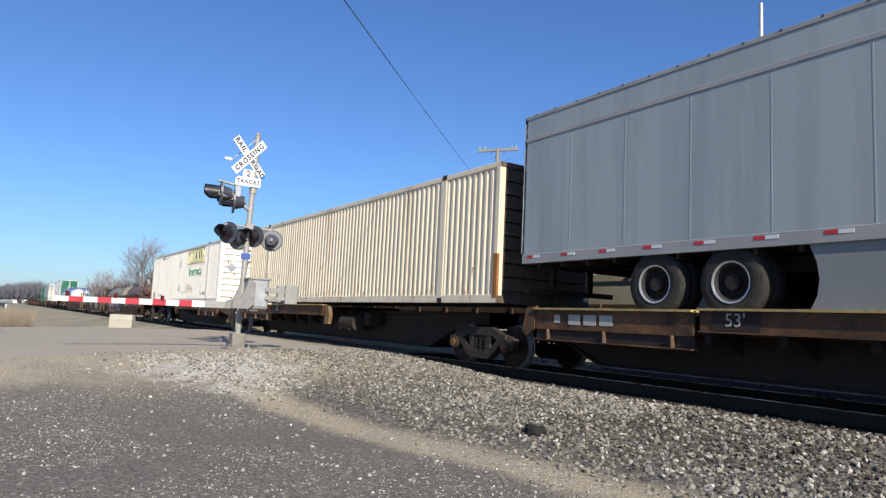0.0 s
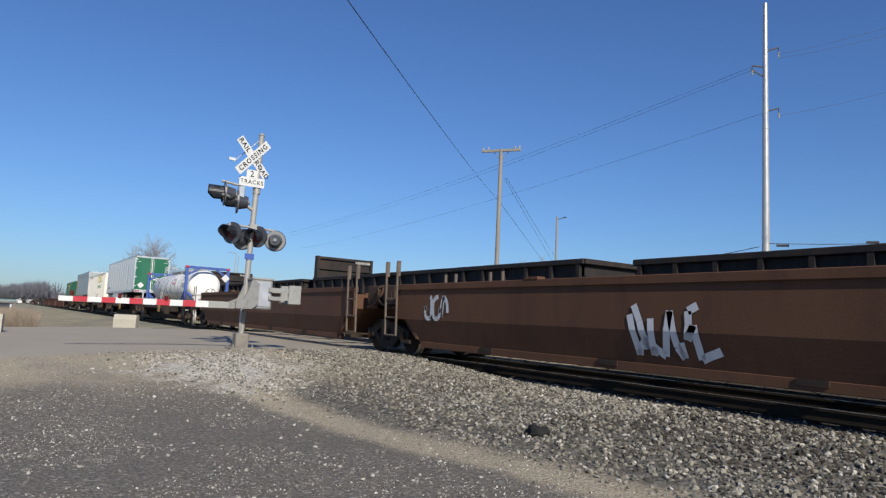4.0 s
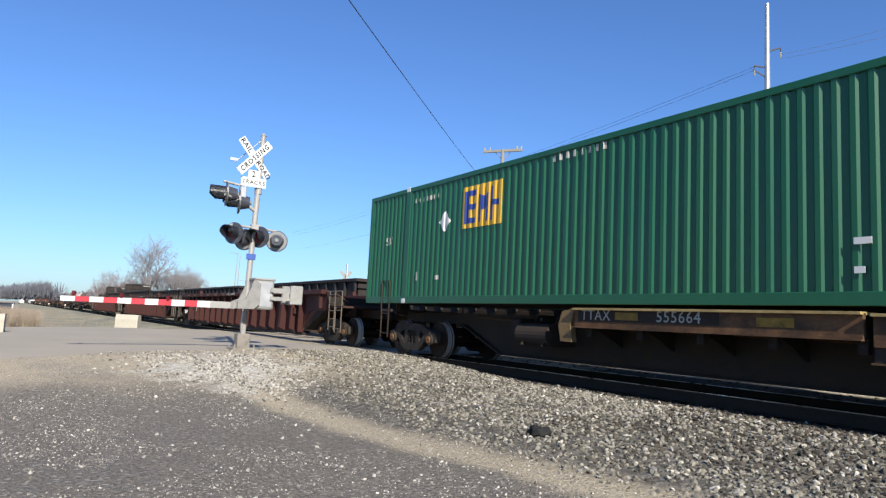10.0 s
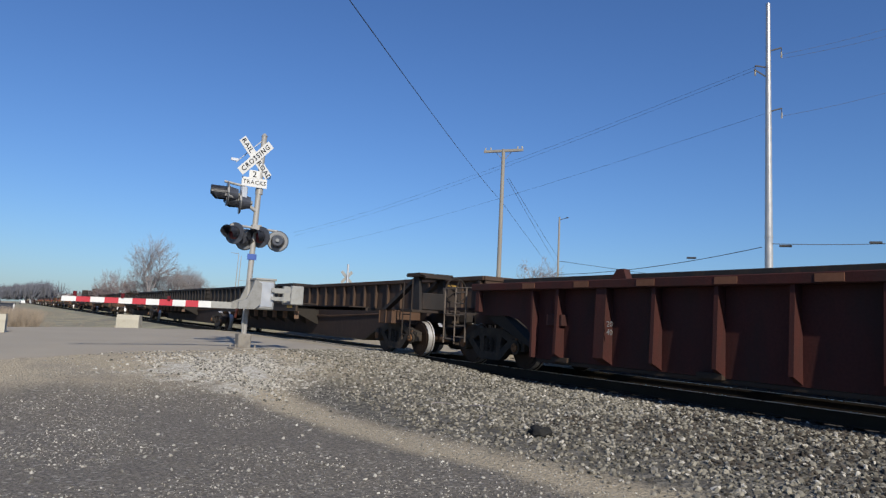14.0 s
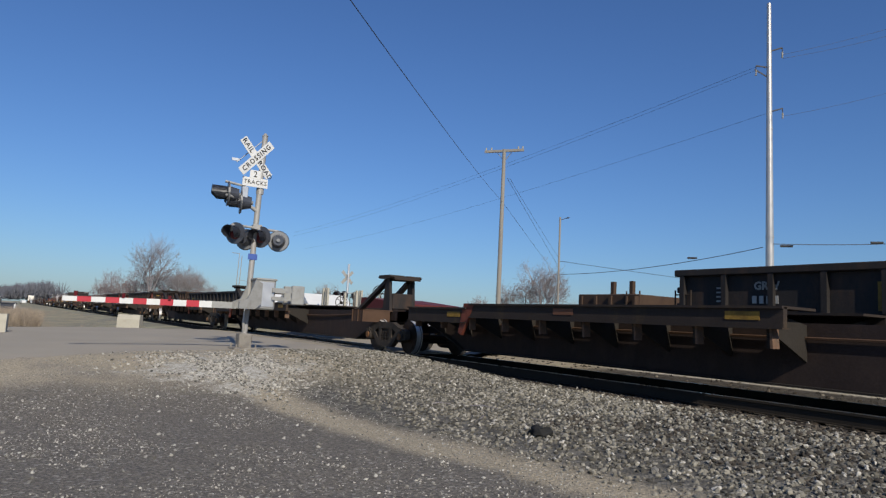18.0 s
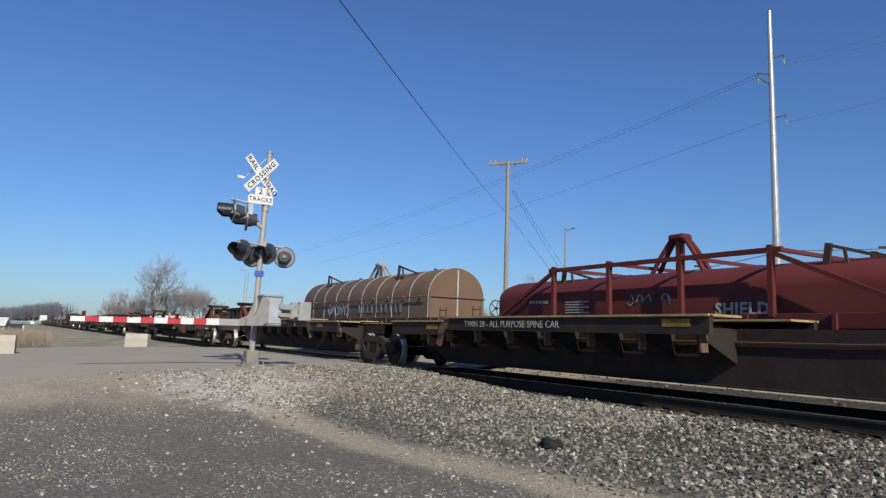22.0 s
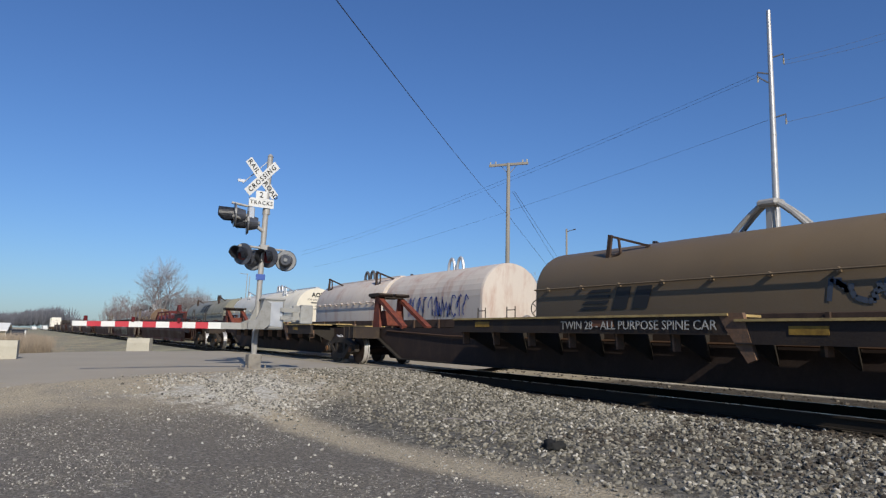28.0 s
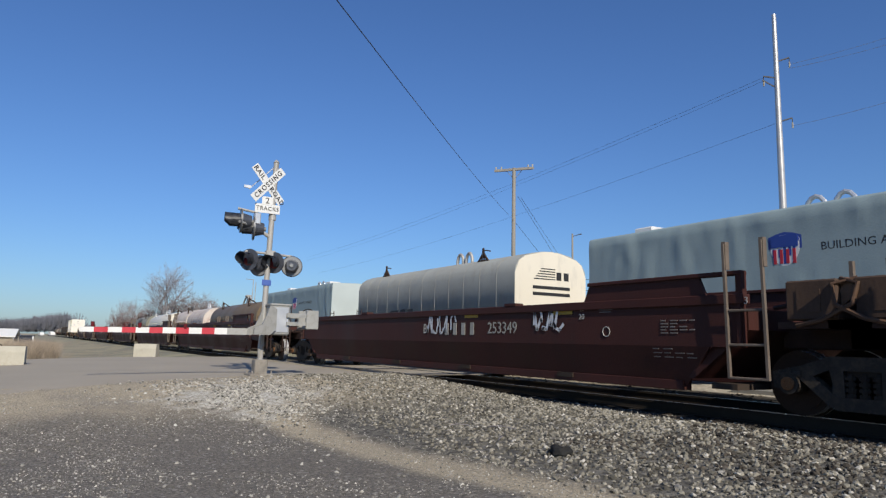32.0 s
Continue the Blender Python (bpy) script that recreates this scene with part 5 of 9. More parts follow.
def spine_unit(label, paint, lu, mirror, seg, hitch, first, last, trim=None, tank=False):
    """One platform of an articulated spine car, from its left truck at x = 0 to its right one at x = lu.
    seg: the two side decks' ends, counted from the plain end. mirror: the plain end lies right."""
    c = base("spine_car", label, "rail car", "near train cars")
    fx = (lambda x: lu - x) if mirror else (lambda x: x)

    def fb(bm, a, b, *rest, **kw):
        box(bm, min(fx(a), fx(b)), max(fx(a), fx(b)), *rest, **kw)

    trim = trim or paint
    bm = bmesh.new()
    zb = 0.135
    side = [(-0.5, 0.72), (1.5, 0.72), (2.9, zb), (lu - 2.9, zb), (lu - 1.5, 0.72), (lu + 0.5, 0.72), (lu + 0.5, 0.98), (-0.5, 0.98)]
    prism(bm, side, -0.42, 0.42)
    part("centre_sill", bm, M_BLACK if trim is M_YEL else M_SILLBR, c, "grimy centre sill")
    bm = bmesh.new()
    prism(bm, [(1.4, 0.70), (2.85, zb - 0.03), (lu - 2.85, zb - 0.03), (lu - 1.4, 0.70), (lu - 1.4, 0.73), (lu - 2.9, zb), (2.9, zb), (1.4, 0.73)], -0.52, 0.52)
    part("bottom_flange", bm, M_UNDER, c)
    a0, a1, a2 = (lu - v for v in seg)
    for s in (-1, 1):
        yo, yi = s * (1.345 if trim is M_YEL else 1.36), s * 1.28
        for k, (a, b) in enumerate(((a0, a1 - 0.05), (a1 + 0.05, a2))):
            bm = bmesh.new()
            fb(bm, a, b, yo, yi, (0.78 if trim is M_YEL else 0.88) if k == 0 else (0.70 if trim is M_YEL else 0.76), 1.10 if trim is M_YEL and k == 0 else 1.16 if k == 0 else 1.08, bevel=0.008)
            fb(bm, a, b, s * 1.40, s * 1.2, (0.51 if k else 0.77) if trim is M_YEL else (0.75 if k else 0.87), (0.53 if k else 0.79) if trim is M_YEL else (0.77 if k else 0.89))
            part("side_deck", bm, trim, c)
            if k and trim is M_YEL:
                bm = bmesh.new()
                fb(bm, a, b, s * 1.31, s * 1.26, 0.53, 0.70)
                part("deck_web", bm, M_SPINEDK, c, "dark recessed lower web")
                many("web_stiffener", c, M_RUSTBR, lambda b_: box(b_, -0.012, 0.012, s * 1.385, s * 1.30, 0.53, 0.71), [pose(fx(a + 0.35 + (b - a - 0.7) * q), 0, 0) for q in (0, 0.5, 1)])
            bm = bmesh.new()
            fb(bm, a, b, s * (1.41 if trim is M_YEL else 1.40), s * 0.62, 1.05 if k else (1.07 if trim is M_YEL else 1.13), 1.085 if k else (1.105 if trim is M_YEL else 1.165))
            part("deck_plate", bm, M_DECKLIP if trim is M_YEL or (hitch and hitch[0] == 2) else M_SPINEDK, c, "worn yellow deck plate")
            if s < 0 and trim is not M_YEL:
                zz = 0.98 if k == 0 else 0.88
                for q in (0.12, 0.62) if k == 0 else (0.3,):
                    x = fx(a + (b - a) * q)
                    plate(c, x, zz, 0.5, 0.11, yo - 0.001, M_FADED if q > 0.5 else M_YELLOW, "reflector_patch", "faded yellow reflector patch")
    n = int((a2 - a0) / 1.15)

    def bearer(b_, s):
        if s:
            prism(b_, [(s * 0.42, 0.95), (s * 1.3, 1.1), (s * 1.3, 0.84), (s * 1.18, 0.80), (s * 0.42, 0.45)], -0.02, 0.02, "x")
            box(b_, -0.055, 0.055, s * 1.14, s * 1.24, 0.62, 0.86)

    for s in (-1, 1):
        many("cross_bearer", c, M_UNDER, lambda b_: bearer(b_, s), [pose(fx(a0 + 0.25 + (a2 - a0 - 0.5) * k / n), 0, 0) for k in range(n + 1)])
    if trim is not M_YEL:
        many("bearer_flange", c, M_RUSTBR, lambda b_: prism(b_, [(0.025, 0.88), (0.06, 0.88), (0.075, 0.62), (0.04, 0.62)], -1.31, -1.16), [pose(fx(a0 + 0.25 + (a2 - a0 - 0.5) * k / n), 0, 0) for k in range(n + 1)], "rusty bearer flange")
        if first and hitch:
            bm = bmesh.new()
            box(bm, 3.6, 4.3, -1.33, -0.43, 0.92, 0.945)
            box(bm, 2.3, 2.55, -1.33, -0.43, 0.92, 0.945)
            part("label_bracket", bm, M_SILLBR, c)
            plate(c, 3.6, 0.945, 0.7, 0.09, -1.32, M_WHT, "label_plate", "white label plate with red bars")
            for k in range(4):
                plate(c, 3.66 + 0.155 * k, 0.97, 0.11, 0.04, -1.33, M_RED, "label_bar", "red bar")
            if hitch[0] == 2:
                plate(c, 2.3, 0.945, 0.25, 0.17, -1.32, M_ORANGE, "orange_plate", "bright orange plate")
    for s in (-1, 1):
        bm = bmesh.new()
        if trim is M_YEL:
            g = [(fx(a2 - 0.02), 1.12), (fx(a2 + 0.24), 1.08), (fx(a2 + 0.34), 0.66), (fx(a2 + 0.22), 0.56), (fx(a2 + 0.02), 0.70)]
        else:
            g = [(fx(a1 - 0.22), 1.17), (fx(a1 + 0.16), 1.17), (fx(a1 + 0.34), 0.55), (fx(a1 + 0.22), 0.5), (fx(a1 - 0.1), 0.95)]
        if trim is M_YEL:
            b2 = bmesh.new()
            prism(b2, [(fx(a0 - 0.01), 1.10), (fx(a0 - 0.32), 1.04), (fx(a0 - 0.40), 0.80), (fx(a0 - 0.34), 0.52), (fx(a0 - 0.06), 0.52), (fx(a0 - 0.1), 0.8)], s * 1.34, s * 1.22)
            part("bracket", b2, M_TANBR, c, "worn tan end bracket")
        prism(bm, g, s * 1.37, s * 1.30)
        part("bracket", bm, M_YEL if trim is M_YEL else M_HITCH if hitch and hitch[0] == 1 else M_RUSTBR, c, "angled end bracket")
    for x, d in hitch[1:] if hitch else ():
        hue = M_HITCH if hitch[0] == 2 else M_GON
        for s in (-1, 1):
            bm = bmesh.new()
            prism(bm, [(x - 0.22, 0.98), (x + 0.22, 0.98), (x + 0.12, 1.92), (x - 0.12, 1.92)], s * 0.42, s * 0.34)
            part("hitch_leg", bm, hue, c)
            bm = bmesh.new()
            bar(bm, (x + d * 0.1, s * 0.36, 1.86), (x + d * 1.75, s * 0.40, 1.0), 0.16, 0.10)
            part("hitch_brace", bm, hue, c, "sloping hitch brace")
        bm = bmesh.new()
        box(bm, x - 0.22, x + 0.22, -0.335, 0.335, 1.05, 1.5, 0.02)
        part("hitch_box", bm, hue, c)
        bm = bmesh.new()
        for s in (-1, 1):
            prism(bm, [(x - 0.40, 1.96), (x - 0.34, 1.92), (x + 0.30, 1.92), (x + 0.36, 1.97), (x + 0.30, 2.02), (x - 0.34, 2.02)], s * 0.06, s * 0.52)
        box(bm, x - 0.28, x + 0.28, -0.3, 0.3, 1.88, 1.93)
        prism(bm, [(x - d * 0.30, 1.93), (x - d * 0.45, 1.88), (x - d * 0.45, 1.92), (x - d * 0.30, 2.0)], -0.42, 0.42)
        part("hitch_plate", bm, M_BLACK, c)
        bm = bmesh.new()
        box(bm, x - 0.32, x + 0.42, -1.32, -1.26, 0.66, 1.0, 0.01)
        box(bm, x - 0.32, x + 0.42, -1.32, -0.42, 0.97, 1.0)
        for e_ in (x - 0.3, x + 0.06, x + 0.38):
            box(bm, e_, e_ + 0.03, -1.345, -0.5, 0.66, 0.98)
        part("side_step", bm, M_PIPE if hitch[0] == 1 else M_SPINEDK, c, "rusty side bracket")
    if tank:
        bm = bmesh.new()
        rod(bm, (fx(a0 - 1.75), -1.02, 0.60), (fx(a0 - 0.85), -1.02, 0.60), 0.21, 20)
        part("air_reservoir", bm, M_BLACK if trim is M_YEL else M_TANKBR, c)
        bm = bmesh.new()
        for x in (a0 - 1.55, a0 - 0.95):
            prism(bm, [(-1.24, 0.4), (-0.42, 0.4), (-0.42, 0.98), (-0.8, 0.98)], fx(x) - 0.015, fx(x) + 0.015, "x")
        box(bm, fx(a0 - 1.25) - 0.02, fx(a0 - 1.25) + 0.02, -1.0, -0.42, 0.86, 0.92)
        part("reservoir_bracket", bm, paint, c)
        bm = bmesh.new()
        fb(bm, a0 - 2.25, a0 - 1.95, -0.95, -0.42, 0.55, 0.9, bevel=0.03)
        part("brake_valve", bm, M_TRUCK, c)
    bm = bmesh.new()
    for s in (-1, 1):
        path(bm, [(fx(2.0), s * 0.44, 0.9), (fx(5.5), s * 0.46, 0.78), (fx(lu - 2.6), s * 0.46, 0.74)], 0.022, 5)
    part("brake_pipe", bm, M_PIPE, c)
    for end, on in ((0, first), (1, last)):
        if on:
            x = -0.5 if end == 0 else lu + 0.5
            d = -1 if end == 0 else 1
            bm = bmesh.new()
            box(bm, min(x, x + d * 1.05), max(x, x + d * 1.05), -0.3, 0.3, 0.72, 0.98, 0.02)
            box(bm, min(x + d * 0.2, x + d * 0.75), max(x + d * 0.2, x + d * 0.75), -1.3, 1.3, 0.96, 1.02)
            part("end_platform", bm, paint, c)
            for s in (-1, 1):
                bm = bmesh.new()
                ladder(bm, x + d * 0.3 if d > 0 else x - 0.68, 0.38, s * 1.3, 0.3, 1.0, 2)
                part("ladder", bm, paint, c)
                bm = bmesh.new()
                path(bm, [(x + d * 0.3, s * 1.3, 1.0), (x + d * 0.3, s * 1.3, 1.75), (x + d * 0.72, s * 1.3, 1.75), (x + d * 0.72, s * 1.3, 1.0)], 0.018, 5)
                part("handrail", bm, paint, c)
            bm = bmesh.new()
            path(bm, [(x + d * 0.7, -0.35, 0.75), (x + d * 1.0, -0.45, 0.35), (x + d * 1.35, -0.35, 0.3), (x + d * 1.6, -0.2, 0.55)], 0.03, 6)
            part("air_hose", bm, M_RUBBER, c, "black air hose")
            bm = bmesh.new()
            box(bm, min(x + d * 1.0, x + d * 1.35), max(x + d * 1.0, x + d * 1.35), -0.12, 0.12, 0.74, 0.98, 0.04)
            box(bm, min(x + d * 0.6, x + d * 1.1), max(x + d * 0.6, x + d * 1.1), -0.07, 0.07, 0.78, 0.92)
            part("coupler", bm, M_TRUCK, c)
            if (end == 1) == (trim is not M_YEL):
                xs = x + d * 1.18
                bm = bmesh.new()
                box(bm, xs - 0.04, xs + 0.04, -0.6, -0.2, 0.9, 1.62, 0.01)
                box(bm, xs - 0.12, xs + 0.12, -0.55, -0.25, 0.98, 1.25, 0.02)
                part("brake_stand", bm, paint, c)
                brake_wheel(c, xs + d * 0.1, -0.4, 1.52, 0.3)
                bm = bmesh.new()
                box(bm, xs - 0.14, xs + 0.02, -0.58, -0.22, 1.3, 1.66, 0.05)
                part("brake_housing", bm, M_HITCH if trim is M_YEL else M_YELLOW, c, "faded yellow hand brake housing")
    truck(c, lu, V1)
    if first:
        truck(c, 0.0, V1)
    return c


def spine_set(trucks, kinds, label, paint, seg53, hitch, trim, texts):
    """Units between neighbouring trucks, from right to left; trucks: their places at the start."""
    n = len(trucks) - 1
    for k in range(n):
        r, l_ = trucks[k], trucks[k + 1]
        lu = r - l_
        mirror = kinds[k] == "Q"
        own = [hitch[0]] + [(h_ - l_, d) for h_, d in hitch[1:] if l_ - 1 < h_ < r + 1 and (d > 0) == (h_ - l_ < lu / 2)] if hitch else 0
        c = spine_unit(label, paint, lu, mirror, seg53, own, k == n - 1, k == 0, trim, tank=(k % 2 == 0 and (trim is M_YEL or trucks[0] == -444.8)))
        for which, word, where, z, size, colr in texts:
            if which not in (k, -1):
                continue
            if word == "53'":
                xx = 5.5 + 0.6 if mirror else lu - 5.5 + 0.6
                zm = 0.94 if mirror else 0.83
                plate(c, xx - 0.36, zm - 0.14, 0.72, 0.28, -1.345, M_BLACK, "mark_ground", "black painted square")
                lettering("lettering", word, size, colr, c, facing(xx, -1.357, zm))
                continue
            if word[:4] == "TTAX":
                plate(c, where - 1.35, 0.88, 2.7, 0.2, -1.344, M_BLACK, "mark_ground", "black painted panel")
                lettering("lettering", word[:4], size, colr, c, facing(where - 0.95, -1.356, z), wide=1.1)
                lettering("lettering", word[5:], size, colr, c, facing(where + 0.68, -1.356, z), wide=1.1)
                plate(c, where - 0.52, z - 0.06, 0.46, 0.12, -1.350, M_YELLOW, "reflector_patch", "yellow reflector patch")
                plate(c, where + 1.9, z - 0.09, 0.5, 0.12, -1.344, M_YELLOW, "reflector_patch", "yellow reflector patch")
                continue
            lettering("lettering", word, size, colr, c, facing(where, -1.376, z))
        if trucks[0] == 23.7 and mirror:
            bars("mark_bars", c, M_WLET, [(2.95 + 0.36 * j, 0.80, 0.28, 0.17) for j in range(3)] + [(2.6, 0.82, 0.14, 0.14)], -1.346, "worn white painted mark")
        run(c, l_)


LAB53 = "orange-brown articulated spine car with rusty side decks"
T53 = [(-1, "53'", 0, 0.94, 0.26, M_WLET)]
SEG53 = (10.2, 5.5, 2.1)
spine_set([23.7, 6.1, -11.47, -29.25, -45.6], "QQQP", LAB53, M_SPINEDK, SEG53, 0, M_YEL, T53)
T53B = T53 + [(k_, "TTAX 555664", x_, 0.98, 0.24, M_WLET) for k_, x_ in ((0, 8.3), (4, 7.45))]
spine_set([-113.9, -130.6, -148.2, -165.8, -183.3, -199.5], "QQPPP", LAB53, M_SPINEDK, SEG53, 0, M_YEL, T53B)
LAB28 = "empty dark brown spine car with a hitch stand"
SEG28 = (11.2, 4.28, 1.75)
TWIN = "TWIN 28 - ALL PURPOSE SPINE CAR"
MARK = "2-28 / 1-57"
spine_set([-274.4, -292.1, -309.9, -326.4], "QQP", LAB28, M_SPINEDK, SEG28, (1, (-274.5, -1), (-326.9, 1)), M_SPINEDK,
          [(2, "TTRX 371067", 10.46, 1.0, 0.25, M_WLET), (2, MARK, 6.6, 1.0, 0.22, M_WLET)])
spine_set([-331.2, -349.0, -367.1, -383.9], "QQP", LAB28, M_SPINEDK, SEG28, (1, (-331.8, -1), (-350.2, -1), (-365.7, 1), (-383.9, 1)), M_SPINEDK, [])
spine_set([-387.8, -406.0, -424.2, -440.7], "QQP", LAB28, M_SPINEDK, SEG28, (2, (-388.85, -1), (-407.3, -1), (-440.1, 1)), M_SPINEDK,
          [(0, "TTRX 370415", 8.55, 1.0, 0.27, M_WLET), (0, MARK, 5.4, 1.0, 0.22, M_WLET), (1, TWIN, 6.6, 1.0, 0.19, M_WLET), (2, "TTRX 370415", 8.75, 1.0, 0.27, M_WLET), (2, "2", 11.0, 1.0, 0.27, M_WLET)])
spine_set([-444.8, -463.0, -480.6, -497.3], "QPP", LAB28, M_SPINEDK, SEG28, (2, (-446.2, -1), (-465.0, -1), (-479.4, 1), (-497.2, 1)), M_SPINEDK,
          [(0, "TTRX 360838", 9.2, 1.0, 0.27, M_WLET), (0, MARK, 5.3, 1.0, 0.22, M_WLET), (1, TWIN, 12.0, 1.0, 0.21, M_WLET), (2, "TTRX 360838", 7.4, 1.0, 0.25, M_WLET), (2, MARK, 9.8, 1.0, 0.22, M_WLET)])
spine_set([-501.3, -519.4, -537.6, -554.0], "QPP", LAB28, M_SPINEDK, SEG28, (2, (-502.5, -1), (-536.4, 1), (-554.1, 1)), M_SPINEDK,
          [(1, TWIN, 12.1, 1.0, 0.2, M_WLET), (2, "TTRX 370826", 8.4, 1.0, 0.27, M_WLET), (2, MARK, 11.3, 1.0, 0.24, M_WLET)])
spine_set([-744.5, -762.0, -780.0, -797.0], "QPP", LAB53, M_SPINEDK, SEG53, 0, M_YEL, [])


# ---- well cars ----
FOLD = 0.77     # height of the crease in the smooth wells' sides


def well_unit(label, paint, lu, first, last, over=-1.2, ribs=False, top=1.68):
    """One well of a double-stack car between trucks at 0 and lu. over: how far the side walls reach past the trucks."""
    c = base("well_car", label, "rail car", "near train cars")
    a, b = -over, lu + over
    bot = 0.18 if ribs else 0.22
    for s in (-1, 1):
        bm = bmesh.new()
        if ribs:
            arch = [(0.0, 0.93), (0.95, 0.93), (1.25, 0.87), (1.5, 0.74), (1.68, 0.55), (1.78, 0.34), (1.8, bot)]
            prof = [(a, 0.93), (a, top), (b, top), (b, 0.93)] + [(lu - x, z) for x, z in arch] + arch[::-1]
            prism(bm, prof, s * 1.30, s * 1.34)
        else:
            prism(bm, [(s * 1.50, top - 0.1), (s * 1.50, FOLD), (s * 1.46, FOLD), (s * 1.46, top - 0.1)], a, b, "x")
            lo, hi = [], []
            for (xl, xr), store in (((2.25, lu - 2.25), lo), ((1.75, lu - 1.75), hi)):
                zz, yy_ = (bot, 1.36) if store is lo else (FOLD, 1.50)
                for x_, th in ((xl, 0), (xr, 0), (xr, 0.04), (xl, 0.04)):
                    store.append(bm.verts.new((x_, s * (yy_ - th), zz)))
            fs = [bm.faces.new(lo), bm.faces.new(hi[::-1])] + [bm.faces.new((lo[i], hi[i], hi[(i + 1) % 4], lo[(i + 1) % 4])) for i in range(4)]
            bmesh.ops.recalc_face_normals(bm, faces=fs)
        part("side_wall", bm, paint, c)
        bm = bmesh.new()
        box(bm, a, b, s * (1.28 if ribs else 1.36), s * 1.54, top - 0.14, top, 0.012)
        part("top_chord", bm, paint, c)
        bm = bmesh.new()
        box(bm, 1.81 if ribs else 2.3, lu - (1.81 if ribs else 2.3), s * 1.2, s * (1.33 if ribs else 1.40), bot - (0.07 if ribs else 0.08), bot + (-0.002 if ribs else 0.06), 0.008)
        part("bottom_chord", bm, M_BLACK if ribs else paint, c)
        if ribs:
            for wide in (False, True):
                w = 0.11 if wide else 0.032
                many("side_post", c, paint, lambda b_: prism(b_, [(s * 1.34, top - 0.14), (s * 1.50, top - 0.14), (s * 1.55, bot + 0.12), (s * 1.34, bot + 0.02)], -w, w, "x"),
                     [pose(x, 0, 0) for x, w_ in [(lu / 2 - 0.08 + 1.055 * (k - 6), k in (0, 12)) for k in range(13)] + [(2.5, False), (lu - 2.5, False)] if w_ == wide])
            many("end_post", c, paint, lambda b_: box(b_, -0.06, 0.06, s * 1.42, s * 1.52, 1.0, top), [pose(x, 0, 0) for x in (0.15, lu - 0.15)])
        else:
            many("end_post", c, paint, lambda b_: prism(b_, [(s * 1.42, top - 0.1), (s * 1.53, top - 0.1), (s * 1.53, FOLD), (s * 1.42, FOLD)], 0, 0.06, "x"), [pose(x, 0, 0) for x in (a + 0.04, b - 0.10)])
            many("chord_block", c, paint, lambda b_: box(b_, -0.18, 0.18, s * 1.36, s * 1.55, top, top + 0.05), [pose(a + (b - a) * k, 0, 0) for k in (0.3, 0.7)])
        if ribs:
            for x in (1.83, lu - 1.83):
                bm = bmesh.new()
                box(bm, x - 0.025, x + 0.025, s * 1.34, s * 1.50, bot + 0.02, 1.40)
                part("arch_edge", bm, paint, c)
            many("side_pocket", c, paint, lambda b_: box(b_, -0.2, 0.2, s * 1.34, s * 1.47, 0.78, 0.98, 0.01), [pose(2.4, 0, 0), pose(lu - 2.55, 0, 0)], "small box pocket on the side")
            many("top_latch", c, paint, lambda b_: prism(b_, [(-0.16, top), (0.16, top), (0.10, top + 0.16), (-0.04, top + 0.16), (-0.10, top + 0.08)], s * 1.36, s * 1.5), [pose(3.9, 0, 0), pose(lu - 4.0, 0, 0)], "worn container latch on the chord")
    for x, d in ((a, 1), (b, -1)):
        bm = bmesh.new()
        wb = 1.29 if ribs else 1.42
        prism(bm, [(x, top - 0.2), (x + d * 0.08, top - 0.2), (x + d * (1.9 if ribs else 1.0), bot + 0.1), (x + d * (1.8 if ribs else 0.9), bot + 0.1), (x, 1.0)], -wb, wb)
        part("end_bulkhead", bm, M_UNDER if ribs else paint, c)
    m = 2.5 if ribs else a + 0.4
    many("floor_beam", c, M_BLACK, lambda b_: box(b_, -0.2, 0.2, -1.42, 1.42, bot - 0.02, bot + 0.06), [pose(m + (lu - 2 * m) * k / 5, 0, 0) for k in range(6)])
    for end, x, d in ((0, 0.0, 1), (1, lu, -1)):
        bm = bmesh.new()
        box(bm, min(x - d * 0.4, x + d * 1.3), max(x - d * 0.4, x + d * 1.3), -0.5, 0.5, 0.76, 1.12, 0.02)
        box(bm, min(x - d * 0.25, x + d * 0.9), max(x - d * 0.25, x + d * 0.9), -1.25, 1.25, 1.02, 1.1)
        path(bm, [(x - d * 0.3, -0.7, 1.2), (x + d * 0.2, -0.9, 1.45), (x + d * 1.1, -1.0, 1.3)], 0.03, 6)
        part("end_sill", bm, M_WELLDK if paint is not M_WELLBR else paint, c)
        lone = (first if end == 0 else last)
        if lone:
            e = x - d * 0.4
            bm = bmesh.new()
            box(bm, min(e, e - d * 1.2), max(e, e - d * 1.2), -0.28, 0.28, 0.74, 1.0, 0.02)
            box(bm, min(e, e - d * 0.9), max(e, e - d * 0.9), -1.35, 1.35, 1.02, 1.08)
            for s in (-1, 1):
                b2 = bmesh.new()
                ladder(b2, min(e - d * 0.45, e - d * 0.87), 0.42, s * 1.38, 0.3, 1.04, 2)
                part("step_ladder", b2, M_LADDER if ribs else M_WELLDK, c, "dusty steel steps")
                b2 = bmesh.new()
                ladder(b2, min(e - d * 0.02, e - d * 0.42), 0.4, s * 1.40, 0.35, 1.95 if not ribs else 1.5, 5)
                part("end_ladder", b2, M_LADDER if ribs else M_WELLDK, c, "dusty steel ladder")
                b2 = bmesh.new()
                path(b2, [(e - d * 0.87, s * 1.38, 1.05), (e - d * 0.87, s * 1.38, 1.5), (x + d * 0.6, s * 1.38, 1.5)], 0.018, 5)
                part("handrail", b2, M_LADDER if ribs else M_WELLDK, c)
            part("end_platform", bm, M_WELLDK if paint is not M_WELLBR else paint, c)
            bm = bmesh.new()
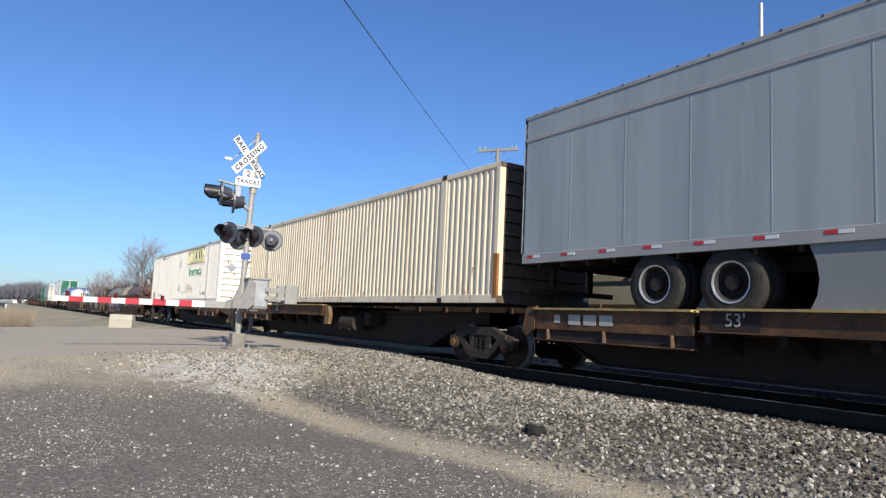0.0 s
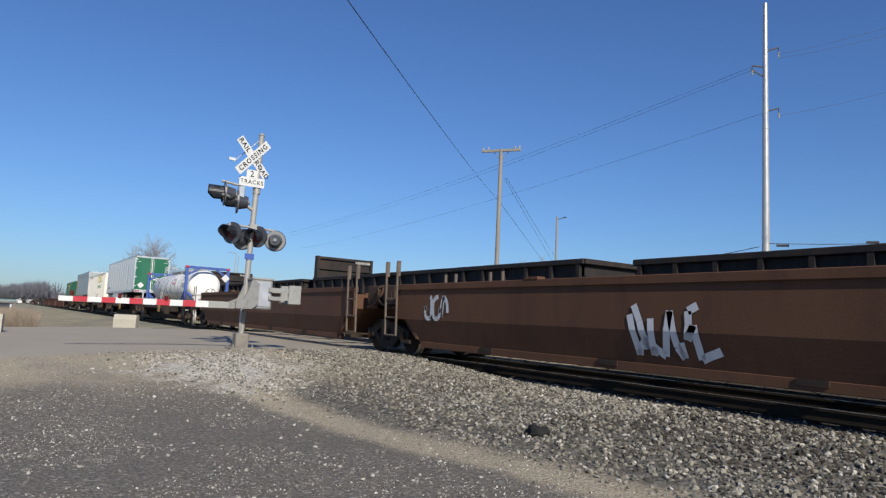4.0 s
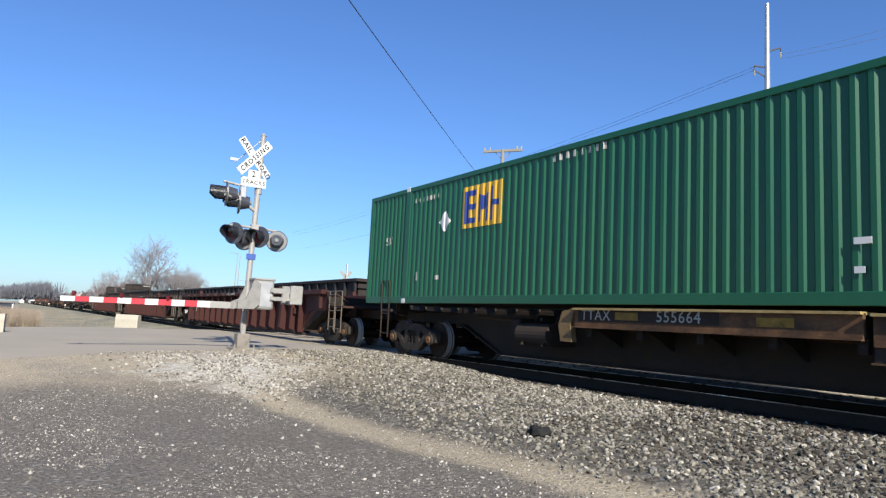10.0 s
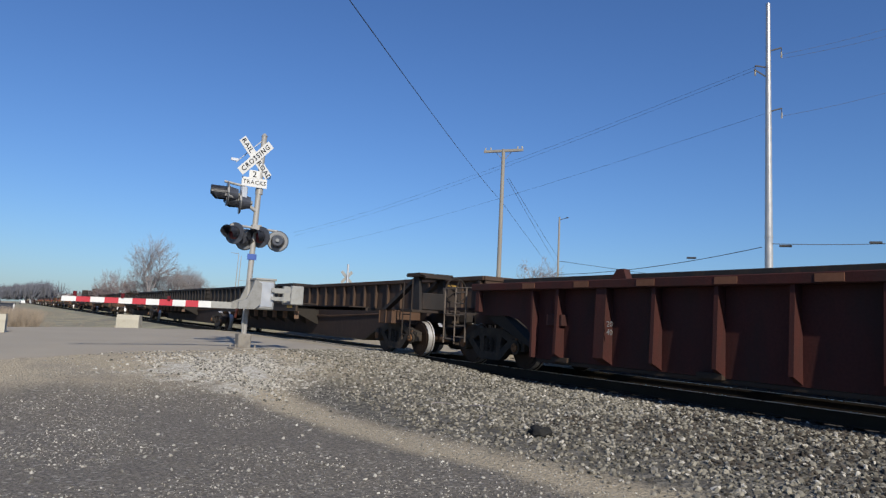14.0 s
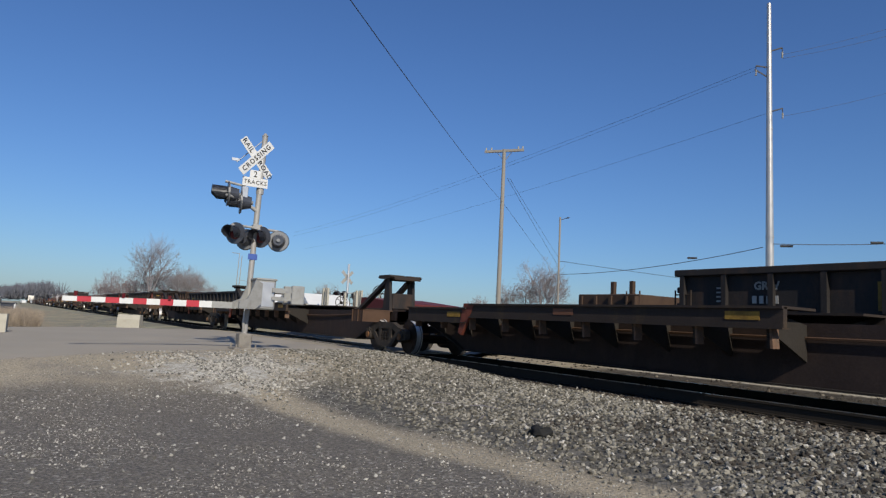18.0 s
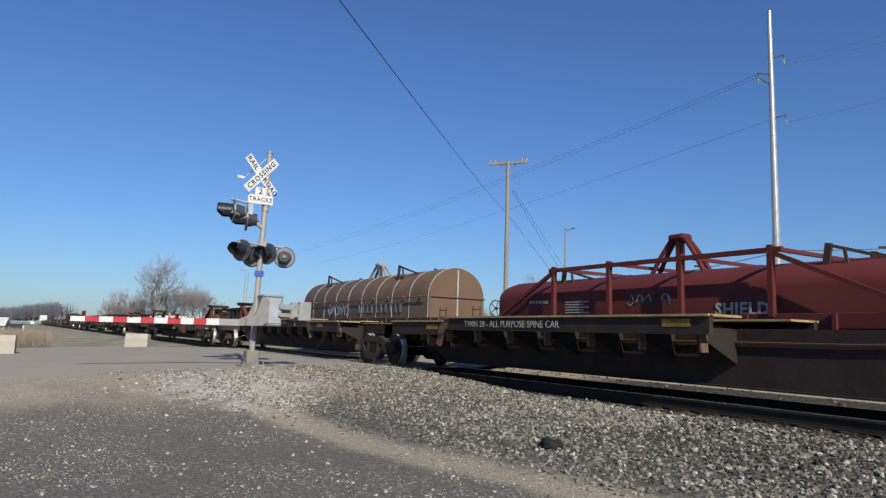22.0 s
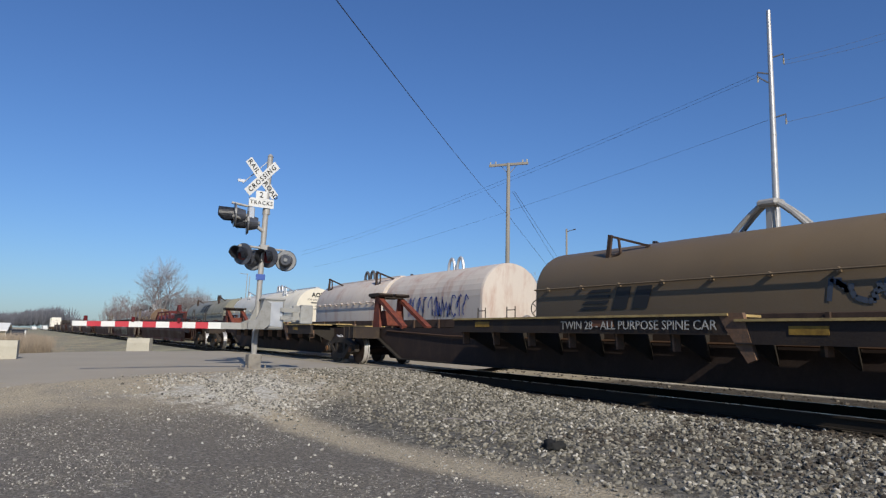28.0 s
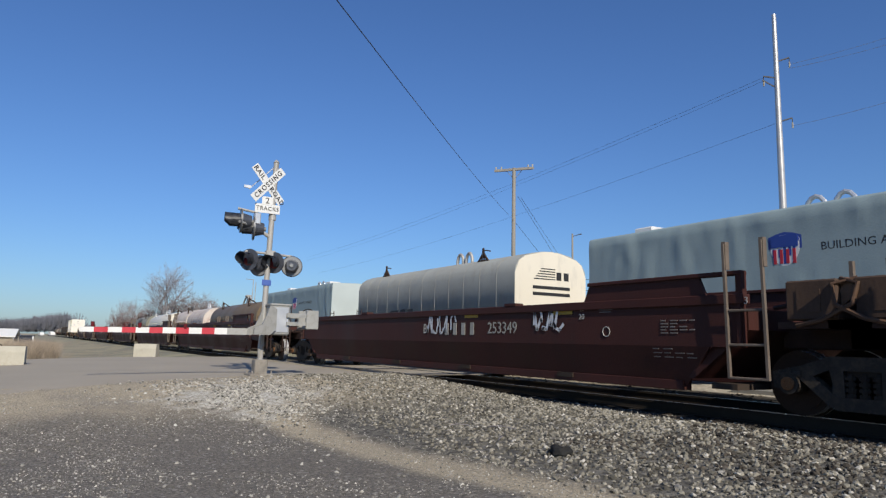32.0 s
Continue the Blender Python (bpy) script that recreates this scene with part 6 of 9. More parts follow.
            box(bm, min(e - d * 1.1, e - d * 1.5), max(e - d * 1.1, e - d * 1.5), -0.12, 0.12, 0.74, 1.0, 0.04)
            part("coupler", bm, M_TRUCK, c)
            if end == 0 and not ribs:
                brake_wheel(c, e - d * 0.55, -0.55, 1.6)
        elif not ribs:
            for s in (-1, 1):
                bm = bmesh.new()
                xl = x + d * 0.85 if d > 0 else x - 1.40
                for e_ in (0, 0.55):
                    bar(bm, (xl + e_, s * 1.57, 0.36), (xl + e_, s * 1.62, 2.15), 0.036, 0.045)
                    box(bm, xl + e_ - 0.03, xl + e_ + 0.03, s * 1.60 - 0.02, s * 1.60 + 0.06, 1.8, 2.18)
                for z_ in (0.37, 0.80, 1.25):
                    rod(bm, (xl, s * 1.58, z_), (xl + 0.55, s * 1.58, z_), 0.018, 6)
                part("ladder", bm, M_LADDER, c, "dark end ladder with tall grab posts")
            bm = bmesh.new()
            box(bm, min(x + d * 0.75, x + d * 0.1), max(x + d * 0.75, x + d * 0.1), -1.3, -0.55, 1.12, 1.62, 0.02)
            box(bm, min(x + d * 0.6, x + d * 0.3), max(x + d * 0.6, x + d * 0.3), -1.31, -1.28, 1.22, 1.5)
            part("end_box", bm, M_GONBR, c, "rusty grey-brown end box")
            bm = bmesh.new()
            bar(bm, (x + d * 0.05, -1.2, 1.55), (x - d * 0.45, -1.15, 1.12), 0.05, 0.22)
            part("slide_plate", bm, M_RUSTBR, c, "sloping rusty plate")
            bm = bmesh.new()
            path(bm, [(x + d * 0.6, -1.33, 1.05), (x + d * 0.25, -1.36, 1.12), (x - d * 0.1, -1.36, 1.3), (x - d * 0.15, -1.3, 1.55), (x + d * 0.1, -1.2, 1.62)], 0.03, 6)
            part("air_hose", bm, M_PIPE, c, "bent air hose")
    truck(c, lu, V1)
    if first:
        truck(c, 0.0, V1)
    return c


def tag_strokes(parent, x0, x1, z0, z1, y, seed, n, width, material, label):
    """Spray-painted loops and strokes that spell nothing."""
    r = random.Random(seed)
    bm = bmesh.new()
    for k in range(n):
        cx = x0 + (x1 - x0) * (k + 0.5) / n
        w = (x1 - x0) / n
        pts = [(cx + w * 0.45 * math.sin(a + r.uniform(-0.4, 0.4)), z0 + (z1 - z0) * (0.5 + 0.5 * math.cos(a * r.choice((1, 1, 2))))) for a in [0.6 * j + k for j in range(r.choice((7, 8, 10)))]]
        for (ax, az), (bx, bz) in zip(pts, pts[1:]):
            d = Vector((bx - ax, bz - az))
            if d.length < 0.02:
                continue
            nn = Vector((-d.y, d.x)).normalized() * width / 2
            v = [bm.verts.new((px, y - 0.002 * (k % 2), pz)) for px, pz in ((ax + nn.x, az + nn.y), (bx + nn.x, bz + nn.y), (bx - nn.x, bz - nn.y), (ax - nn.x, az - nn.y))]
            bm.faces.new(v)
    return part("spray_tag", bm, material, parent, label)


M_SPRAYRED = mat("dark_red_spray_paint", (0.15, 0.026, 0.022), 0.5, 0, 0.3, 3, bump=0)
M_SPRAYWHT = mat("white_spray_paint", (0.55, 0.56, 0.58), 0.5, 0, 0.15, 3, bump=0)
M_SPRAYBLU = mat("blue_violet_spray_paint", (0.19, 0.155, 0.235), 0.6, 0, 0.4, 1.2, bump=0)
M_SILVER = mat("faded_silver_spray", (0.115, 0.103, 0.083), 0.6, 0, 0.5, 2, bump=0)
M_SPRAYOLD = mat("faded_pale_spray", (0.30, 0.29, 0.26), 0.6, 0, 0.3, 3, bump=0)
M_SPRAYCYN = mat("cyan_spray_paint", (0.08, 0.21, 0.33), 0.5, 0, 0.4, 1.5, bump=0)


def hug(c):
    """Lay the painted marks of a well's side onto its lower, inward-leaning half."""
    c_all = [o for o in c.children_recursive if o.type == "MESH" and any(w in o.name for w in ("spray", "graffiti", "_bar", "number", "mark", "letter"))]
    for o in c_all:
        m = o.matrix_basis
        if o.parent is not c:
            m = o.parent.matrix_basis @ m
        back = m.inverted()
        if all((m @ v.co).z > FOLD for v in o.data.vertices):
            continue
        if o.data.users > 1:
            o.data = o.data.copy()
        bm = bmesh.new()
        bm.from_mesh(o.data)
        bm.transform(m)
        bmesh.ops.bisect_plane(bm, geom=bm.verts[:] + bm.edges[:] + bm.faces[:], plane_co=(0, 0, FOLD), plane_no=(0, 0, 1))
        for v in bm.verts:
            if v.co.z < FOLD:
                v.co.y += (FOLD - v.co.z) * 0.2545
        bm.transform(back)
        bm.to_mesh(o.data)
        bm.free()


def filled_tag(parent, x0, x1, z0, z1, y, seed, n, fill, edge, label):
    """Rounded filled spray letters that spell nothing, with paler edges and loops."""
    r = random.Random(seed)
    w = (x1 - x0) / n
    for mat_, grow, d in ((edge, 0.035, 0.0), (fill, 0.0, 0.004)):
        r = random.Random(seed)
        bm = bmesh.new()
        for k in range(n):
            cx, cz = x0 + w * (k + 0.5), (z0 + z1) / 2 + r.uniform(-0.06, 0.06)
            pts = []
            for j in range(14):
                a = 6.2832 * j / 14
                rr = r.uniform(0.72, 1.05)
                pts.append((cx + (w * 0.5 * rr + grow) * math.cos(a), cz + ((z1 - z0) * 0.5 * rr + grow) * math.copysign(abs(math.sin(a)) ** 0.7, math.sin(a))))
            prism(bm, pts, y - d - 0.0004 * k - 0.001, y)
        g = part("spray_fill", bm, mat_, parent, label)
    tag_strokes(parent, x0, x1, z0 + 0.05, z1, y - 0.01, seed + 1, n + 2, 0.04, edge, label)
    return g


def mural(parent, x0, x1, z0, z1, y):
    """A big angular piece: violet cloud, white-edged dark red blocks."""
    r = random.Random(21)
    bm = bmesh.new()
    n = 30
    pts = []
    for k in range(n):
        a = 6.2832 * k / n
        rx, rz = (x1 - x0) / 2 + 0.9, (z1 - z0) / 2
        pts.append((min((x0 + x1) / 2 + 0.5 + rx * math.copysign(abs(math.cos(a)) ** 0.5, math.cos(a)) * r.uniform(0.94, 1.04), x1 + 1.5), min(max((z0 + z1) / 2 + rz * math.copysign(abs(math.sin(a)) ** 0.5, math.sin(a)) * r.uniform(0.85, 1.0), z0), z1)))
    prism(bm, pts, y - 0.003, y)
    g = part("graffiti_ground", bm, M_SPRAYBLU, parent, "violet-blue spray cloud")
    bm = bmesh.new()
    prism(bm, [(x1 - 0.1, z1 - 0.22), (x1 + 0.45, z1 - 0.25), (x1 + 0.5, z1 - 0.62), (x1 + 1.2, z0 + 0.42), (x1 + 1.3, z0 + 0.1), (x1 + 0.95, z0 + 0.3), (x1 + 0.25, z1 - 0.72)], y - 0.005, y)
    part("graffiti_cloud", bm, M_SPRAYCYN, g, "cyan spray streak")
    # five interlocked angular letters, each a dark shadow, a white edge and a red body
    forms = (
        (3.62, 1.15, [(0.1, 1), (0.45, 1), (0.5, 0.62), (0.8, 1), (1.0, 0.9), (0.72, 0.5), (1.05, 0.0), (0.65, 0.02), (0.42, 0.38), (0.38, 0.05), (-0.15, 0.0), (0.0, 0.3), (0.08, 0.55)], None),
        (4.72, 0.95, [(0.2, 0.95), (0.5, 1.05), (0.85, 0.9), (1.0, 0.45), (1.1, 0.0), (0.7, -0.02), (0.45, 0.1), (0.15, 0.2), (0.0, 0.55)], [(0.42, 0.75), (0.6, 0.7), (0.66, 0.35), (0.5, 0.25), (0.36, 0.45)]),
        (5.52, 0.95, [(0.3, 0.98), (0.55, 0.88), (0.7, 1.0), (0.85, 0.55), (1.15, 0.0), (0.75, 0.05), (0.62, 0.3), (0.5, 0.28), (0.35, 0.0), (0.0, 0.05), (0.05, 0.4), (0.2, 0.6)], [(0.42, 0.64), (0.55, 0.58), (0.55, 0.42), (0.4, 0.42)]),
        (6.32, 1.0, [(0.1, 0.85), (0.3, 1.02), (0.9, 0.98), (0.8, 0.78), (0.45, 0.74), (0.4, 0.62), (0.85, 0.5), (1.0, 0.2), (0.85, -0.05), (0.55, 0.05), (0.1, -0.02), (0.2, 0.2), (0.55, 0.25), (0.55, 0.36), (0.15, 0.5)], None),
        (7.15, 1.2, [(-0.05, 0.95), (0.3, 1.05), (0.95, 1.1), (1.0, 0.75), (0.6, 0.78), (0.55, 0.45), (0.7, 0.3), (0.9, 0.45), (1.3, 0.2), (1.15, -0.1), (0.6, -0.12), (0.15, -0.05), (0.3, 0.35), (0.22, 0.72), (0.0, 0.7)], None))
    for k, (fx, fw, outline, hole) in enumerate(forms):
        cu = sum(u for u, v in outline) / len(outline)
        cv = sum(v for u, v in outline) / len(outline)
        for mat_, grow, dx, d, nm in ((M_BLK, 1.24, 0.05, 0.006, "graffiti_shadow"), (M_SPRAYWHT, 1.19, 0.0, 0.009, "graffiti_edge"), (M_BLK, 1.03, 0.0, 0.011, "graffiti_line"), (M_SPRAYRED, 0.97, 0.0, 0.014, "graffiti_letter")):
            bm = bmesh.new()
            pts = [(fx + fw * (cu + (u - cu) * grow) + dx, min(max(0.36 + 1.0 * (cv + (v - cv) * grow), z0 + 0.01), z1 - 0.05)) for u, v in outline]
            prism(bm, pts, y - d - 0.0006 * k, y)
            part(nm, bm, mat_, g)
        if hole:
            bm = bmesh.new()
            prism(bm, [(fx + fw * u, 0.36 + v) for u, v in hole], y - 0.019 - 0.0006 * k, y)
            part("graffiti_edge", bm, M_SPRAYWHT, g)
    bm = bmesh.new()
    prism(bm, [(6.55, 1.26), (7.05, 1.26), (7.05, 1.15), (6.55, 1.15)], y - 0.022, y)
    part("graffiti_bar", bm, M_YELLOW, g, "yellow plate over the paint")
    return g


WY = -1.505


def brown_end(c):
    """The coupler end of the rust-brown well: raised chord, long end wall, framed panel, air tank."""
    for s in (-1, 1):
        bm = bmesh.new()
        prism(bm, [(15.88, 1.6), (16.05, 1.69), (18.8, 1.69), (18.95, 1.6)], s * 1.54, s * 1.34)
        part("raised_chord", bm, M_WELLBR, c)
        bm = bmesh.new()
        prism(bm, [(18.14, 1.52), (18.14, FOLD), (18.5, 0.68), (19.5, 0.62), (20.05, 0.72), (20.05, 1.52)], s * 1.495, s * 1.455)
        part("end_wall", bm, M_WELLBR, c)
        bm = bmesh.new()
        v = [bm.verts.new((x, s * (1.50 - (FOLD - z) * 0.2545 - d), z)) for d in (0.002, 0.04) for x, z in ((17.06, 0.23), (18.42, 0.27), (18.8, 0.62), (18.5, FOLD), (17.4, FOLD))]
        bm.faces.new(v[:5])
        bm.faces.new(v[:4:-1])
        for i in range(5):
            bm.faces.new((v[i], v[5 + i], v[5 + (i + 1) % 5], v[(i + 1) % 5]))
        bmesh.ops.recalc_face_normals(bm, faces=bm.faces[:])
        part("lower_gusset", bm, M_WELLBR, c)
        bm = bmesh.new()
        for x0, x1, z0, z1 in ((19.24, 20.06, 1.43, 1.5), (19.24, 20.06, 0.80, 0.86), (19.24, 19.31, 0.86, 1.43), (19.94, 20.06, 0.86, 1.43)):
            box(bm, x0, x1, s * 1.58, s * 1.49, z0, z1, 0.015)
        part("panel_frame", bm, M_WELLBR, c, "raised frame of the end panel")
    plate(c, 19.41, 0.95, 0.45, 0.27, -1.497, M_SPRAYOLD, "notice_frame", "pale notice frame")
    plate(c, 19.43, 0.97, 0.24, 0.23, -1.503, M_GONBR, "notice_panel", "dark notice panel")
    plate(c, 19.69, 0.97, 0.15, 0.23, -1.503, M_WELLBR, "notice_panel", "brown notice panel")
    plate(c, 19.43, 1.08, 0.41, 0.015, -1.509, M_SPRAYOLD, "notice_rule", "pale rule")
    bm = bmesh.new()
    rod(bm, (17.98, -1.58, 0.95), (18.42, -1.58, 0.95), 0.014, 6)
    part("grab_iron", bm, M_LADDER, c, "worn grab iron")
    for x in (17.95, 18.2, 18.42):
        plate(c, x - 0.035, 0.92, 0.07, 0.07, -1.545, M_SPRAYOLD, "grab_bracket", "pale bracket")
    bm = bmesh.new()
    rod(bm, (19.52, -1.12, 1.77), (20.12, -1.12, 1.77), 0.205, 24)
    rod(bm, (20.12, -1.12, 1.77), (20.24, -1.12, 1.77), 0.205, 24, 0.12)
    rod(bm, (19.42, -1.12, 1.77), (19.52, -1.12, 1.77), 0.12, 24, 0.205)
    tank = part("air_tank", bm, M_TANKRED, c, "dull red-brown air tank")
    for x in (19.66, 20.0):
        bm = bmesh.new()
        rod(bm, (x - 0.02, -1.12, 1.77), (x + 0.02, -1.12, 1.77), 0.213, 24)
        box(bm, x - 0.03, x + 0.03, -1.3, -0.94, 1.48, 1.6)
        part("tank_strap", bm, M_WELLBR, tank)
    bm = bmesh.new()
    path(bm, [(20.22, -1.12, 1.80), (20.5, -1.14, 1.78), (20.62, -1.14, 1.7)], 0.022, 6)
    part("tank_pipe", bm, M_GONBR, tank)
    bm = bmesh.new()
    prism(bm, [(18.8, 1.52), (18.8, 1.58), (20.2, 1.52), (20.2, 1.46)], -1.5, 1.5)
    part("end_deck", bm, M_WELLBR, c, "sloping end deck")


M_TANKRED = mat("dull_red_brown_tank", (0.10, 0.05, 0.038), 0.65, 0, 0.25, 2, dirt=(0.06, 0.035, 0.028), amount=0.4)
brown = [-50.95, -70.3, -89.7, -109.4]
for k in range(3):
    c = well_unit("rust-brown double-stack well car, empty, with spray paint", M_WELLBR, brown[k] - brown[k + 1], k == 2, k == 0, top=1.6)
    if k == 0:
        mural(c, 3.3, 8.4, 0.28, 1.66, WY - 0.004)
        lettering("spray_letters", "ULK", 0.42, M_SPRAYWHT, c, facing(9.35, WY - 0.016, 1.2), fat=0.03)
        lettering("spray_letters", "22", 0.26, M_SPRAYWHT, c, facing(2.75, WY - 0.016, 1.25), fat=0.01)
        tag_strokes(c, 9.7, 10.4, 0.32, 0.66, WY - 0.008, 8, 4, 0.04, M_SPRAYWHT, "thin white spray tag")
        plate(c, 11.65, 0.78, 3.27, 0.29, WY + 0.004, M_BLACK, "mark_ground", "black painted panel")
        lettering("car_number", "DTTX 765930", 0.36, M_WLET, c, facing(13.28, WY - 0.010, 0.925), wide=1.1, fat=0.006)
        lettering("unit_mark", "B", 0.26, M_BLACK, c, facing(11.1, WY - 0.004, 0.95))
        plate(c, 16.8, 0.58, 0.24, 0.08, WY + 0.002, M_FADED, "faded_mark", "faded pale patch")
        plate(c, 16.15, 1.13, 0.55, 0.05, WY + 0.002, M_HITCH, "faded_mark", "faded orange stripe")
        brown_end(c)
    if k == 1:
        tag_strokes(c, 12.64, 15.45, 0.3, 1.2, WY - 0.02, 12, 5, 0.16, M_SPRAYWHT, "silver spray tag")
        tag_strokes(c, 8.35, 10.2, 0.4, 1.15, WY - 0.01, 3, 3, 0.12, M_SPRAYWHT, "silver spray tag")
        tag_strokes(c, 2.6, 3.6, 0.8, 1.3, WY - 0.01, 6, 3, 0.1, M_SPRAYWHT, "silver spray tag")
        lettering("unit_mark", "125 T", 0.26, M_WLET, c, facing(18.3, WY - 0.004, 1.3))
    if k == 2:
        lettering("length_mark", "53", 0.5, M_BLK, c, facing(2.62, WY - 0.004, 0.60))
        tag_strokes(c, 1.4, 2.2, 0.92, 1.15, WY - 0.01, 14, 6, 0.035, M_SPRAYWHT, "white spray tag")
    hug(c)
    run(c, brown[k + 1])
for r, l_ in ((-204.3, -223.9), (-227.3, -247.1), (-250.4, -270.3)):
    c = well_unit("dull red ribbed well car, empty and weathered", M_WELLRED, r - l_, True, True, over=0.05, ribs=True, top=1.56)
    lettering("length_mark", "20\n40", 0.13, M_SPRAYOLD, c, facing(3.78, -1.548, 0.78))
    lettering("car_number", "CP 523150 C", 0.11, M_WLET, c, facing((r - l_) / 2 + 0.25, -1.546, 1.49))
    bars("data_bars", c, M_WLET, [((r - l_) / 2 - 0.75, 1.45 + 0.03 * k, 0.5 - 0.06 * k, 0.012) for k in range(3)], -1.543)
    for k in range(13):
        if k != 6:
            plate(c, 1.6 + 1.35 * k, 1.44, 0.34, 0.1, -1.541, M_FADED, "faded_patch", "faded orange paint patch")
    plate(c, r - l_ - 2.02, 0.26, 0.12, 1.14, -1.346, M_FADED, "faded_stripe", "faded orange upright stripe")
    run(c, l_)
M_PLATEYEL = mat("yellow_plate_paint", (0.36, 0.23, 0.035), 0.5, 0, 0.2, 4, bump=0)
mar = [-557.9, -577.3, -596.3, -615.5]
mar += [-619.5, -638.8, -658.1, -677.4, -681.3, -700.6, -719.9, -739.2]
for k in range(11):
    if k in (3, 7):
        continue
    lu = mar[k] - mar[k + 1]
    c = well_unit("maroon double-stack well car, empty, with faded spray paint", M_WELLMAR, lu, k in (2, 6, 10), k in (0, 4, 8), top=1.48)
    bars("company_bars", c, M_SPRAYOLD if k != 1 else M_FAINT, [((10.5 if k != 1 else 7.5) + (0.34 if k != 1 else 0.26) * j, 0.92 if k != 1 else 0.82, 0.14, 0.26) for j in range(4 if k != 1 else 3)], WY - 0.002)
    if k != 1:
        lettering("car_number", "253349", 0.33, M_SPRAYOLD, c, facing(12.65, WY - 0.004, 1.05))
    lettering("unit_letter", "ACB"[k % 3], 0.32, M_WLET, c, facing(9.6 if k != 1 else 5.98, WY - (0.004 if k != 1 else 0.02), 1.05 if k != 1 else 0.95))
    plate(c, 11.3, 1.28, 0.5, 0.1, WY, M_PLATEYEL)
    plate(c, 14.2, 1.28, 0.5, 0.1, WY, M_PLATEYEL)
    bars("data_bars", c, M_FAINT, [(16.62 + 0.17 * i, 1.13 - 0.045 * j, 0.13 if (i + j) % 3 else 0.09, 0.018) for j in range(5) for i in range(4 - (j * 2) % 3)] + [(16.45 + 0.2 * i, 0.72 - 0.06 * j, 0.16 if (i + j) % 2 else 0.11, 0.016) for j in range(3) for i in range(4 if j else 2)] + [(13.6, 1.36, 0.3, 0.02), (15.35, 1.33, 0.3, 0.015), (15.35, 1.29, 0.25, 0.015)], WY - 0.002)
    if k == 1:
        filled_tag(c, 8.4, 12.4, 0.28, 1.40, WY - 0.008, 31, 7, M_SILVER, M_SPRAYOLD, "faded silver spray letters with pale edges")
        filled_tag(c, 3.05, 7.0, 0.55, 1.40, WY - 0.008, 38, 7, M_SILVER, M_FAINT, "faded silver spray letters")
        filled_tag(c, 9.3, 12.3, 0.92, 1.38, WY - 0.016, 47, 6, M_SILVER, M_SPRAYWHT, "white-edged spray letters")
        tag_strokes(c, 13.1, 14.5, 1.02, 1.36, WY - 0.012, 39, 7, 0.035, M_SPRAYWHT, "white looped spray tag")
    if k == 0:
        tag_strokes(c, 15.3, 17.0, 0.92, 1.28, WY - 0.01, 33, 9, 0.022, M_SPRAYOLD, "white looped spray tag")
    if k == 2:
        tag_strokes(c, 9.7, 11.0, 0.95, 1.4, WY - 0.012, 35, 5, 0.05, M_SPRAYWHT, "white spray tag")
        tag_strokes(c, 13.6, 14.5, 1.0, 1.4, WY - 0.012, 36, 3, 0.06, M_SPRAYWHT, "white spray tag")
    for s in (-1, 1):
        bm = bmesh.new()
        prism(bm, [(14.95, 1.40), (15.12, 1.76), (lu - 1.9, 1.74), (lu - 1.75, 1.40)], s * 1.505, s * 1.455)
        part("raised_wall", bm, M_WELLMAR, c)
        bm = bmesh.new()
        box(bm, 15.1, lu - 1.21, s * 1.40, s * 1.545, 1.73, 1.79, 0.01)
        box(bm, lu - 1.30, lu - 1.21, s * 1.42, s * 1.53, 1.45, 1.74)
        part("raised_chord", bm, M_WELLMAR, c)
    for j, word in enumerate(("40\n20", "45", "48", "53")):
        lettering("length_mark", word, 0.14, M_WLET, c, facing((15.05, 16.25, 16.85, 18.0)[j] - (0.12 if j == 0 else 0), WY - 0.006, 1.38 if j else 1.30))
    if k in (0, 4, 8):
        # the coupler end: its wall runs on past the truck to a framed panel
        for s in (-1, 1):
            bm = bmesh.new()
            prism(bm, [(lu - 1.22, 1.40), (lu - 1.22, FOLD), (lu - 0.85, 0.68), (lu, 0.64), (lu + 0.3, 0.72), (lu + 0.3, 1.40)], s * 1.495, s * 1.455)
            part("end_wall", bm, M_WELLMAR, c)
            bm = bmesh.new()
            v = [bm.verts.new((x, s * (1.50 - (FOLD - z) * 0.2545 - d), z)) for d in (0.002, 0.04) for x, z in ((lu - 2.28, 0.23), (lu - 1.5, 0.27), (lu - 1.1, 0.62), (lu - 1.2, FOLD), (lu - 1.8, FOLD))]
            bm.faces.new(v[:5])
            bm.faces.new(v[:4:-1])
            for i in range(5):
                bm.faces.new((v[i], v[5 + i], v[5 + (i + 1) % 5], v[(i + 1) % 5]))
            bmesh.ops.recalc_face_normals(bm, faces=bm.faces[:])
            part("lower_gusset", bm, M_WELLMAR, c)
            bm = bmesh.new()
            for x0, x1, z0, z1 in ((-0.75, 0.32, 1.38, 1.45), (-0.75, 0.32, 0.80, 0.86), (-0.75, -0.68, 0.86, 1.38), (0.22, 0.32, 0.86, 1.38)):
                box(bm, lu + x0, lu + x1, s * 1.56, s * 1.49, z0, z1, 0.012)
            part("panel_frame", bm, M_WELLMAR, c, "raised frame of the end panel")
        lettering("unit_letter", "A", 0.22, M_WLET, c, facing(lu - 0.25, -1.50, 1.1))
        plate(c, lu - 1.4, 0.85, 0.15, 0.2, WY, M_PLATEYEL)
    bm = bmesh.new()
    path(bm, [(15.5 + 0.08 * math.cos(6.2832 * j / 12), WY - 0.004, 0.98 + 0.08 * math.sin(6.2832 * j / 12)) for j in range(13)], 0.008, 4)
    part("ring_mark", bm, M_WLET, c, "small white ring mark")
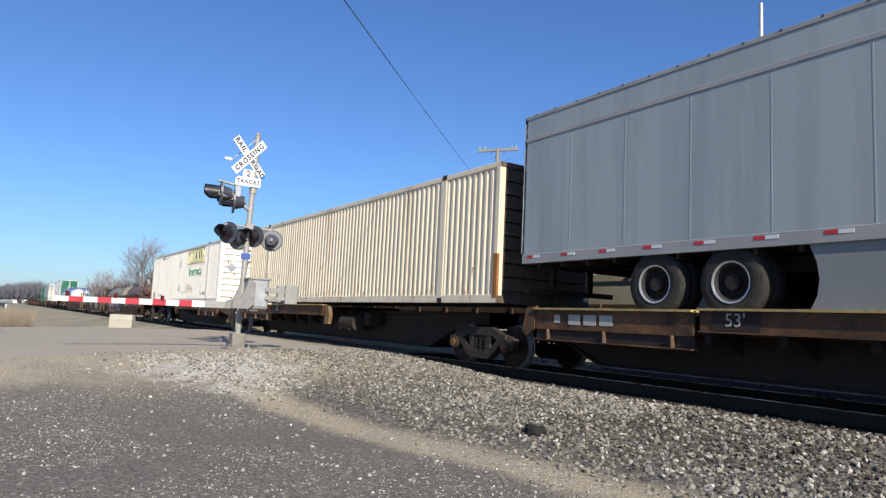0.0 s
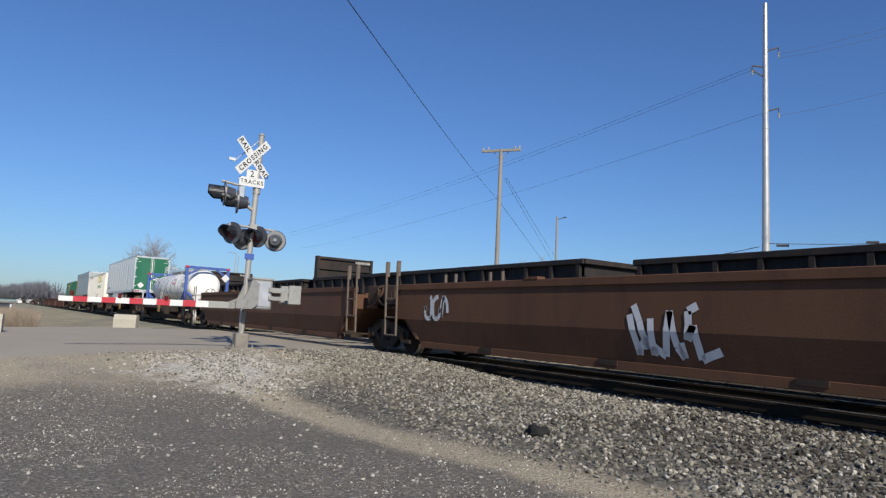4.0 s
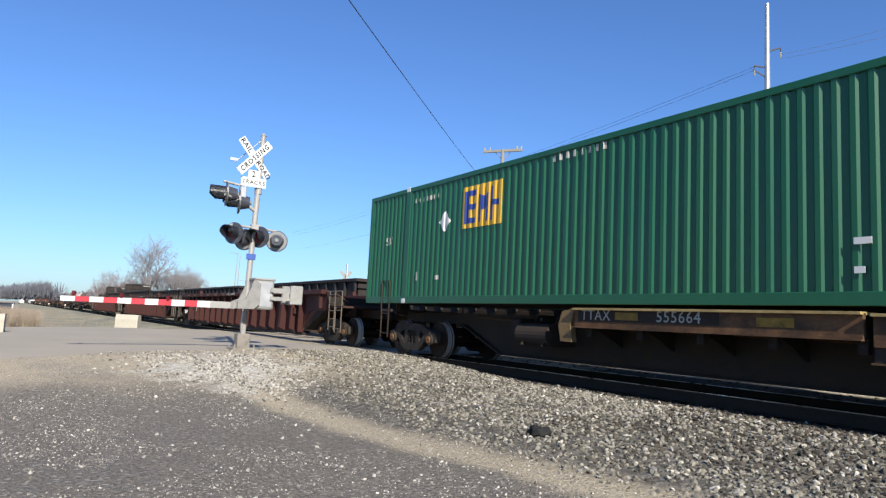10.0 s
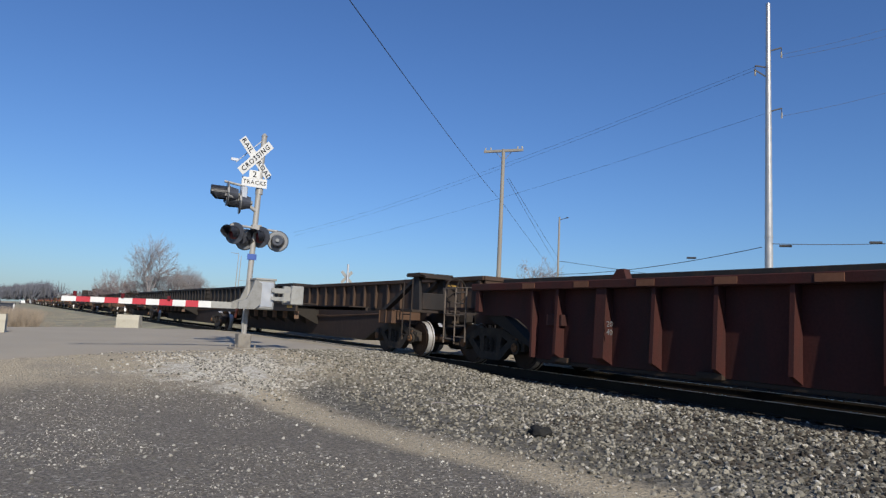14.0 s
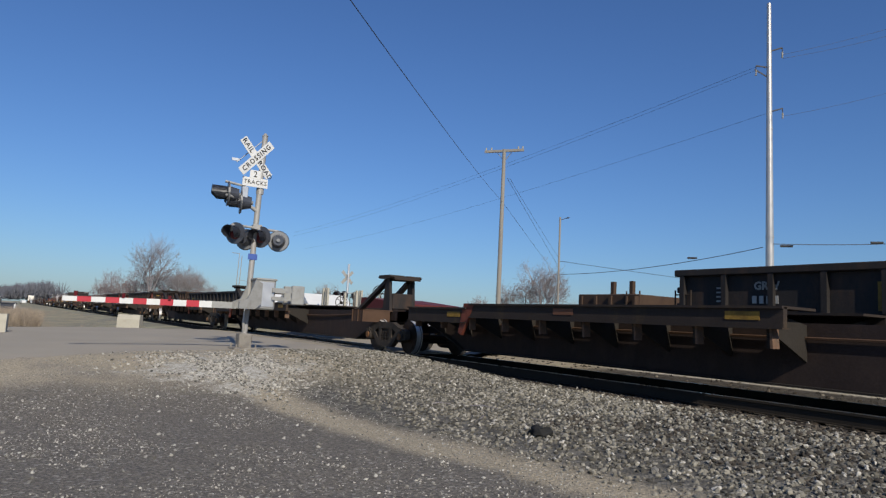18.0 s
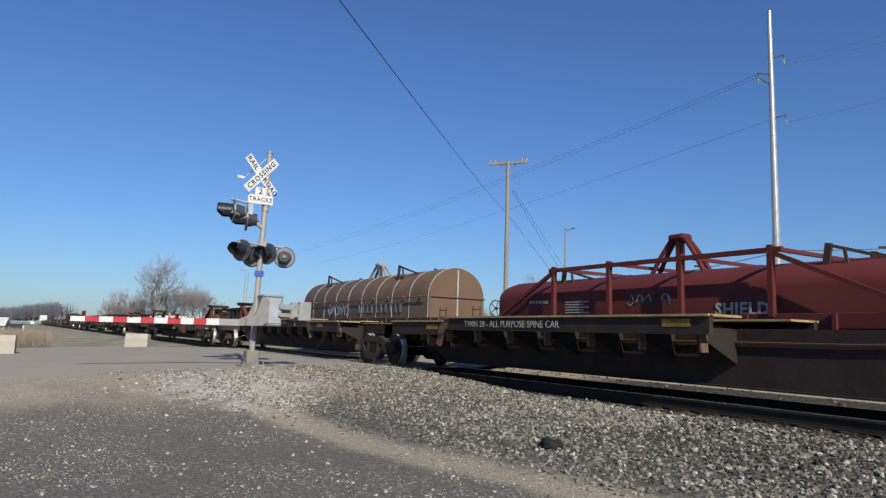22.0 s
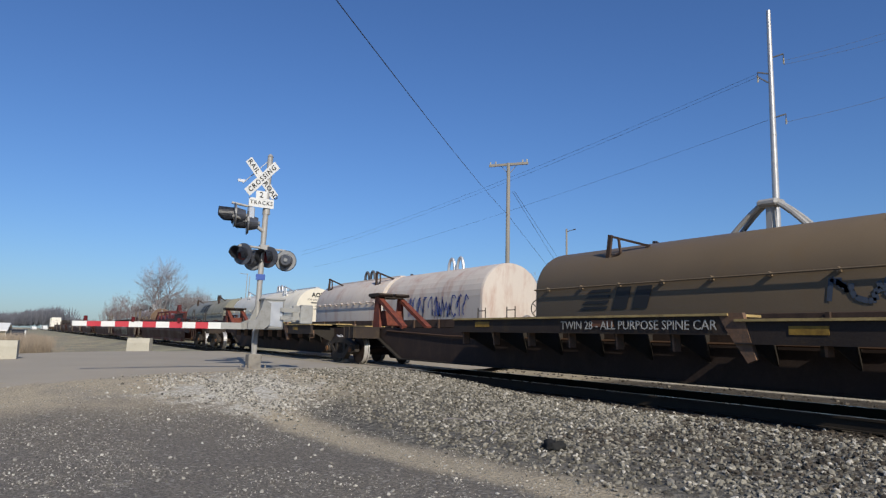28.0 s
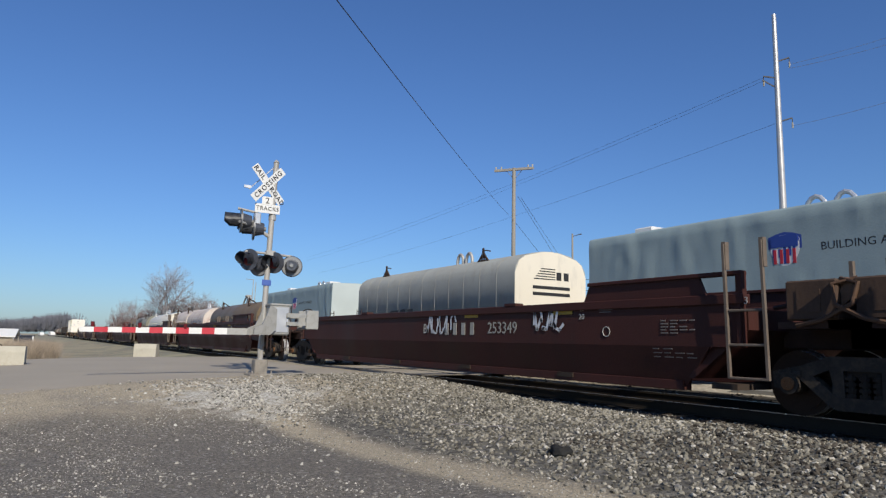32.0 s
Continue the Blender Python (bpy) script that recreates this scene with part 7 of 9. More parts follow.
    hug(c)
    run(c, mar[k + 1])


# ---- far train ----
def far_chassis(c, length, paint, skirt=False):
    bm = bmesh.new()
    box(bm, 0, length, -0.4, 0.4, 0.6, 1.05)
    box(bm, 0, length, -1.45, 1.45, 1.0, 1.1)
    for s in (-1, 1):
        box(bm, 0, length, s * 1.38, s * 1.48, 0.92, 1.18, 0.01)
    part("underframe", bm, paint, c)
    for x in (1.9, length - 1.9):
        truck(c, x, V2, near=False)
    for x, d in ((0, -1), (length, 1)):
        bm = bmesh.new()
        box(bm, min(x, x + d * 0.75), max(x, x + d * 0.75), -0.12, 0.12, 0.72, 0.98, 0.03)
        part("coupler", bm, M_TRUCK, c)
        for s in (-1, 1):
            bm = bmesh.new()
            ladder(bm, x - 0.4 if d > 0 else x, 0.4, s * 1.5, 0.45, 1.7, 5)
            part("ladder", bm, paint, c)
    brake_wheel(c, length + 0.15, 0.5, 1.75)


M_OLDGOLD = mat("faded_yellow_lettering", (0.25, 0.2, 0.06), 0.6, 0, 0.3, 4, bump=0)


def gondola(length, paint, label, top=2.36, bulkhead=False, mark=None):
    c = base("gondola", label, "rail car", "far train cars")
    far_chassis(c, length, M_BLACK)
    for s in (-1, 1):
        bm = bmesh.new()
        box(bm, 0.1, length - 0.1, s * 1.40, s * 1.45, 1.1, top)
        part("side_wall", bm, paint, c)
        bm = bmesh.new()
        box(bm, 0.02, length - 0.02, s * 1.36, s * 1.56, top - 0.12, top + 0.02, 0.015)
        part("top_chord", bm, paint, c)
        n = round(length / 1.05)
        many("side_post", c, paint, lambda b_: prism(b_, [(s * 1.44, top - 0.1), (s * 1.55, top - 0.1), (s * 1.55, 1.25), (s * 1.44, 1.05)], -0.055, 0.055, "x"),
             [pose(0.2 + (length - 0.4) * k / n, 0, 0) for k in range(n + 1)])
    for x, d in ((0.1, -1), (length - 0.1, 1)):
        bm = bmesh.new()
        box(bm, min(x, x - d * 0.06), max(x, x - d * 0.06), -1.45, 1.45, 1.1, top)
        part("end_wall", bm, paint, c)
        many("end_rib", c, paint, lambda b_: box(b_, min(x, x + d * 0.1), max(x, x + d * 0.1), -1.45, 1.45, 0, 0.12, 0.01), [pose(0, 0, z) for z in (1.3, 1.65, 2.0)])
        bm = bmesh.new()
        box(bm, min(x - d * 0.05, x + d * 0.14), max(x - d * 0.05, x + d * 0.14), -1.5, 1.5, top - 0.12, top + 0.02, 0.015)
        part("end_chord", bm, paint, c)
    if bulkhead:
        bm = bmesh.new()
        box(bm, 0.0, 0.14, -1.5, 1.5, 1.1, 3.62, 0.01)
        for z in (1.9, 2.45, 3.0, 3.5):
            box(bm, 0.14, 0.24, -1.5, 1.5, z, z + 0.1)
        for y in (-1.48, 1.36):
            box(bm, 0.14, 0.3, y, y + 0.12, 1.1, 3.62)
        part("bulkhead", bm, paint, c, "tall black end bulkhead")
        bm = bmesh.new()
        for k in range(9):
            box(bm, 0.245, 0.25, 0.55 + 0.1 * k, 0.62 + 0.1 * k, 3.38, 3.5)
        part("number_bars", bm, M_WLET, c)
    if mark:
        bars("white_mark_bars", c, M_WLET, mark, -1.458)
    return c


for s, e, br in ((11.5, 29.6, True), (-8.2, 10.2, True), (31.2, 44.6, False), (46.0, 62.0, False), (63.4, 79.2, False), (80.6, 95.0, False)):
    run(gondola(e - s, M_GON, "long black steel gondola with ribbed sides", 2.52 if br else 2.4, br), s, False)
run(gondola(17.2, M_GON, "black ribbed steel gondola, rusty along the top"), 96.4, False)
run(gondola(15.6, M_GONBR, "brown weathered steel gondola with ribbed sides", 2.22), 114.6, False)
run(gondola(14.4, M_GON, "black ribbed steel gondola", 2.08), 131.2, False)
lettering("lettering", "NSAX\n1823", 0.21, M_OLDGOLD, RUNS[-1][0], facing(1.34, -1.462, 1.5), fat=0.006)
run(gondola(15.6, M_GON, "black ribbed steel gondola with white marks", 2.12, mark=[(1.0, 1.72 - 0.09 * k, 0.2, 0.03) for k in range(4)] + [(1.8 + 0.15 * k, 1.42, 0.09, 0.15) for k in range(4)]), 179.3, False)
lettering("lettering", "GRW", 0.22, M_SPRAYOLD, RUNS[-1][0], facing(2.1, -1.462, 1.76), fat=0.008)
bars("yellow_plate", RUNS[-1][0], M_YELLOW, [(4.1, 1.3, 0.16, 0.5)], -1.458, "upright yellow plate")


def coil_hood(bm, x0, x1, r, z0, zs, top, n=18, cut=0.09):
    """A long round-topped cover: upright sides from z0 to zs, then a half ellipse up to top."""
    prof = [(-r, z0), (-r, zs)] + [(-r * math.cos(math.pi * k / n), zs + (top - zs) * math.sin(math.pi * k / n)) for k in range(1, n)] + [(r, zs), (r, z0)]
    ring = []
    for x, k in ((x0, 0.985), (x0 + cut, 1.0), (x1 - cut, 1.0), (x1, 0.985)):
        ring.append([bm.verts.new((x, y * k, z0 + (z - z0) * k)) for y, z in prof])
    fs = [bm.faces.new(ring[0]), bm.faces.new(ring[-1][::-1])]
    for a, b in zip(ring, ring[1:]):
        for i in range(len(prof) - 1):
            fs.append(bm.faces.new((a[i], b[i], b[i + 1], a[i + 1])))
    bmesh.ops.recalc_face_normals(bm, faces=fs)
    return prof


HW = 1.22       # half width of the coil hoods


def lift_frame(c, x, z, w, hh, paint):
    """An arched lifting yoke: two curved legs on a round head over a short post."""
    bm = bmesh.new()
    for s in (-1, 1):
        for d in (-1, 1):
            pts = [(x + d * (0.12 + (w - 0.12) * k / 6), s * (0.06 + 0.08 * k / 6), z + hh - (hh + 0.06) * (k / 6) ** 1.25) for k in range(7)]
            path(bm, pts, 0.06, 8)
    box(bm, x - 0.24, x + 0.24, -0.2, 0.2, z + hh - 0.09, z + hh + 0.07, 0.05)
    box(bm, x - 0.07, x + 0.07, -0.09, 0.09, z - 0.1, z + hh)
    return part("lifting_frame", bm, paint, c)


def coil_car(length, hood, label, paint, h0, h1, shape="round", bands=None, loop="frame", second=None, seam=True, top=3.28, hw=HW, mid=7.55):
    zs = min(2.14, top - 0.6)
    c = base("coil_car", label, "rail car", "far train cars")
    far_chassis(c, length, M_BLACK)
    bm = bmesh.new()
    for s in (-1, 1):
        box(bm, 0.6, length - 0.6, s * 1.42, s * 1.5, 1.08, 1.36, 0.01)
        for k in range(9):
            x = 1.0 + (length - 2) * k / 8
            box(bm, x - 0.04, x + 0.04, s * 1.49, s * 1.56, 0.9, 1.36)
    part("trough", bm, second or M_GONBR, c)
    bm = bmesh.new()
    z0 = 1.30
    if shape == "round":
        coil_hood(bm, h0, h1, hw, z0, zs, top)
    elif shape == "soft":
        prof = [(-1.44, z0), (-1.44, 2.9), (-1.40, 3.1), (-1.28, 3.3), (-1.05, 3.45), (-0.75, 3.55), (-0.35, 3.62), (0, 3.64), (0.35, 3.62), (0.75, 3.55), (1.05, 3.45), (1.28, 3.3), (1.40, 3.1), (1.44, 2.9), (1.44, z0)]
        prism(bm, prof, h0, h1, "x")
        for e_ in bm.edges:
            e_.smooth = abs(e_.verts[0].co.x - e_.verts[1].co.x) > 0.1
        for k in range(1, 24):
            bmesh.ops.bisect_plane(bm, geom=bm.verts[:] + bm.edges[:] + bm.faces[:], plane_co=(h0 + (h1 - h0) * k / 24, 0, 0), plane_no=(1, 0, 0))
    else:
        n, rows_ = 96, 10
        rise = [(1.48 - 0.04 * k / rows_, z0 + (3.44 - z0) * k / rows_) for k in range(rows_ + 1)]
        prof = [(-y, z) for y, z in rise] + [(-1.40, 3.5), (0, 3.54), (1.40, 3.5)] + rise[::-1]

        def crease(x, y, z):
            # the printed stretch hangs flat, the rest in soft folds
            if not z0 + 0.05 < z < 3.45:
                return y
            flat = 0.06 if 5.6 < x < 10.1 and 2.2 < z < 3.1 else 1.0
            d = 0.04 * noise.noise((x * 2.2, z * 0.6, 3.0 + y)) + 0.03 * noise.noise((x * 3.1 + z * 1.6, z * 2.2 - x * 0.5, 7.0 + y)) + 0.012 * noise.noise((x * 7.0, z * 4.0, y))
            return y + math.copysign(flat * d, y)

        ring = []
        for k in range(n + 1):
            x = h0 + (h1 - h0) * k / n
            ring.append([bm.verts.new((x, crease(x, y, z), z)) for y, z in prof])
        for f in (bm.faces.new(ring[0][::-1]), bm.faces.new(ring[-1])):
            for e_ in f.edges:
                e_.smooth = False
        for a, b in zip(ring, ring[1:]):
            for i in range(len(prof) - 1):
                bm.faces.new((a[i], a[i + 1], b[i + 1], b[i])).smooth = True
        bmesh.ops.recalc_face_normals(bm, faces=bm.faces[:])
    hd = part("hood", bm, paint, c, smooth=False)
    if shape == "soft":
        for p in hd.data.polygons:
            p.use_smooth = abs(p.normal.x) < 0.5
        for k in range(1, 12):
            bm = bmesh.new()
            x = h0 + (h1 - h0) * k / 12
            prism(bm, [(y * 1.003, z + 0.004) for y, z in prof], x - 0.012, x + 0.012, "x")
            part("tarp_seam", bm, M_TARPSEAM, hd)
    if shape == "round":
        for p in hd.data.polygons:
            p.use_smooth = abs(p.normal.x) < 0.5
        if seam:
            for s in (-1, 1):
                bm = bmesh.new()
                rod(bm, (h0 + 0.05, s * (hw + 0.085), 2.15), (h1 - 0.05, s * (hw + 0.085), 2.15), 0.02, 8)
                part("hood_rail", bm, paint, hd)
                many("rail_bracket", hd, paint, lambda b_: prism(b_, [(-0.03, 2.10), (0.03, 2.10), (0.02, 2.17), (-0.02, 2.20)], s * (hw - 0.01), s * (hw + 0.095)), [pose(h0 + 0.6 + (h1 - h0 - 1.2) * k / 9, 0, 0) for k in range(10)])
            for x in (h0 - 0.05, h1 + 0.05):
                bm = bmesh.new()
                rod(bm, (x, -hw + 0.04, 2.15), (x, hw - 0.04, 2.15), 0.02, 8)
                part("end_rail", bm, paint, hd)
        for x in (3.6, 10.95) if h1 - h0 > 9 else (h0 + 0.8, h1 - 1.2):
            for s in (-1, 1):
                bm = bmesh.new()
                y = s * 0.86
                bar(bm, (x - 0.1, y, top - 0.42), (x, y, top + 0.24), 0.06, 0.13)
                bar(bm, (x + 0.34, y, top - 0.26), (x + 0.28, y, top + 0.1), 0.05)
                bar(bm, (x, y, top + 0.2), (x + 1.1, s * 0.62, top - 0.15), 0.06)
                bar(bm, (x - 0.1, y, top - 0.42), (x + 0.34, y, top - 0.26), 0.05)
                part("stacking_stand", bm, M_GONBR if paint is not M_HOODWHT else M_GALV, hd)
    xm = mid
    if loop == "frame":
        lift_frame(hd, xm, top - 0.1, 0.98 if top > 2.6 else 0.85, 0.68 if top > 2.6 else 0.98, M_MAST if paint is not M_HOODRED else M_HOODRED)
    elif loop == "hoop":
        bm = bmesh.new()
        for d in (-0.3, 0.3):
            pts = [(xm + d + 0.2 * math.cos(math.pi * k / 8), 0.0, top + 0.15 + 0.3 * math.sin(math.pi * k / 8)) for k in range(9)]
            path(bm, [(pts[0][0], 0, top - 0.05)] + pts + [(pts[-1][0], 0, top - 0.05)], 0.06, 8)
        part("lifting_hoop", bm, M_GALV if paint is M_HOODWHT else M_MAST if shape == "soft" else M_ARM, hd, "lifting hoops")
        bm = bmesh.new()
        box(bm, xm - 3.2, xm + 3.4, -0.2, 0.2, top - 0.03, top + 0.045, 0.01)
        part("ridge_beam", bm, M_GALV if paint is M_HOODWHT else paint, hd, "flat beam along the ridge")
    if bands:
        for k in range(bands):
            bm = bmesh.new()
            x = h0 + 0.1 + (h1 - h0 - 0.2) * k / (bands - 1)
            coil_hood(bm, x - 0.022, x + 0.022, hw + 0.012, z0, 2.14, top + 0.012, cut=0.01)
            part("reflective_band", bm, M_BAND, hd, "pale reflective band")
        bm = bmesh.new()
        box(bm, h1 - 0.02, h1 + 0.012, -0.03, 0.03, z0, top - 0.1)
        part("end_band", bm, M_BAND, hd, "pale reflective band")
    return c


M_BAND = mat("pale_blue_white_band", (0.36, 0.39, 0.41), 0.5, 0, 0.15, 3, bump=0)
M_HOODBRN = mat("brown_hood_paint", (0.15, 0.098, 0.065), 0.55, 0, 0.15, 0.8, bump=0.05, dirt=(0.11, 0.07, 0.04), amount=0.4, streak=3)
M_HOODTAN = mat("tan_hood_paint", (0.15, 0.112, 0.072), 0.5, 0, 0.12, 0.8, bump=0.05, dirt=(0.16, 0.11, 0.06), amount=0.3, streak=3)
M_HOODRED = mat("oxide_red_hood_paint", (0.115, 0.027, 0.025), 0.6, 0, 0.2, 0.8, bump=0.05, dirt=(0.10, 0.03, 0.025), amount=0.4, streak=3)
M_HOODGRY = mat("grey_green_hood_paint", (0.225, 0.215, 0.168), 0.5, 0, 0.12, 0.8, bump=0.05, dirt=(0.14, 0.13, 0.09), amount=0.4, streak=3)
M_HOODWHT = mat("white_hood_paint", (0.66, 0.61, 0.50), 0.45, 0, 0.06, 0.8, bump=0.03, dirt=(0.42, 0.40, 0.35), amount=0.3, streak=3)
M_HOODPNK = mat("rust_washed_white_hood", (0.54, 0.48, 0.42), 0.55, 0, 0.12, 0.8, bump=0.05, dirt=(0.36, 0.2, 0.15), amount=0.45, streak=3)
M_FADEBLU = mat("faded_blue_white_paint", (0.22, 0.25, 0.27), 0.6, 0, 0.3, 3, bump=0)
M_TARPSEAM = mat("dull_tarp_seam", (0.32, 0.31, 0.27), 0.6, 0, 0.15, 2, bump=0)
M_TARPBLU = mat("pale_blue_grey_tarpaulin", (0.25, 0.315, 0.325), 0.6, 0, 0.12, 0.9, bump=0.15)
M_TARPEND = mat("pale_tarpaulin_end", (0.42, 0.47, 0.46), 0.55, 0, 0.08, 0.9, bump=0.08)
M_TARPGRY = mat("pale_grey_tarpaulin", (0.34, 0.345, 0.315), 0.8, 0, 0.12, 0.9, bump=0.12, dirt=(0.27, 0.265, 0.235), amount=0.4, streak=2)

a = coil_car(15.6, None, "coil car with a banded brown round hood", M_HOODBRN, 1.1, 14.0, bands=10, loop="frame")
tag_strokes(a, 4.6, 7.0, 1.5, 2.0, -HW - 0.04, 41, 6, 0.06, M_SPRAYWHT, "white spray tag")
bars("pale_blue_bars", a, M_FADEBLU, [(8.0 + 0.42 * k + 0.02 * (k % 3), 1.60, 0.10 if k % 3 else 0.16, 0.36) for k in range(10)] + [(8.12 + 0.42 * k, 1.60 + 0.3 * (k % 2), 0.13, 0.06) for k in range(10)], -HW - 0.03)
run(a, 196.0, False)
a = coil_car(15.8, None, "coil car with a red hood and outside braces", M_HOODRED, 1.1, 12.4, loop="frame", top=2.48, second=M_HOODRED, seam=False, hw=1.29, mid=6.85)
bars("white_name_bars", a, M_WLET, [(2.6 + 0.14 * k, 1.72, 0.09, 0.09) for k in range(6)] + [(4.1, 1.72 - 0.07 * k, 0.9 - 0.2 * (k % 2), 0.03) for k in range(5)], -1.298)
lettering("lettering", "SHIELD", 0.36, M_WLET, a, facing(9.37, -1.302, 1.46), fat=0.012, wide=1.1)
tag_strokes(a, 6.3, 7.6, 1.6, 1.85, -1.302, 77, 5, 0.04, M_FADEBLU, "faded grey spray tag")
bm = bmesh.new()
for s in (-1, 1):
    for x0, x1 in ((1.5, 3.86), (12.7, 10.16)):
        bm = bmesh.new()
        bar(bm, (x0, s * 1.5, 1.4), (x1, s * 1.5, 2.56), 0.09)
        part("diagonal_brace", bm, M_HOODRED, a)
    for x in (3.86, 5.9, 8.04, 10.16):
        bm = bmesh.new()
        bar(bm, (x, s * 1.5, 1.3), (x, s * 1.5, 2.70), 0.11)
        part("brace_post", bm, M_HOODRED, a)
    bm = bmesh.new()
    bar(bm, (3.7, s * 1.5, 2.60), (10.4, s * 1.5, 2.60), 0.10)
    part("brace_rail", bm, M_HOODRED, a)
for x in (3.86, 5.9, 8.04, 10.16):
    bm = bmesh.new()
    bar(bm, (x, -1.5, 2.64), (x, 1.5, 2.64), 0.08)
    part("cross_tie", bm, M_HOODRED, a)
run(a, 213.2, False)


def slant_mark(c, x, z, sc, y):
    """A galloping mark reduced to its slanted strokes."""
    bm = bmesh.new()
    for k in range(4):
        prism(bm, [(x + 0.12 * k * sc, z + 0.16 * k * sc), (x + (1.1 + 0.05 * k) * sc, z + 0.16 * k * sc), (x + (1.16 + 0.05 * k) * sc, z + (0.16 * k + 0.09) * sc), (x + (0.2 + 0.12 * k) * sc, z + (0.16 * k + 0.09) * sc)], y - 0.006, y)
    for k in (0, 1):
        x_ = x + (1.32 + 0.72 * k) * sc
        prism(bm, [(x_, z), (x_ + 0.52 * sc, z), (x_ + 0.72 * sc, z + 0.6 * sc), (x_ + 0.2 * sc, z + 0.6 * sc)], y - 0.006, y)
    if z > 2.14:
        # follow the curve of the hood
        bmesh.ops.subdivide_edges(bm, edges=bm.edges[:], cuts=3, use_grid_fill=True)
        for v in bm.verts:
            v.co.y += HW - HW * math.sqrt(max(0.0, 1 - ((v.co.z - 2.14) / 1.14) ** 2)) - 0.01
    return part("black_stroke_mark", bm, M_BLK, c, "black slanted strokes")


a = coil_car(15.6, None, "coil car with a grey-green round hood", M_HOODGRY, 1.0, 14.05, loop="hoop")
slant_mark(a, 6.3, 2.32, 1.0, -HW - 0.008)
run(a, 229.2, False)
a = coil_car(15.6, None, "coil car with a clean white round hood", M_HOODWHT, 1.0, 14.1, loop="hoop")
lettering("end_lettering", "AOK", 0.34, M_BLK, a, pose(14.106, 0.0, 2.88, 90, 0, 90), fat=0.014)
lettering("end_lettering", "FOR USE ON AOK", 0.15, M_DIMBLK, a, pose(14.106, 0.0, 2.62, 90, 0, 90))
bm = bmesh.new()
box(bm, 14.098, 14.106, -0.4, 0.4, 2.42, 2.5)
part("end_letter_bar", bm, M_DIMBLK, a)
bm = bmesh.new()
box(bm, 7.9, 14.0, -0.12, 0.12, 3.2, 3.36, 0.02)
part("roof_beam", bm, M_GALV, a, "grey beam along the hood")
run(a, 244.7, False)
a = coil_car(15.9, None, "coil car with two rust-washed white hoods and a spray tag", M_HOODPNK, 0.8, 8.1, loop="hoop", mid=4.4)
bm = bmesh.new()
coil_hood(bm, 8.4, 15.3, HW, 1.30, 2.14, 3.28)
h2 = part("second_hood", bm, M_HOODPNK, a)
bm = bmesh.new()
for d in (-0.35, 0.25):
    path(bm, [(11.9 + d + 0.22 * math.cos(math.pi * k / 8), 0.0, 3.22 + 0.52 * math.sin(math.pi * k / 8)) for k in range(9)], 0.055, 8)
part("lifting_hoop", bm, M_GALV, h2)
tag_strokes(a, 10.4, 14.6, 1.45, 2.2, -HW - 0.02, 51, 11, 0.045, M_NAVY, "dark blue spray tag")
run(a, 260.9, False)
a = coil_car(15.6, None, "coil car with a tan round hood and faded marks", M_HOODTAN, 1.0, 14.2, loop="frame")
slant_mark(a, 2.8, 1.55, 0.9, -HW - 0.01)
tag_strokes(a, 9.2, 13.6, 1.55, 2.0, -HW - 0.012, 55, 8, 0.10, mat("faded_navy_spray", (0.07, 0.085, 0.11), 0.6, 0, 0.3, 2, bump=0), "faded dark blue spray tag")
run(a, 277.9, False)


def up_car():
    c = coil_car(14.6, None, "coil car under a boxy pale blue-grey tarpaulin cover", M_TARPBLU, 1.2, 11.9, shape="box", loop="")
    y = -1.451
    shield(c, 6.56, 2.65, y, 0.68, 0.74, M_WHT, M_NAVY)
    bm = bmesh.new()
    for k in range(4):
        box(bm, 6.33 + 0.13 * k, 6.39 + 0.13 * k, y - 0.016, y, 2.40, 2.68)
    part("red_stripe", bm, M_RED, c, "red stripes of the shield")
    bars("blue_bar", c, M_NAVY, [(6.29, 2.72, 0.54, 0.2)], y - 0.012)
    lettering("lettering", "BUILDING AMERICA", 0.215, M_BLK, c, facing(8.22, y - 0.004, 2.66))
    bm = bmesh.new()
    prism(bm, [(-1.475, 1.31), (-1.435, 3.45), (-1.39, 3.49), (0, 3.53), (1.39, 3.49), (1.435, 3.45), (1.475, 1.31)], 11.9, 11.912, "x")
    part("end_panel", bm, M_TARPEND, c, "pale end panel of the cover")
    bm = bmesh.new()
    for x in (2.0, 8.4):
        box(bm, x - 0.3, x + 0.3, -0.3, 0.3, 3.5, 3.85, 0.03)
    part("vent_box", bm, M_WHT, c)
    bm = bmesh.new()
    for d in (-0.3, 0.3):
        path(bm, [(6.7 + d + 0.25 * math.cos(math.pi * k / 8), 0.0, 3.5 + 0.45 * math.sin(math.pi * k / 8)) for k in range(9)], 0.05, 8)
    part("lifting_hoop", bm, M_GALV, c)
    return c


u = up_car()
run(u, 293.6, False)
run(copy_thing(u, Matrix()), 321.9, False)
a = coil_car(14.0, None, "coil car under a rounded pale grey tarpaulin cover", M_TARPGRY, 1.2, 12.5, shape="soft", loop="hoop", top=3.62)
slant_mark(a, 4.0, 1.5, 0.8, -1.45)
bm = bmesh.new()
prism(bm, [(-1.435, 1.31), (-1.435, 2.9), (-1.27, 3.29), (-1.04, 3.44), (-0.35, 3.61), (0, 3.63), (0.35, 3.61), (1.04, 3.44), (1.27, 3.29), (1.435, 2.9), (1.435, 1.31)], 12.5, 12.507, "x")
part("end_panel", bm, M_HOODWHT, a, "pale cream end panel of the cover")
bm = bmesh.new()
for k in range(5):
    box(bm, 12.51, 12.515, -0.7 + 0.07 * k, 0.15, 2.75 + 0.08 * k, 2.78 + 0.08 * k)
box(bm, 12.51, 12.515, 0.2, 0.4, 2.75, 3.0)
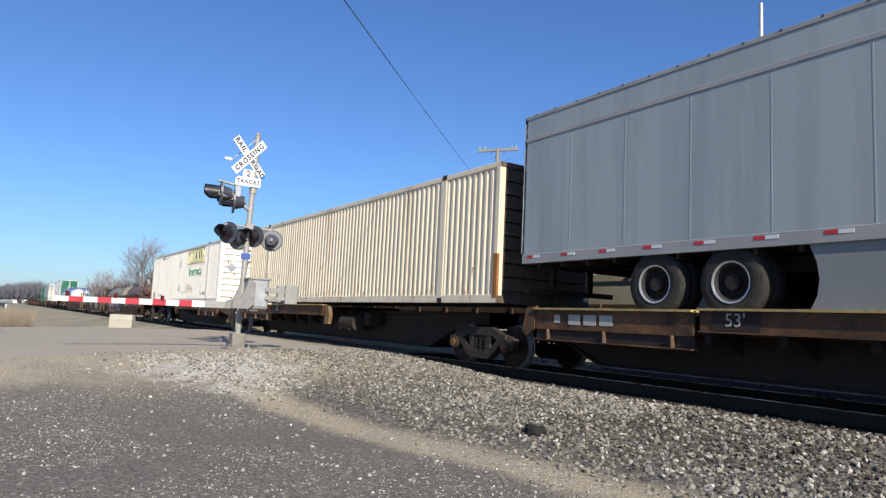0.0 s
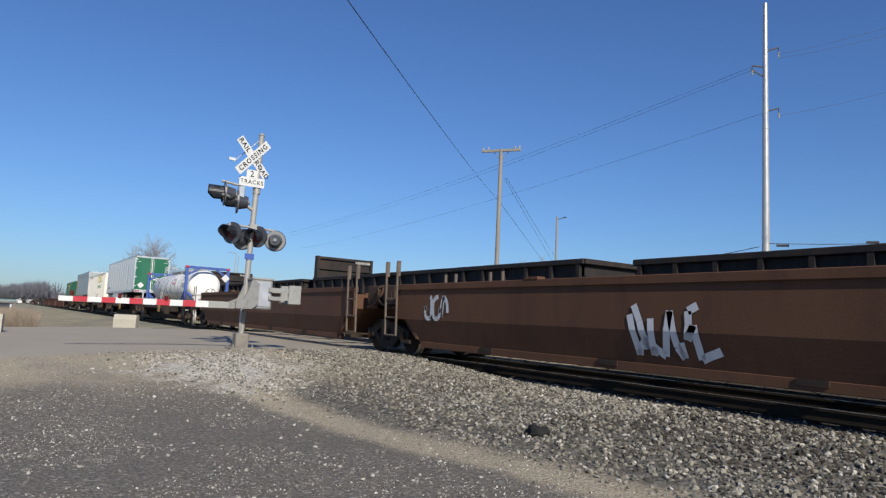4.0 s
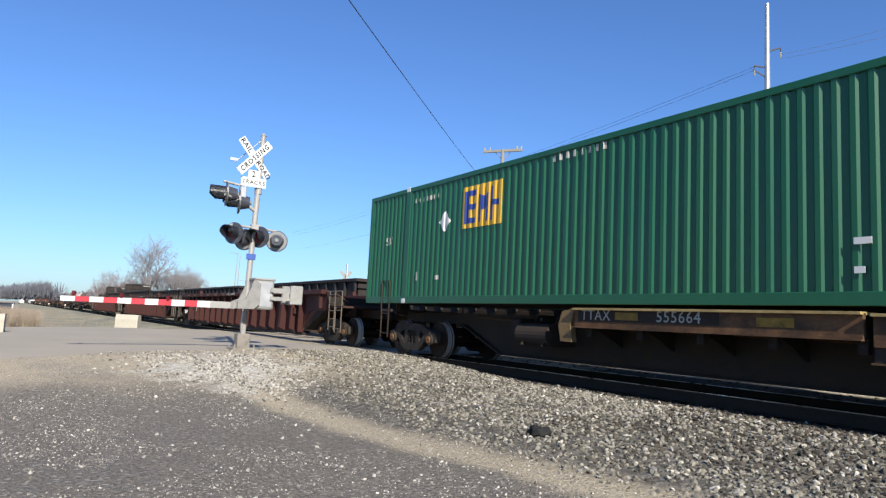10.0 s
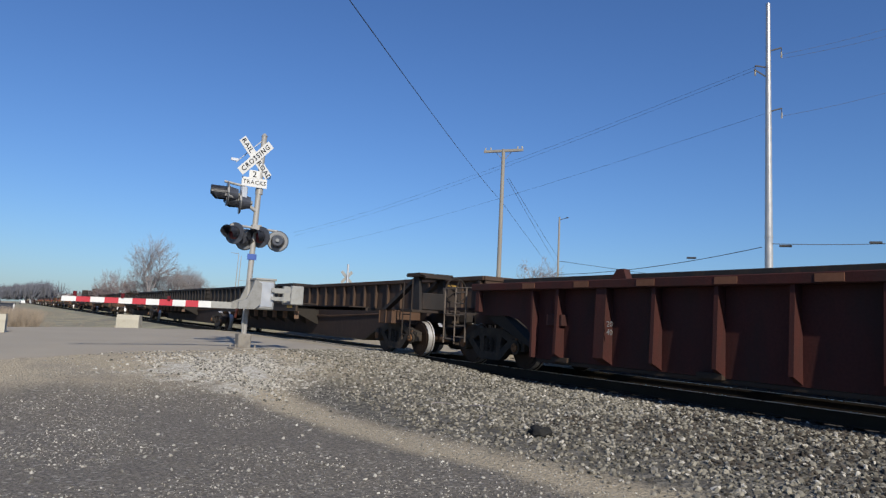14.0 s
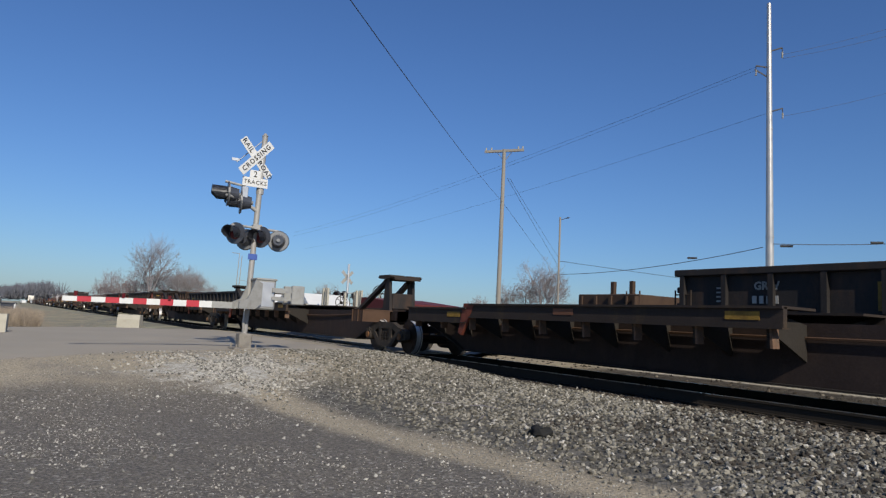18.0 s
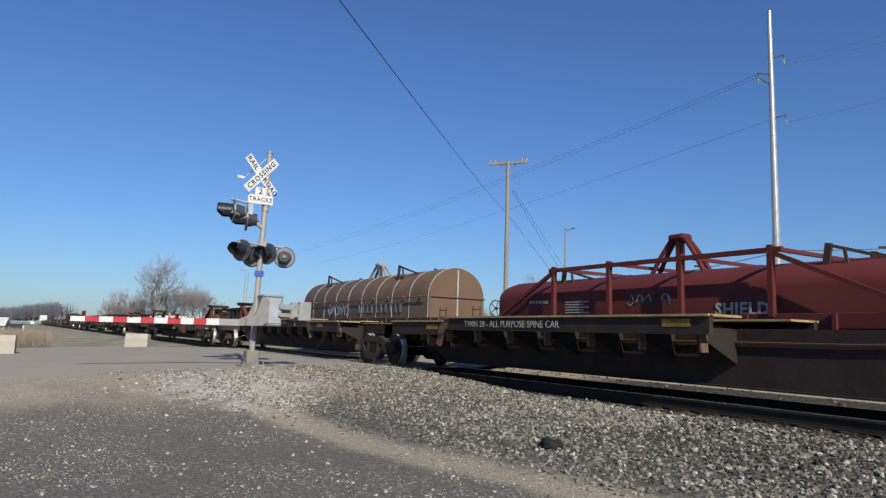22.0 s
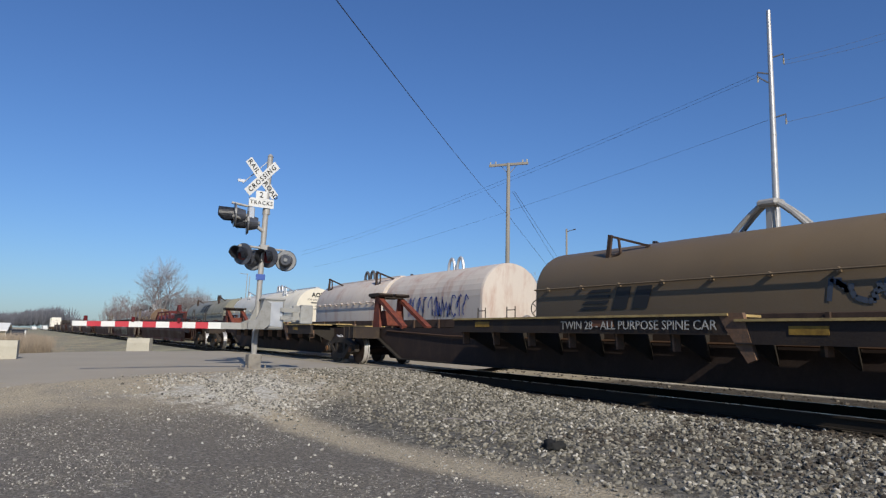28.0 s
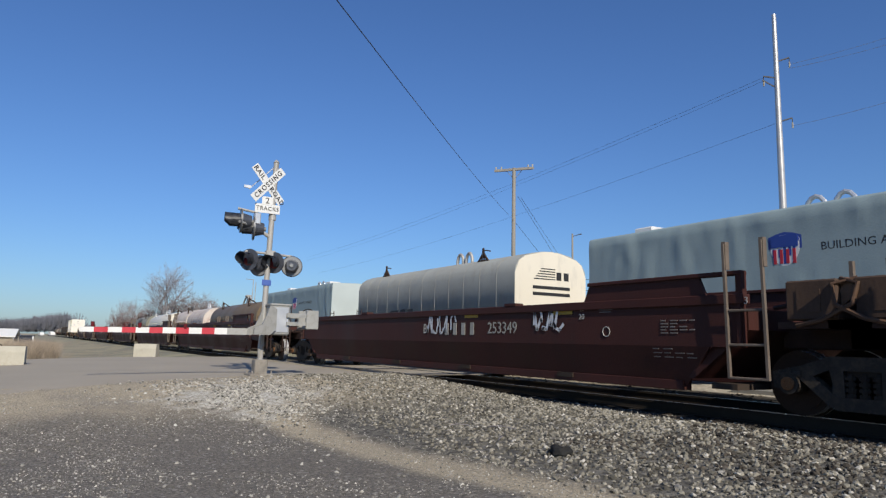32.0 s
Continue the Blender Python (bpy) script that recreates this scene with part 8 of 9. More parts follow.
box(bm, 12.51, 12.515, 0.5, 0.7, 2.75, 3.0)
for z in (2.25, 2.45):
    box(bm, 12.51, 12.515, -0.75, 0.75, z, z + 0.1)
part("end_mark_bars", bm, M_BLK, a)
for x in (3.0, 10.2):
    for s in (-1, 1):
        bm = bmesh.new()
        y = s * 1.0
        for d in (-0.3, 0.3):
            bar(bm, (x + d, y, 2.95 + 0.5), (x, y, 3.75), 0.05)
            bar(bm, (x + d * 0.3, y, 3.4), (x, y, 3.92), 0.045)
        bar(bm, (x - 0.05, y, 3.86), (x + 0.4, y, 3.78), 0.04)
        bar(bm, (x - 0.26, y, 3.5), (x + 0.26, y, 3.5), 0.05)
        part("stacking_stand", bm, M_GONBR, a, "dark tripod stacking stand")
run(a, 307.4, False)
run(copy_thing(a, Matrix()), 337.0, False)

# earlier coil cars, seen far down the line at first
for k, (p, s) in enumerate(((M_HOODGRY, -24.6), (M_HOODGRY, -41.0), (M_HOODBRN, -57.4), (M_HOODPNK, -73.8), (M_HOODBRN, -90.2), (M_HOODGRY, -106.6), (M_GON, -123.0))):
    run(coil_car(15.6, None, "weathered coil car with a round hood", p, 1.3, 14.3, loop="hoop" if k % 2 else "frame"), s, False)


def cradle_flat():
    """A flat coil car with white sawtooth cradles and stakes."""
    c = base("cradle_car", "flat rail car with white sawtooth cradles and stakes", "rail car", "far train cars")
    far_chassis(c, 15.2, M_BLACK)
    many("cradle", c, M_WHT, lambda b_: prism(b_, [(-1.25, 1.3), (1.25, 1.3), (0.35, 1.88), (0.1, 1.88)], -1.2, 1.2), [pose(1.4 + 2.55 * k, 0, 0) for k in range(4)], "white painted cradle")
    many("cradle_stripe", c, M_CONC, lambda b_: prism(b_, [(-0.7, 1.45), (-0.45, 1.45), (-0.02, 1.86), (-0.12, 1.86)], -1.212, -1.2), [pose(1.4 + 0.35 * j + 2.55 * k, 0, 0) for k in range(4) for j in (0, 1)], "grey stripe")
    bm = bmesh.new()
    box(bm, 0.1, 10.2, -1.3, 1.3, 1.08, 1.33, 0.01)
    part("load_floor", bm, M_CONC, c, "pale load floor")
    many("stake", c, M_CONC, lambda b_: box(b_, -0.05, 0.05, -0.05, 0.05, 1.1, 2.12), [pose(x, s * 0.9, 0) for x in (11.4, 11.75, 11.95) for s in (-1, 1)])
    many("post", c, M_CONC, lambda b_: box(b_, -0.05, 0.05, -0.05, 0.05, 1.1, 1.88), [pose(x, s * 0.9, 0) for x in (13.95, 15.0, 15.2) for s in (-1, 1)])
    brake_wheel(c, 12.6, -0.45, 1.45, 0.3)
    return c


run(cradle_flat(), 146.6, False)


def bulk_flat():
    c = base("flat_car", "low rusty-red flat car with a brown end box", "rail car", "far train cars")
    far_chassis(c, 15.9, M_GONBR)
    bm = bmesh.new()
    prism(bm, [(0.9, 1.1), (0.9, 1.62), (1.3, 1.62), (4.6, 1.36), (4.6, 1.1)], -1.4, 1.4)
    part("end_cover", bm, M_HOODRED, c, "sloping red end cover")
    bm = bmesh.new()
    box(bm, 13.8, 15.7, -1.42, 1.42, 1.1, 1.64, 0.02)
    for k in range(4):
        box(bm, 13.9 + 0.5 * k, 13.98 + 0.5 * k, -1.47, -1.42, 1.1, 1.6)
    part("end_box", bm, M_GONBR, c, "low brown end box")
    brake_wheel(c, 0.6, -0.4, 1.86, 0.32)
    many("stake", c, M_GONBR, lambda b_: box(b_, -0.05, 0.05, -0.05, 0.05, 1.6, 1.95), [pose(x, s * 1.3, 0) for x in (14.9, 15.5) for s in (-1, 1)])
    return c


run(bulk_flat(), 162.4, False)


# ---- crossing signal ----
MX, MY, MZ = -15.73, 4.65, -0.10


def signal_head(parent, x, y, z, turn, name="signal_lamp", size=1.0):
    """A round black backboard with a red lens under a hood, facing +x after the turn."""
    bm = bmesh.new()
    rod(bm, (-0.012, 0, 0), (0.012, 0, 0), 0.255, 32)
    rod(bm, (-0.22, 0, 0), (-0.02, 0, 0), 0.12, 20, 0.17)
    h = part(name, bm, M_SIGBLK, parent)
    h.matrix_basis = pose(x, y, z, 0, 0, turn) @ Matrix.Scale(size, 4)
    bm = bmesh.new()
    n = 18
    rings = []
    for d, r in ((0.02, 0.155), (0.32, 0.16)):
        rings.append([bm.verts.new((d - (0.16 * max(0, -math.sin(a)) if d > 0.1 else 0), r * math.cos(a), r * math.sin(a))) for a in [math.pi * (-0.25 + 1.5 * k / n) for k in range(n + 1)]])
    for i in range(n):
        bm.faces.new((rings[0][i], rings[0][i + 1], rings[1][i + 1], rings[1][i]))
    bmesh.ops.solidify(bm, geom=bm.faces[:], thickness=0.008)
    part("hood", bm, M_SIGBLK, h)
    bm = bmesh.new()
    rod(bm, (0.02, 0, 0), (0.035, 0, 0), 0.145, 24, 0.12)
    part("lens", bm, M_LENS, h, "dark red lens")
    bm = bmesh.new()
    rod(bm, (-0.03, 0, 0), (-0.013, 0, 0), 0.235, 28)
    rod(bm, (-0.26, 0, 0), (-0.2, 0, 0), 0.045, 10)
    part("lamp_back", bm, M_SIGBACK, h, "weathered grey lamp back")
    return h


M_SIGBLK = mat("black_signal_enamel", (0.05, 0.054, 0.066), 0.3, 0, 0.2, 4, bump=0.03)
M_LENS = plain("red_lens_glass", (0.10, 0.009, 0.011), 0.2)
M_CASTBASE = mat("grimy_cast_base", (0.24, 0.22, 0.19), 0.75, 0.1, 0.25, 4, bump=0.2, dirt=(0.12, 0.09, 0.06), amount=0.4)
M_CASTARM = mat("rough_cast_arm", (0.25, 0.25, 0.24), 0.6, 0.15, 0.2, 4, bump=0.1, dirt=(0.14, 0.12, 0.1), amount=0.35)
M_SIGBACK = mat("grey_signal_back", (0.20, 0.205, 0.21), 0.5, 0.3, 0.15, 4, bump=0.03)


def crossbuck(parent, x, y, z, turn, letters=True, sc=1.0, paint=None):
    """Two crossed white boards with black letters."""
    for k, (ang, words) in enumerate(((-47.0, (("RAIL", -0.385), ("ROAD", 0.395))), (47.0, (("CROSSING", 0.0),)))):
        bm = bmesh.new()
        box(bm, 0.0 + 0.012 * k, 0.008 + 0.012 * k, -0.61 * sc, 0.61 * sc, -0.114 * sc, 0.114 * sc, 0.002)
        b = part("crossbuck_board", bm, paint or M_WHT, parent)
        b.matrix_basis = pose(x, y, z, 0, 0, turn) @ pose(0, 0, 0, ang, 0, 0)
        if letters:
            for word, off in words:
                lettering("board_letters", word, 0.185 * sc, M_BLK, b, pose(0.009 + 0.012 * k, off * sc, 0, 90, 0, 90), wide=1.26 if k else 1.12, fat=0.003)


def crossing_signal():
    c = base("crossing_signal", "steel crossing signal mast with crossbuck, lamps and gate gear", "crossing signal")
    c.matrix_basis = pose(MX, MY, MZ)
    bm = bmesh.new()
    rod(bm, (0, 0, 0.2), (0.02, 0.12, 5.08), 0.065, 20)
    rod(bm, (0.02, 0.12, 5.08), (0.02, 0.12, 5.15), 0.075, 20, 0.03)
    part("mast", bm, M_MAST, c)
    bm = bmesh.new()
    box(bm, -0.15, 0.15, -0.15, 0.15, 0.02, 0.36, 0.02)
    box(bm, -0.28, 0.28, -0.28, 0.28, -0.06, 0.04, 0.02)
    for s in (-1, 1):
        for k in (-1, 1):
            rod(bm, (s * 0.22, k * 0.22, 0.03), (s * 0.22, k * 0.22, 0.11), 0.02, 8)
    part("mast_base", bm, M_CASTBASE, c, "cast junction-box base")
    crossbuck(c, 0.11, -0.08, 4.50, 12, sc=0.9)
    bm = bmesh.new()
    box(bm, 0.10, 0.108, -0.36, 0.24, 3.80, 4.02, 0.002)
    box(bm, 0.104, 0.112, -0.20, 0.06, 4.0, 4.2, 0.002)
    p = part("track_count_plate", bm, M_WHT, c, "white plate below the crossbuck")
    lettering("plate_letters", "TRACKS", 0.135, M_BLK, p, pose(0.115, -0.06, 3.91, 90, 0, 90), wide=1.15)
    lettering("plate_letters", "2", 0.2, M_BLK, p, pose(0.119, -0.07, 4.1, 90, 0, 90))
    # upper pair on an outreach arm, lower pair on a cross arm
    bm = bmesh.new()
    path(bm, [(0.02, 0.10, 3.22), (0.04, -0.22, 3.40), (0.04, -0.30, 3.6), (0.04, -0.30, 3.95)], 0.045, 10)
    path(bm, [(0.04, -0.3, 3.45), (0.30, -0.75, 3.5)], 0.03, 8)
    path(bm, [(0.04, -0.3, 3.8), (-0.02, -0.72, 3.86)], 0.03, 8)
    box(bm, -0.04, 0.12, -0.38, -0.22, 3.5, 3.62, 0.01)
    rod(bm, (0, 0.1, 3.66), (0.0, 0.1, 3.8), 0.09, 12)
    part("upper_arm", bm, M_MAST, c)
    signal_head(c, 0.06, -0.66, 3.56, -100, size=1.12)
    signal_head(c, 0.0, -0.34, 3.42, -102, size=1.12)
    bm = bmesh.new()
    box(bm, 0.0, 0.15, -0.36, -0.21, 3.34, 3.78, 0.02)
    part("junction_box", bm, M_GALV, c, "pale upright junction box")
    bm = bmesh.new()
    path(bm, [(0.05, -0.5, 2.86), (0.05, 0.62, 2.82)], 0.03, 8)
    path(bm, [(0.05, -0.5, 2.86), (0.05, -0.5, 2.7)], 0.03, 8)
    path(bm, [(0.05, 0.62, 2.82), (0.05, 0.62, 2.62)], 0.03, 8)
    box(bm, -0.06, 0.10, -0.02, 0.2, 2.76, 2.92, 0.01)
    part("cross_arm", bm, M_MAST, c)
    signal_head(c, 0.10, -0.42, 2.66, -52)
    signal_head(c, 0.12, 0.18, 2.63, -52)
    signal_head(c, -0.12, -0.10, 2.56, 138)
    signal_head(c, 0.08, 0.62, 2.58, 160)
    bm = bmesh.new()
    box(bm, 0.07, 0.078, -0.08, 0.14, 2.08, 2.22, 0.004)
    part("blue_plate", bm, M_BLUE, c, "small blue notice plate")
    bm = bmesh.new()
    path(bm, [(0.02, -0.02, 0.36), (0.08, -0.06, 0.62), (0.10, -0.05, 0.9), (0.12, 0.08, 0.98)], 0.035, 8)
    part("conduit", bm, M_MAST, c, "bent conduit up to the drive box")
    bm = bmesh.new()
    rod(bm, (0, 0.06, 4.95), (0.0, -0.5, 4.35), 0.012, 6)
    box(bm, -0.02, 0.02, -0.62, -0.45, 4.38, 4.44)
    part("bracket_wire", bm, M_GALV, c)
    return c


crossing_signal()


def gate():
    """The lowered gate arm with its drive box and counterweights."""
    g = base("crossing_gate", "lowered red and white gate arm on a grey drive box", "crossing gate")
    g.matrix_basis = pose(MX, MY, MZ)
    bm = bmesh.new()
    box(bm, 0.08, 0.52, 0.05, 0.50, 0.93, 1.62, 0.03)
    db = part("drive_box", bm, M_GREYBOX, g)
    # paler metal than the box, to paint this face as sunlit
    bm = bmesh.new()
    box(bm, 0.515, 0.535, 0.10, 0.46, 0.99, 1.57, 0.01)
    part("box_door", bm, M_GALV, db, "box door, paler to show the sunlit face")
    bm = bmesh.new()
    box(bm, 0.06, 0.54, 0.03, 0.52, 1.60, 1.65, 0.012)
    part("box_lid", bm, M_GREYBOX, db)
    bm = bmesh.new()
    rod(bm, (0.535, 0.14, 1.26), (0.56, 0.14, 1.26), 0.025, 8)
    part("latch", bm, M_ARM, db, "dark latch")
    bm = bmesh.new()
    prism(bm, [(-0.34, 0.93), (0.02, 0.93), (0.16, 1.05), (0.16, 1.52), (0.0, 1.6), (-0.06, 1.4), (-0.16, 1.16), (-0.34, 1.08)], 0.54, 0.60, "x")
    part("pivot_arm", bm, M_CASTARM, g, "rough cast gate arm support")
    bm = bmesh.new()
    prism(bm, [(-0.34, 0.93), (0.02, 0.93), (0.16, 1.05), (0.16, 1.52), (0.0, 1.6), (-0.06, 1.4), (-0.16, 1.16), (-0.34, 1.08)], 0.0, 0.06, "x")
    part("pivot_arm", bm, M_CASTARM, g, "rough cast gate arm support")
    for x in (0.02, 0.56):
        bm = bmesh.new()
        box(bm, x, x + 0.03, 0.4, 1.1, 1.34, 1.44)
        box(bm, x, x + 0.03, 0.4, 1.1, 1.16, 1.24)
        box(bm, x - 0.03, x + 0.07, 0.86, 1.16, 1.08, 1.52, 0.015)
        part("counterweight", bm, M_GREYBOX, g, "grey slotted counterweight")
    length, n = 3.43, 11
    for k in range(n + 1):
        a, b = -0.78 - 2.95 * (k - 1) / n, -0.78 - 2.95 * k / n
        if k == 0:
            a, b = -0.25, -0.78
        bm = bmesh.new()
        w = 0.075 - 0.002 * k
        za, zb = 0.995 - 0.003 * k, 0.995 - 0.003 * (k + 1)
        xa, xb = 0.03 - 0.65 * (-a - 0.3) / length, 0.03 - 0.65 * (-b - 0.3) / length
        v = []
        for y, zz, x in ((a, za, xa), (b, zb, xb)):
            for dx in (-0.025, 0.025):
                for dz in (-w, w):
                    v.append(bm.verts.new((x + dx, y, zz + dz)))
        for f in ((0, 1, 3, 2), (4, 6, 7, 5), (0, 4, 5, 1), (2, 3, 7, 6), (1, 5, 7, 3), (0, 2, 6, 4)):
            bm.faces.new([v[i] for i in f])
        bmesh.ops.recalc_face_normals(bm, faces=bm.faces[:])
        part("gate_board", bm, M_GREYBOX if k == 0 else (M_WHT if k % 2 else M_RED), g)
    for y in (-1.66, -2.58, -3.49):
        bm = bmesh.new()
        x = 0.03 - 0.65 * (-y - 0.3) / length
        rod(bm, (x, y, 1.02), (x, y, 1.13), 0.04, 10)
        part("gate_lamp", bm, M_LENS, g, "small red gate lamp")
    return g


gate()


def block(x, y, turn, l_, w, h):
    b = base("concrete_block", "pale concrete barrier block beside the road", "concrete block", "roadside blocks")
    bm = bmesh.new()
    prism(bm, [(-w / 2, 0), (w / 2, 0), (w / 2, h * 0.7), (w / 2 - 0.06, h), (-w / 2 + 0.06, h), (-w / 2, h * 0.7)], -l_ / 2, l_ / 2, "x")
    part("body", bm, M_CONC, b)
    bm = bmesh.new()
    path(bm, [(-0.1, 0, h), (-0.1, 0, h + 0.05), (0.1, 0, h + 0.05), (0.1, 0, h)], 0.012, 5)
    part("lifting_eye", bm, M_RAIL, b)
    b.matrix_basis = pose(x, y, ground_z(x, y) - 0.02, 0, 0, turn)
    return b


block(-32.3, 4.5, 62, 0.95, 0.42, 0.68)
block(-25.2, -0.78, 84, 1.55, 0.5, 0.62)

# second crossbuck on the far side
c = base("crossbuck_post", "white crossbuck and lamps on a post beyond the tracks", "crossing sign")
c.matrix_basis = pose(-39.6, 18.1, -0.45)
bm = bmesh.new()
rod(bm, (0, 0, 0), (0, 0, 4.6), 0.07, 12)
part("mast", bm, M_GALV, c)
crossbuck(c, -0.12, 0, 3.75, 178, letters=False, sc=0.86, paint=M_GREYBOX)
bm = bmesh.new()
rod(bm, (0.05, -0.9, 2.75), (0.05, 0.9, 2.75), 0.03, 8)
part("cross_arm", bm, M_GALV, c)
for d in (-0.75, -0.25, 0.5):
    signal_head(c, 0.1, d, 2.6, -40)


# ---- poles and wires ----
def utility_pole(x, y, h, arm, turn, label, r=0.15, name="utility_pole"):
    p = base(name, label, "utility pole", "utility poles")
    z = ground_z(x, y)
    p.matrix_basis = pose(x, y, z, 0, 0, turn)
    bm = bmesh.new()
    rod(bm, (0, 0, -0.3), (0, 0, h), r, 14, r * 0.7)
    part("pole", bm, M_WOOD, p)
    if arm:
        bm = bmesh.new()
        box(bm, -arm / 2, arm / 2, -0.07, 0.07, h - 0.16, h - 0.02)
        for s in (-1, 1):
            bar(bm, (0, 0.08, h - 0.7), (s * 0.5, 0.08, h - 0.12), 0.03)
        part("crossarm", bm, M_WOOD, p)
        for k in (-0.47, -0.33, 0.36, 0.47):
            bm = bmesh.new()
            rod(bm, (arm * k, 0, h - 0.03), (arm * k, 0, h + 0.14), 0.03, 8, 0.05)
            part("insulator", bm, M_CONC, p)
    else:
        bm = bmesh.new()
        bar(bm, (0, 0, h - 0.35), (0.75, 0.5, h - 0.1), 0.07)
        box(bm, 0.62, 0.95, 0.42, 0.62, h - 0.16, h - 0.04, 0.02)
        part("lamp_arm", bm, M_ARM, p, "short lamp arm")
    return p


def wire(pts, r, sag, label, seg=24, name="overhead_wire"):
    bm = bmesh.new()
    a, b = Vector(pts[0]), Vector(pts[1])
    line = []
    for k in range(seg + 1):
        t = k / seg
        p = a.lerp(b, t)
        p.z -= sag * 4 * t * (1 - t)
        line.append(p)
    path(bm, line, r, 5)
    return tagged(part(name, bm, M_WIRE), label, "wire", "overhead wires")


M_WIRE = plain("black_wire", (0.028, 0.029, 0.032), 0.6)
utility_pole(-31.8, 24.3, 11.5, 2.45, 36, "wooden utility pole with one crossarm")
utility_pole(-59.1, 53.9, 14.0, 0, 0, "bare wooden utility pole further off")


def mono_pole(x, y, h):
    p = base("steel_monopole", "tall grey steel power-line monopole with short arms", "power pole")
    p.matrix_basis = pose(x, y, ground_z(x, y))
    bm = bmesh.new()
    rod(bm, (0, 0, -0.3), (0, 0, h), 0.36, 18, 0.17)
    for z in (9, 18):
        rod(bm, (0, 0, z), (0, 0, z + 0.12), 0.36 - z * 0.0066 + 0.025, 18)
    part("pole", bm, M_STEELPOLE, p)
    for z, d in ((h - 4.2, 1), (h - 5.6, -1), (h - 9.4, 1)):
        bm = bmesh.new()
        q = Vector((0.78, 0.62, 0)) * d
        bar(bm, (0, 0, z), (q.x, q.y, z + 0.25), 0.10)
        bar(bm, (q.x, q.y, z + 0.25), (q.x * 1.0, q.y, z - 0.15), 0.05)
        if d < 0:
            bar(bm, (0, 0, z - 0.9), (q.x * 1.1, q.y * 1.1, z - 0.05), 0.09)
        part("arm", bm, M_ARM, p)
        bm = bmesh.new()
        for k in range(5):
            rod(bm, (q.x, q.y, z - 0.15 - 0.1 * k), (q.x, q.y, z - 0.2 - 0.1 * k), 0.07, 10)
        part("insulator", bm, M_CONC, p)
    return p


mono_pole(-31.25, 51.2, 28.9)


def ray_point(yaw_px, y_px, dist):
    """A place seen through a point of the first view, so far off (plan metres)."""
    a, b, r = radians(57.52), radians(6.21), radians(2.86)
    f = Vector((-math.sin(a) * math.cos(b), math.cos(a) * math.cos(b), math.sin(b)))
    rt = Vector((math.cos(a), math.sin(a), 0))
    up = rt.cross(f)
    r2, u2 = rt * math.cos(r) + up * math.sin(r), up * math.cos(r) - rt * math.sin(r)
    d = f + r2 * ((yaw_px - 784) / 1187.6) - u2 * ((y_px - 441) / 1187.6)
    k = dist / math.hypot(d.x, d.y)
    return Vector(EYE) + d * k


wire((ray_point(886, 354, 39.6), ray_point(505, -160, 7.0)), 0.008, 0.15, "near service wire from the wooden pole")
for (xa, ya, da), (xb, yb, db), sg in (((1340, 118, 59.5), (520, 412, 170), 1.2), ((1340, 124, 59.5), (520, 418, 172), 1.2), ((1372, 196, 59.5), (540, 440, 175), 1.2),
                                       ((1384.4, 97, 60.1), (1640, 30, 70), 0.2), ((1384.4, 104, 60.1), (1640, 45, 70), 0.2), ((1385, 206, 60.1), (1640, 145, 70), 0.2)):
    wire((ray_point(xa, ya, da), ray_point(xb, yb, db)), 0.012, sg, "thin grey power line on tall poles")
for (xa, ya, da), (xb, yb, db), sg in (((1350, 438, 59.8), (988, 486, 80.0), 0.5), ((1368, 432, 59.8), (1660, 428, 70), 0.15), ((988, 462, 80.0), (1700, 548, 210), 0.6)):
    wire((ray_point(xa, ya, da), ray_point(xb, yb, db)), 0.03, sg, "black communication cable on tall poles")
for x in ((1225, 457, 72), (1392, 436, 61), (1552, 430, 66)):
    p = ray_point(*x)
    bm = bmesh.new()
    rod(bm, p + Vector((-0.35, -0.3, 0)), p + Vector((0.35, 0.3, 0)), 0.10, 10)
    tagged(part("cable_splice_case", bm, M_WIRE), "black splice case on the cable", "splice case", "splice cases")
for xa, ya, da, xb, yb, db in ((898, 316, 39.8, 987, 470, 80.0), (902, 316, 39.8, 988, 456, 80.0), (888, 356, 39.8, 987, 490, 80.0)):
    wire((ray_point(xa, ya, da), ray_point(xb, yb, db)), 0.012, 0.05, "guy wire of the wooden pole")


# ---- trees ----
M_BARK = mat("grey_brown_twigs", (0.225, 0.205, 0.205), 0.9, 0, 0.2, 2, bump=0)
M_BRUSH = mat("reddish_brown_twigs", (0.215, 0.175, 0.172), 0.9, 0, 0.2, 2, bump=0)
M_DRY = mat("dry_brown_grass", (0.30, 0.245, 0.185), 0.95, 0, 0.3, 3, bump=0, island=0.35)


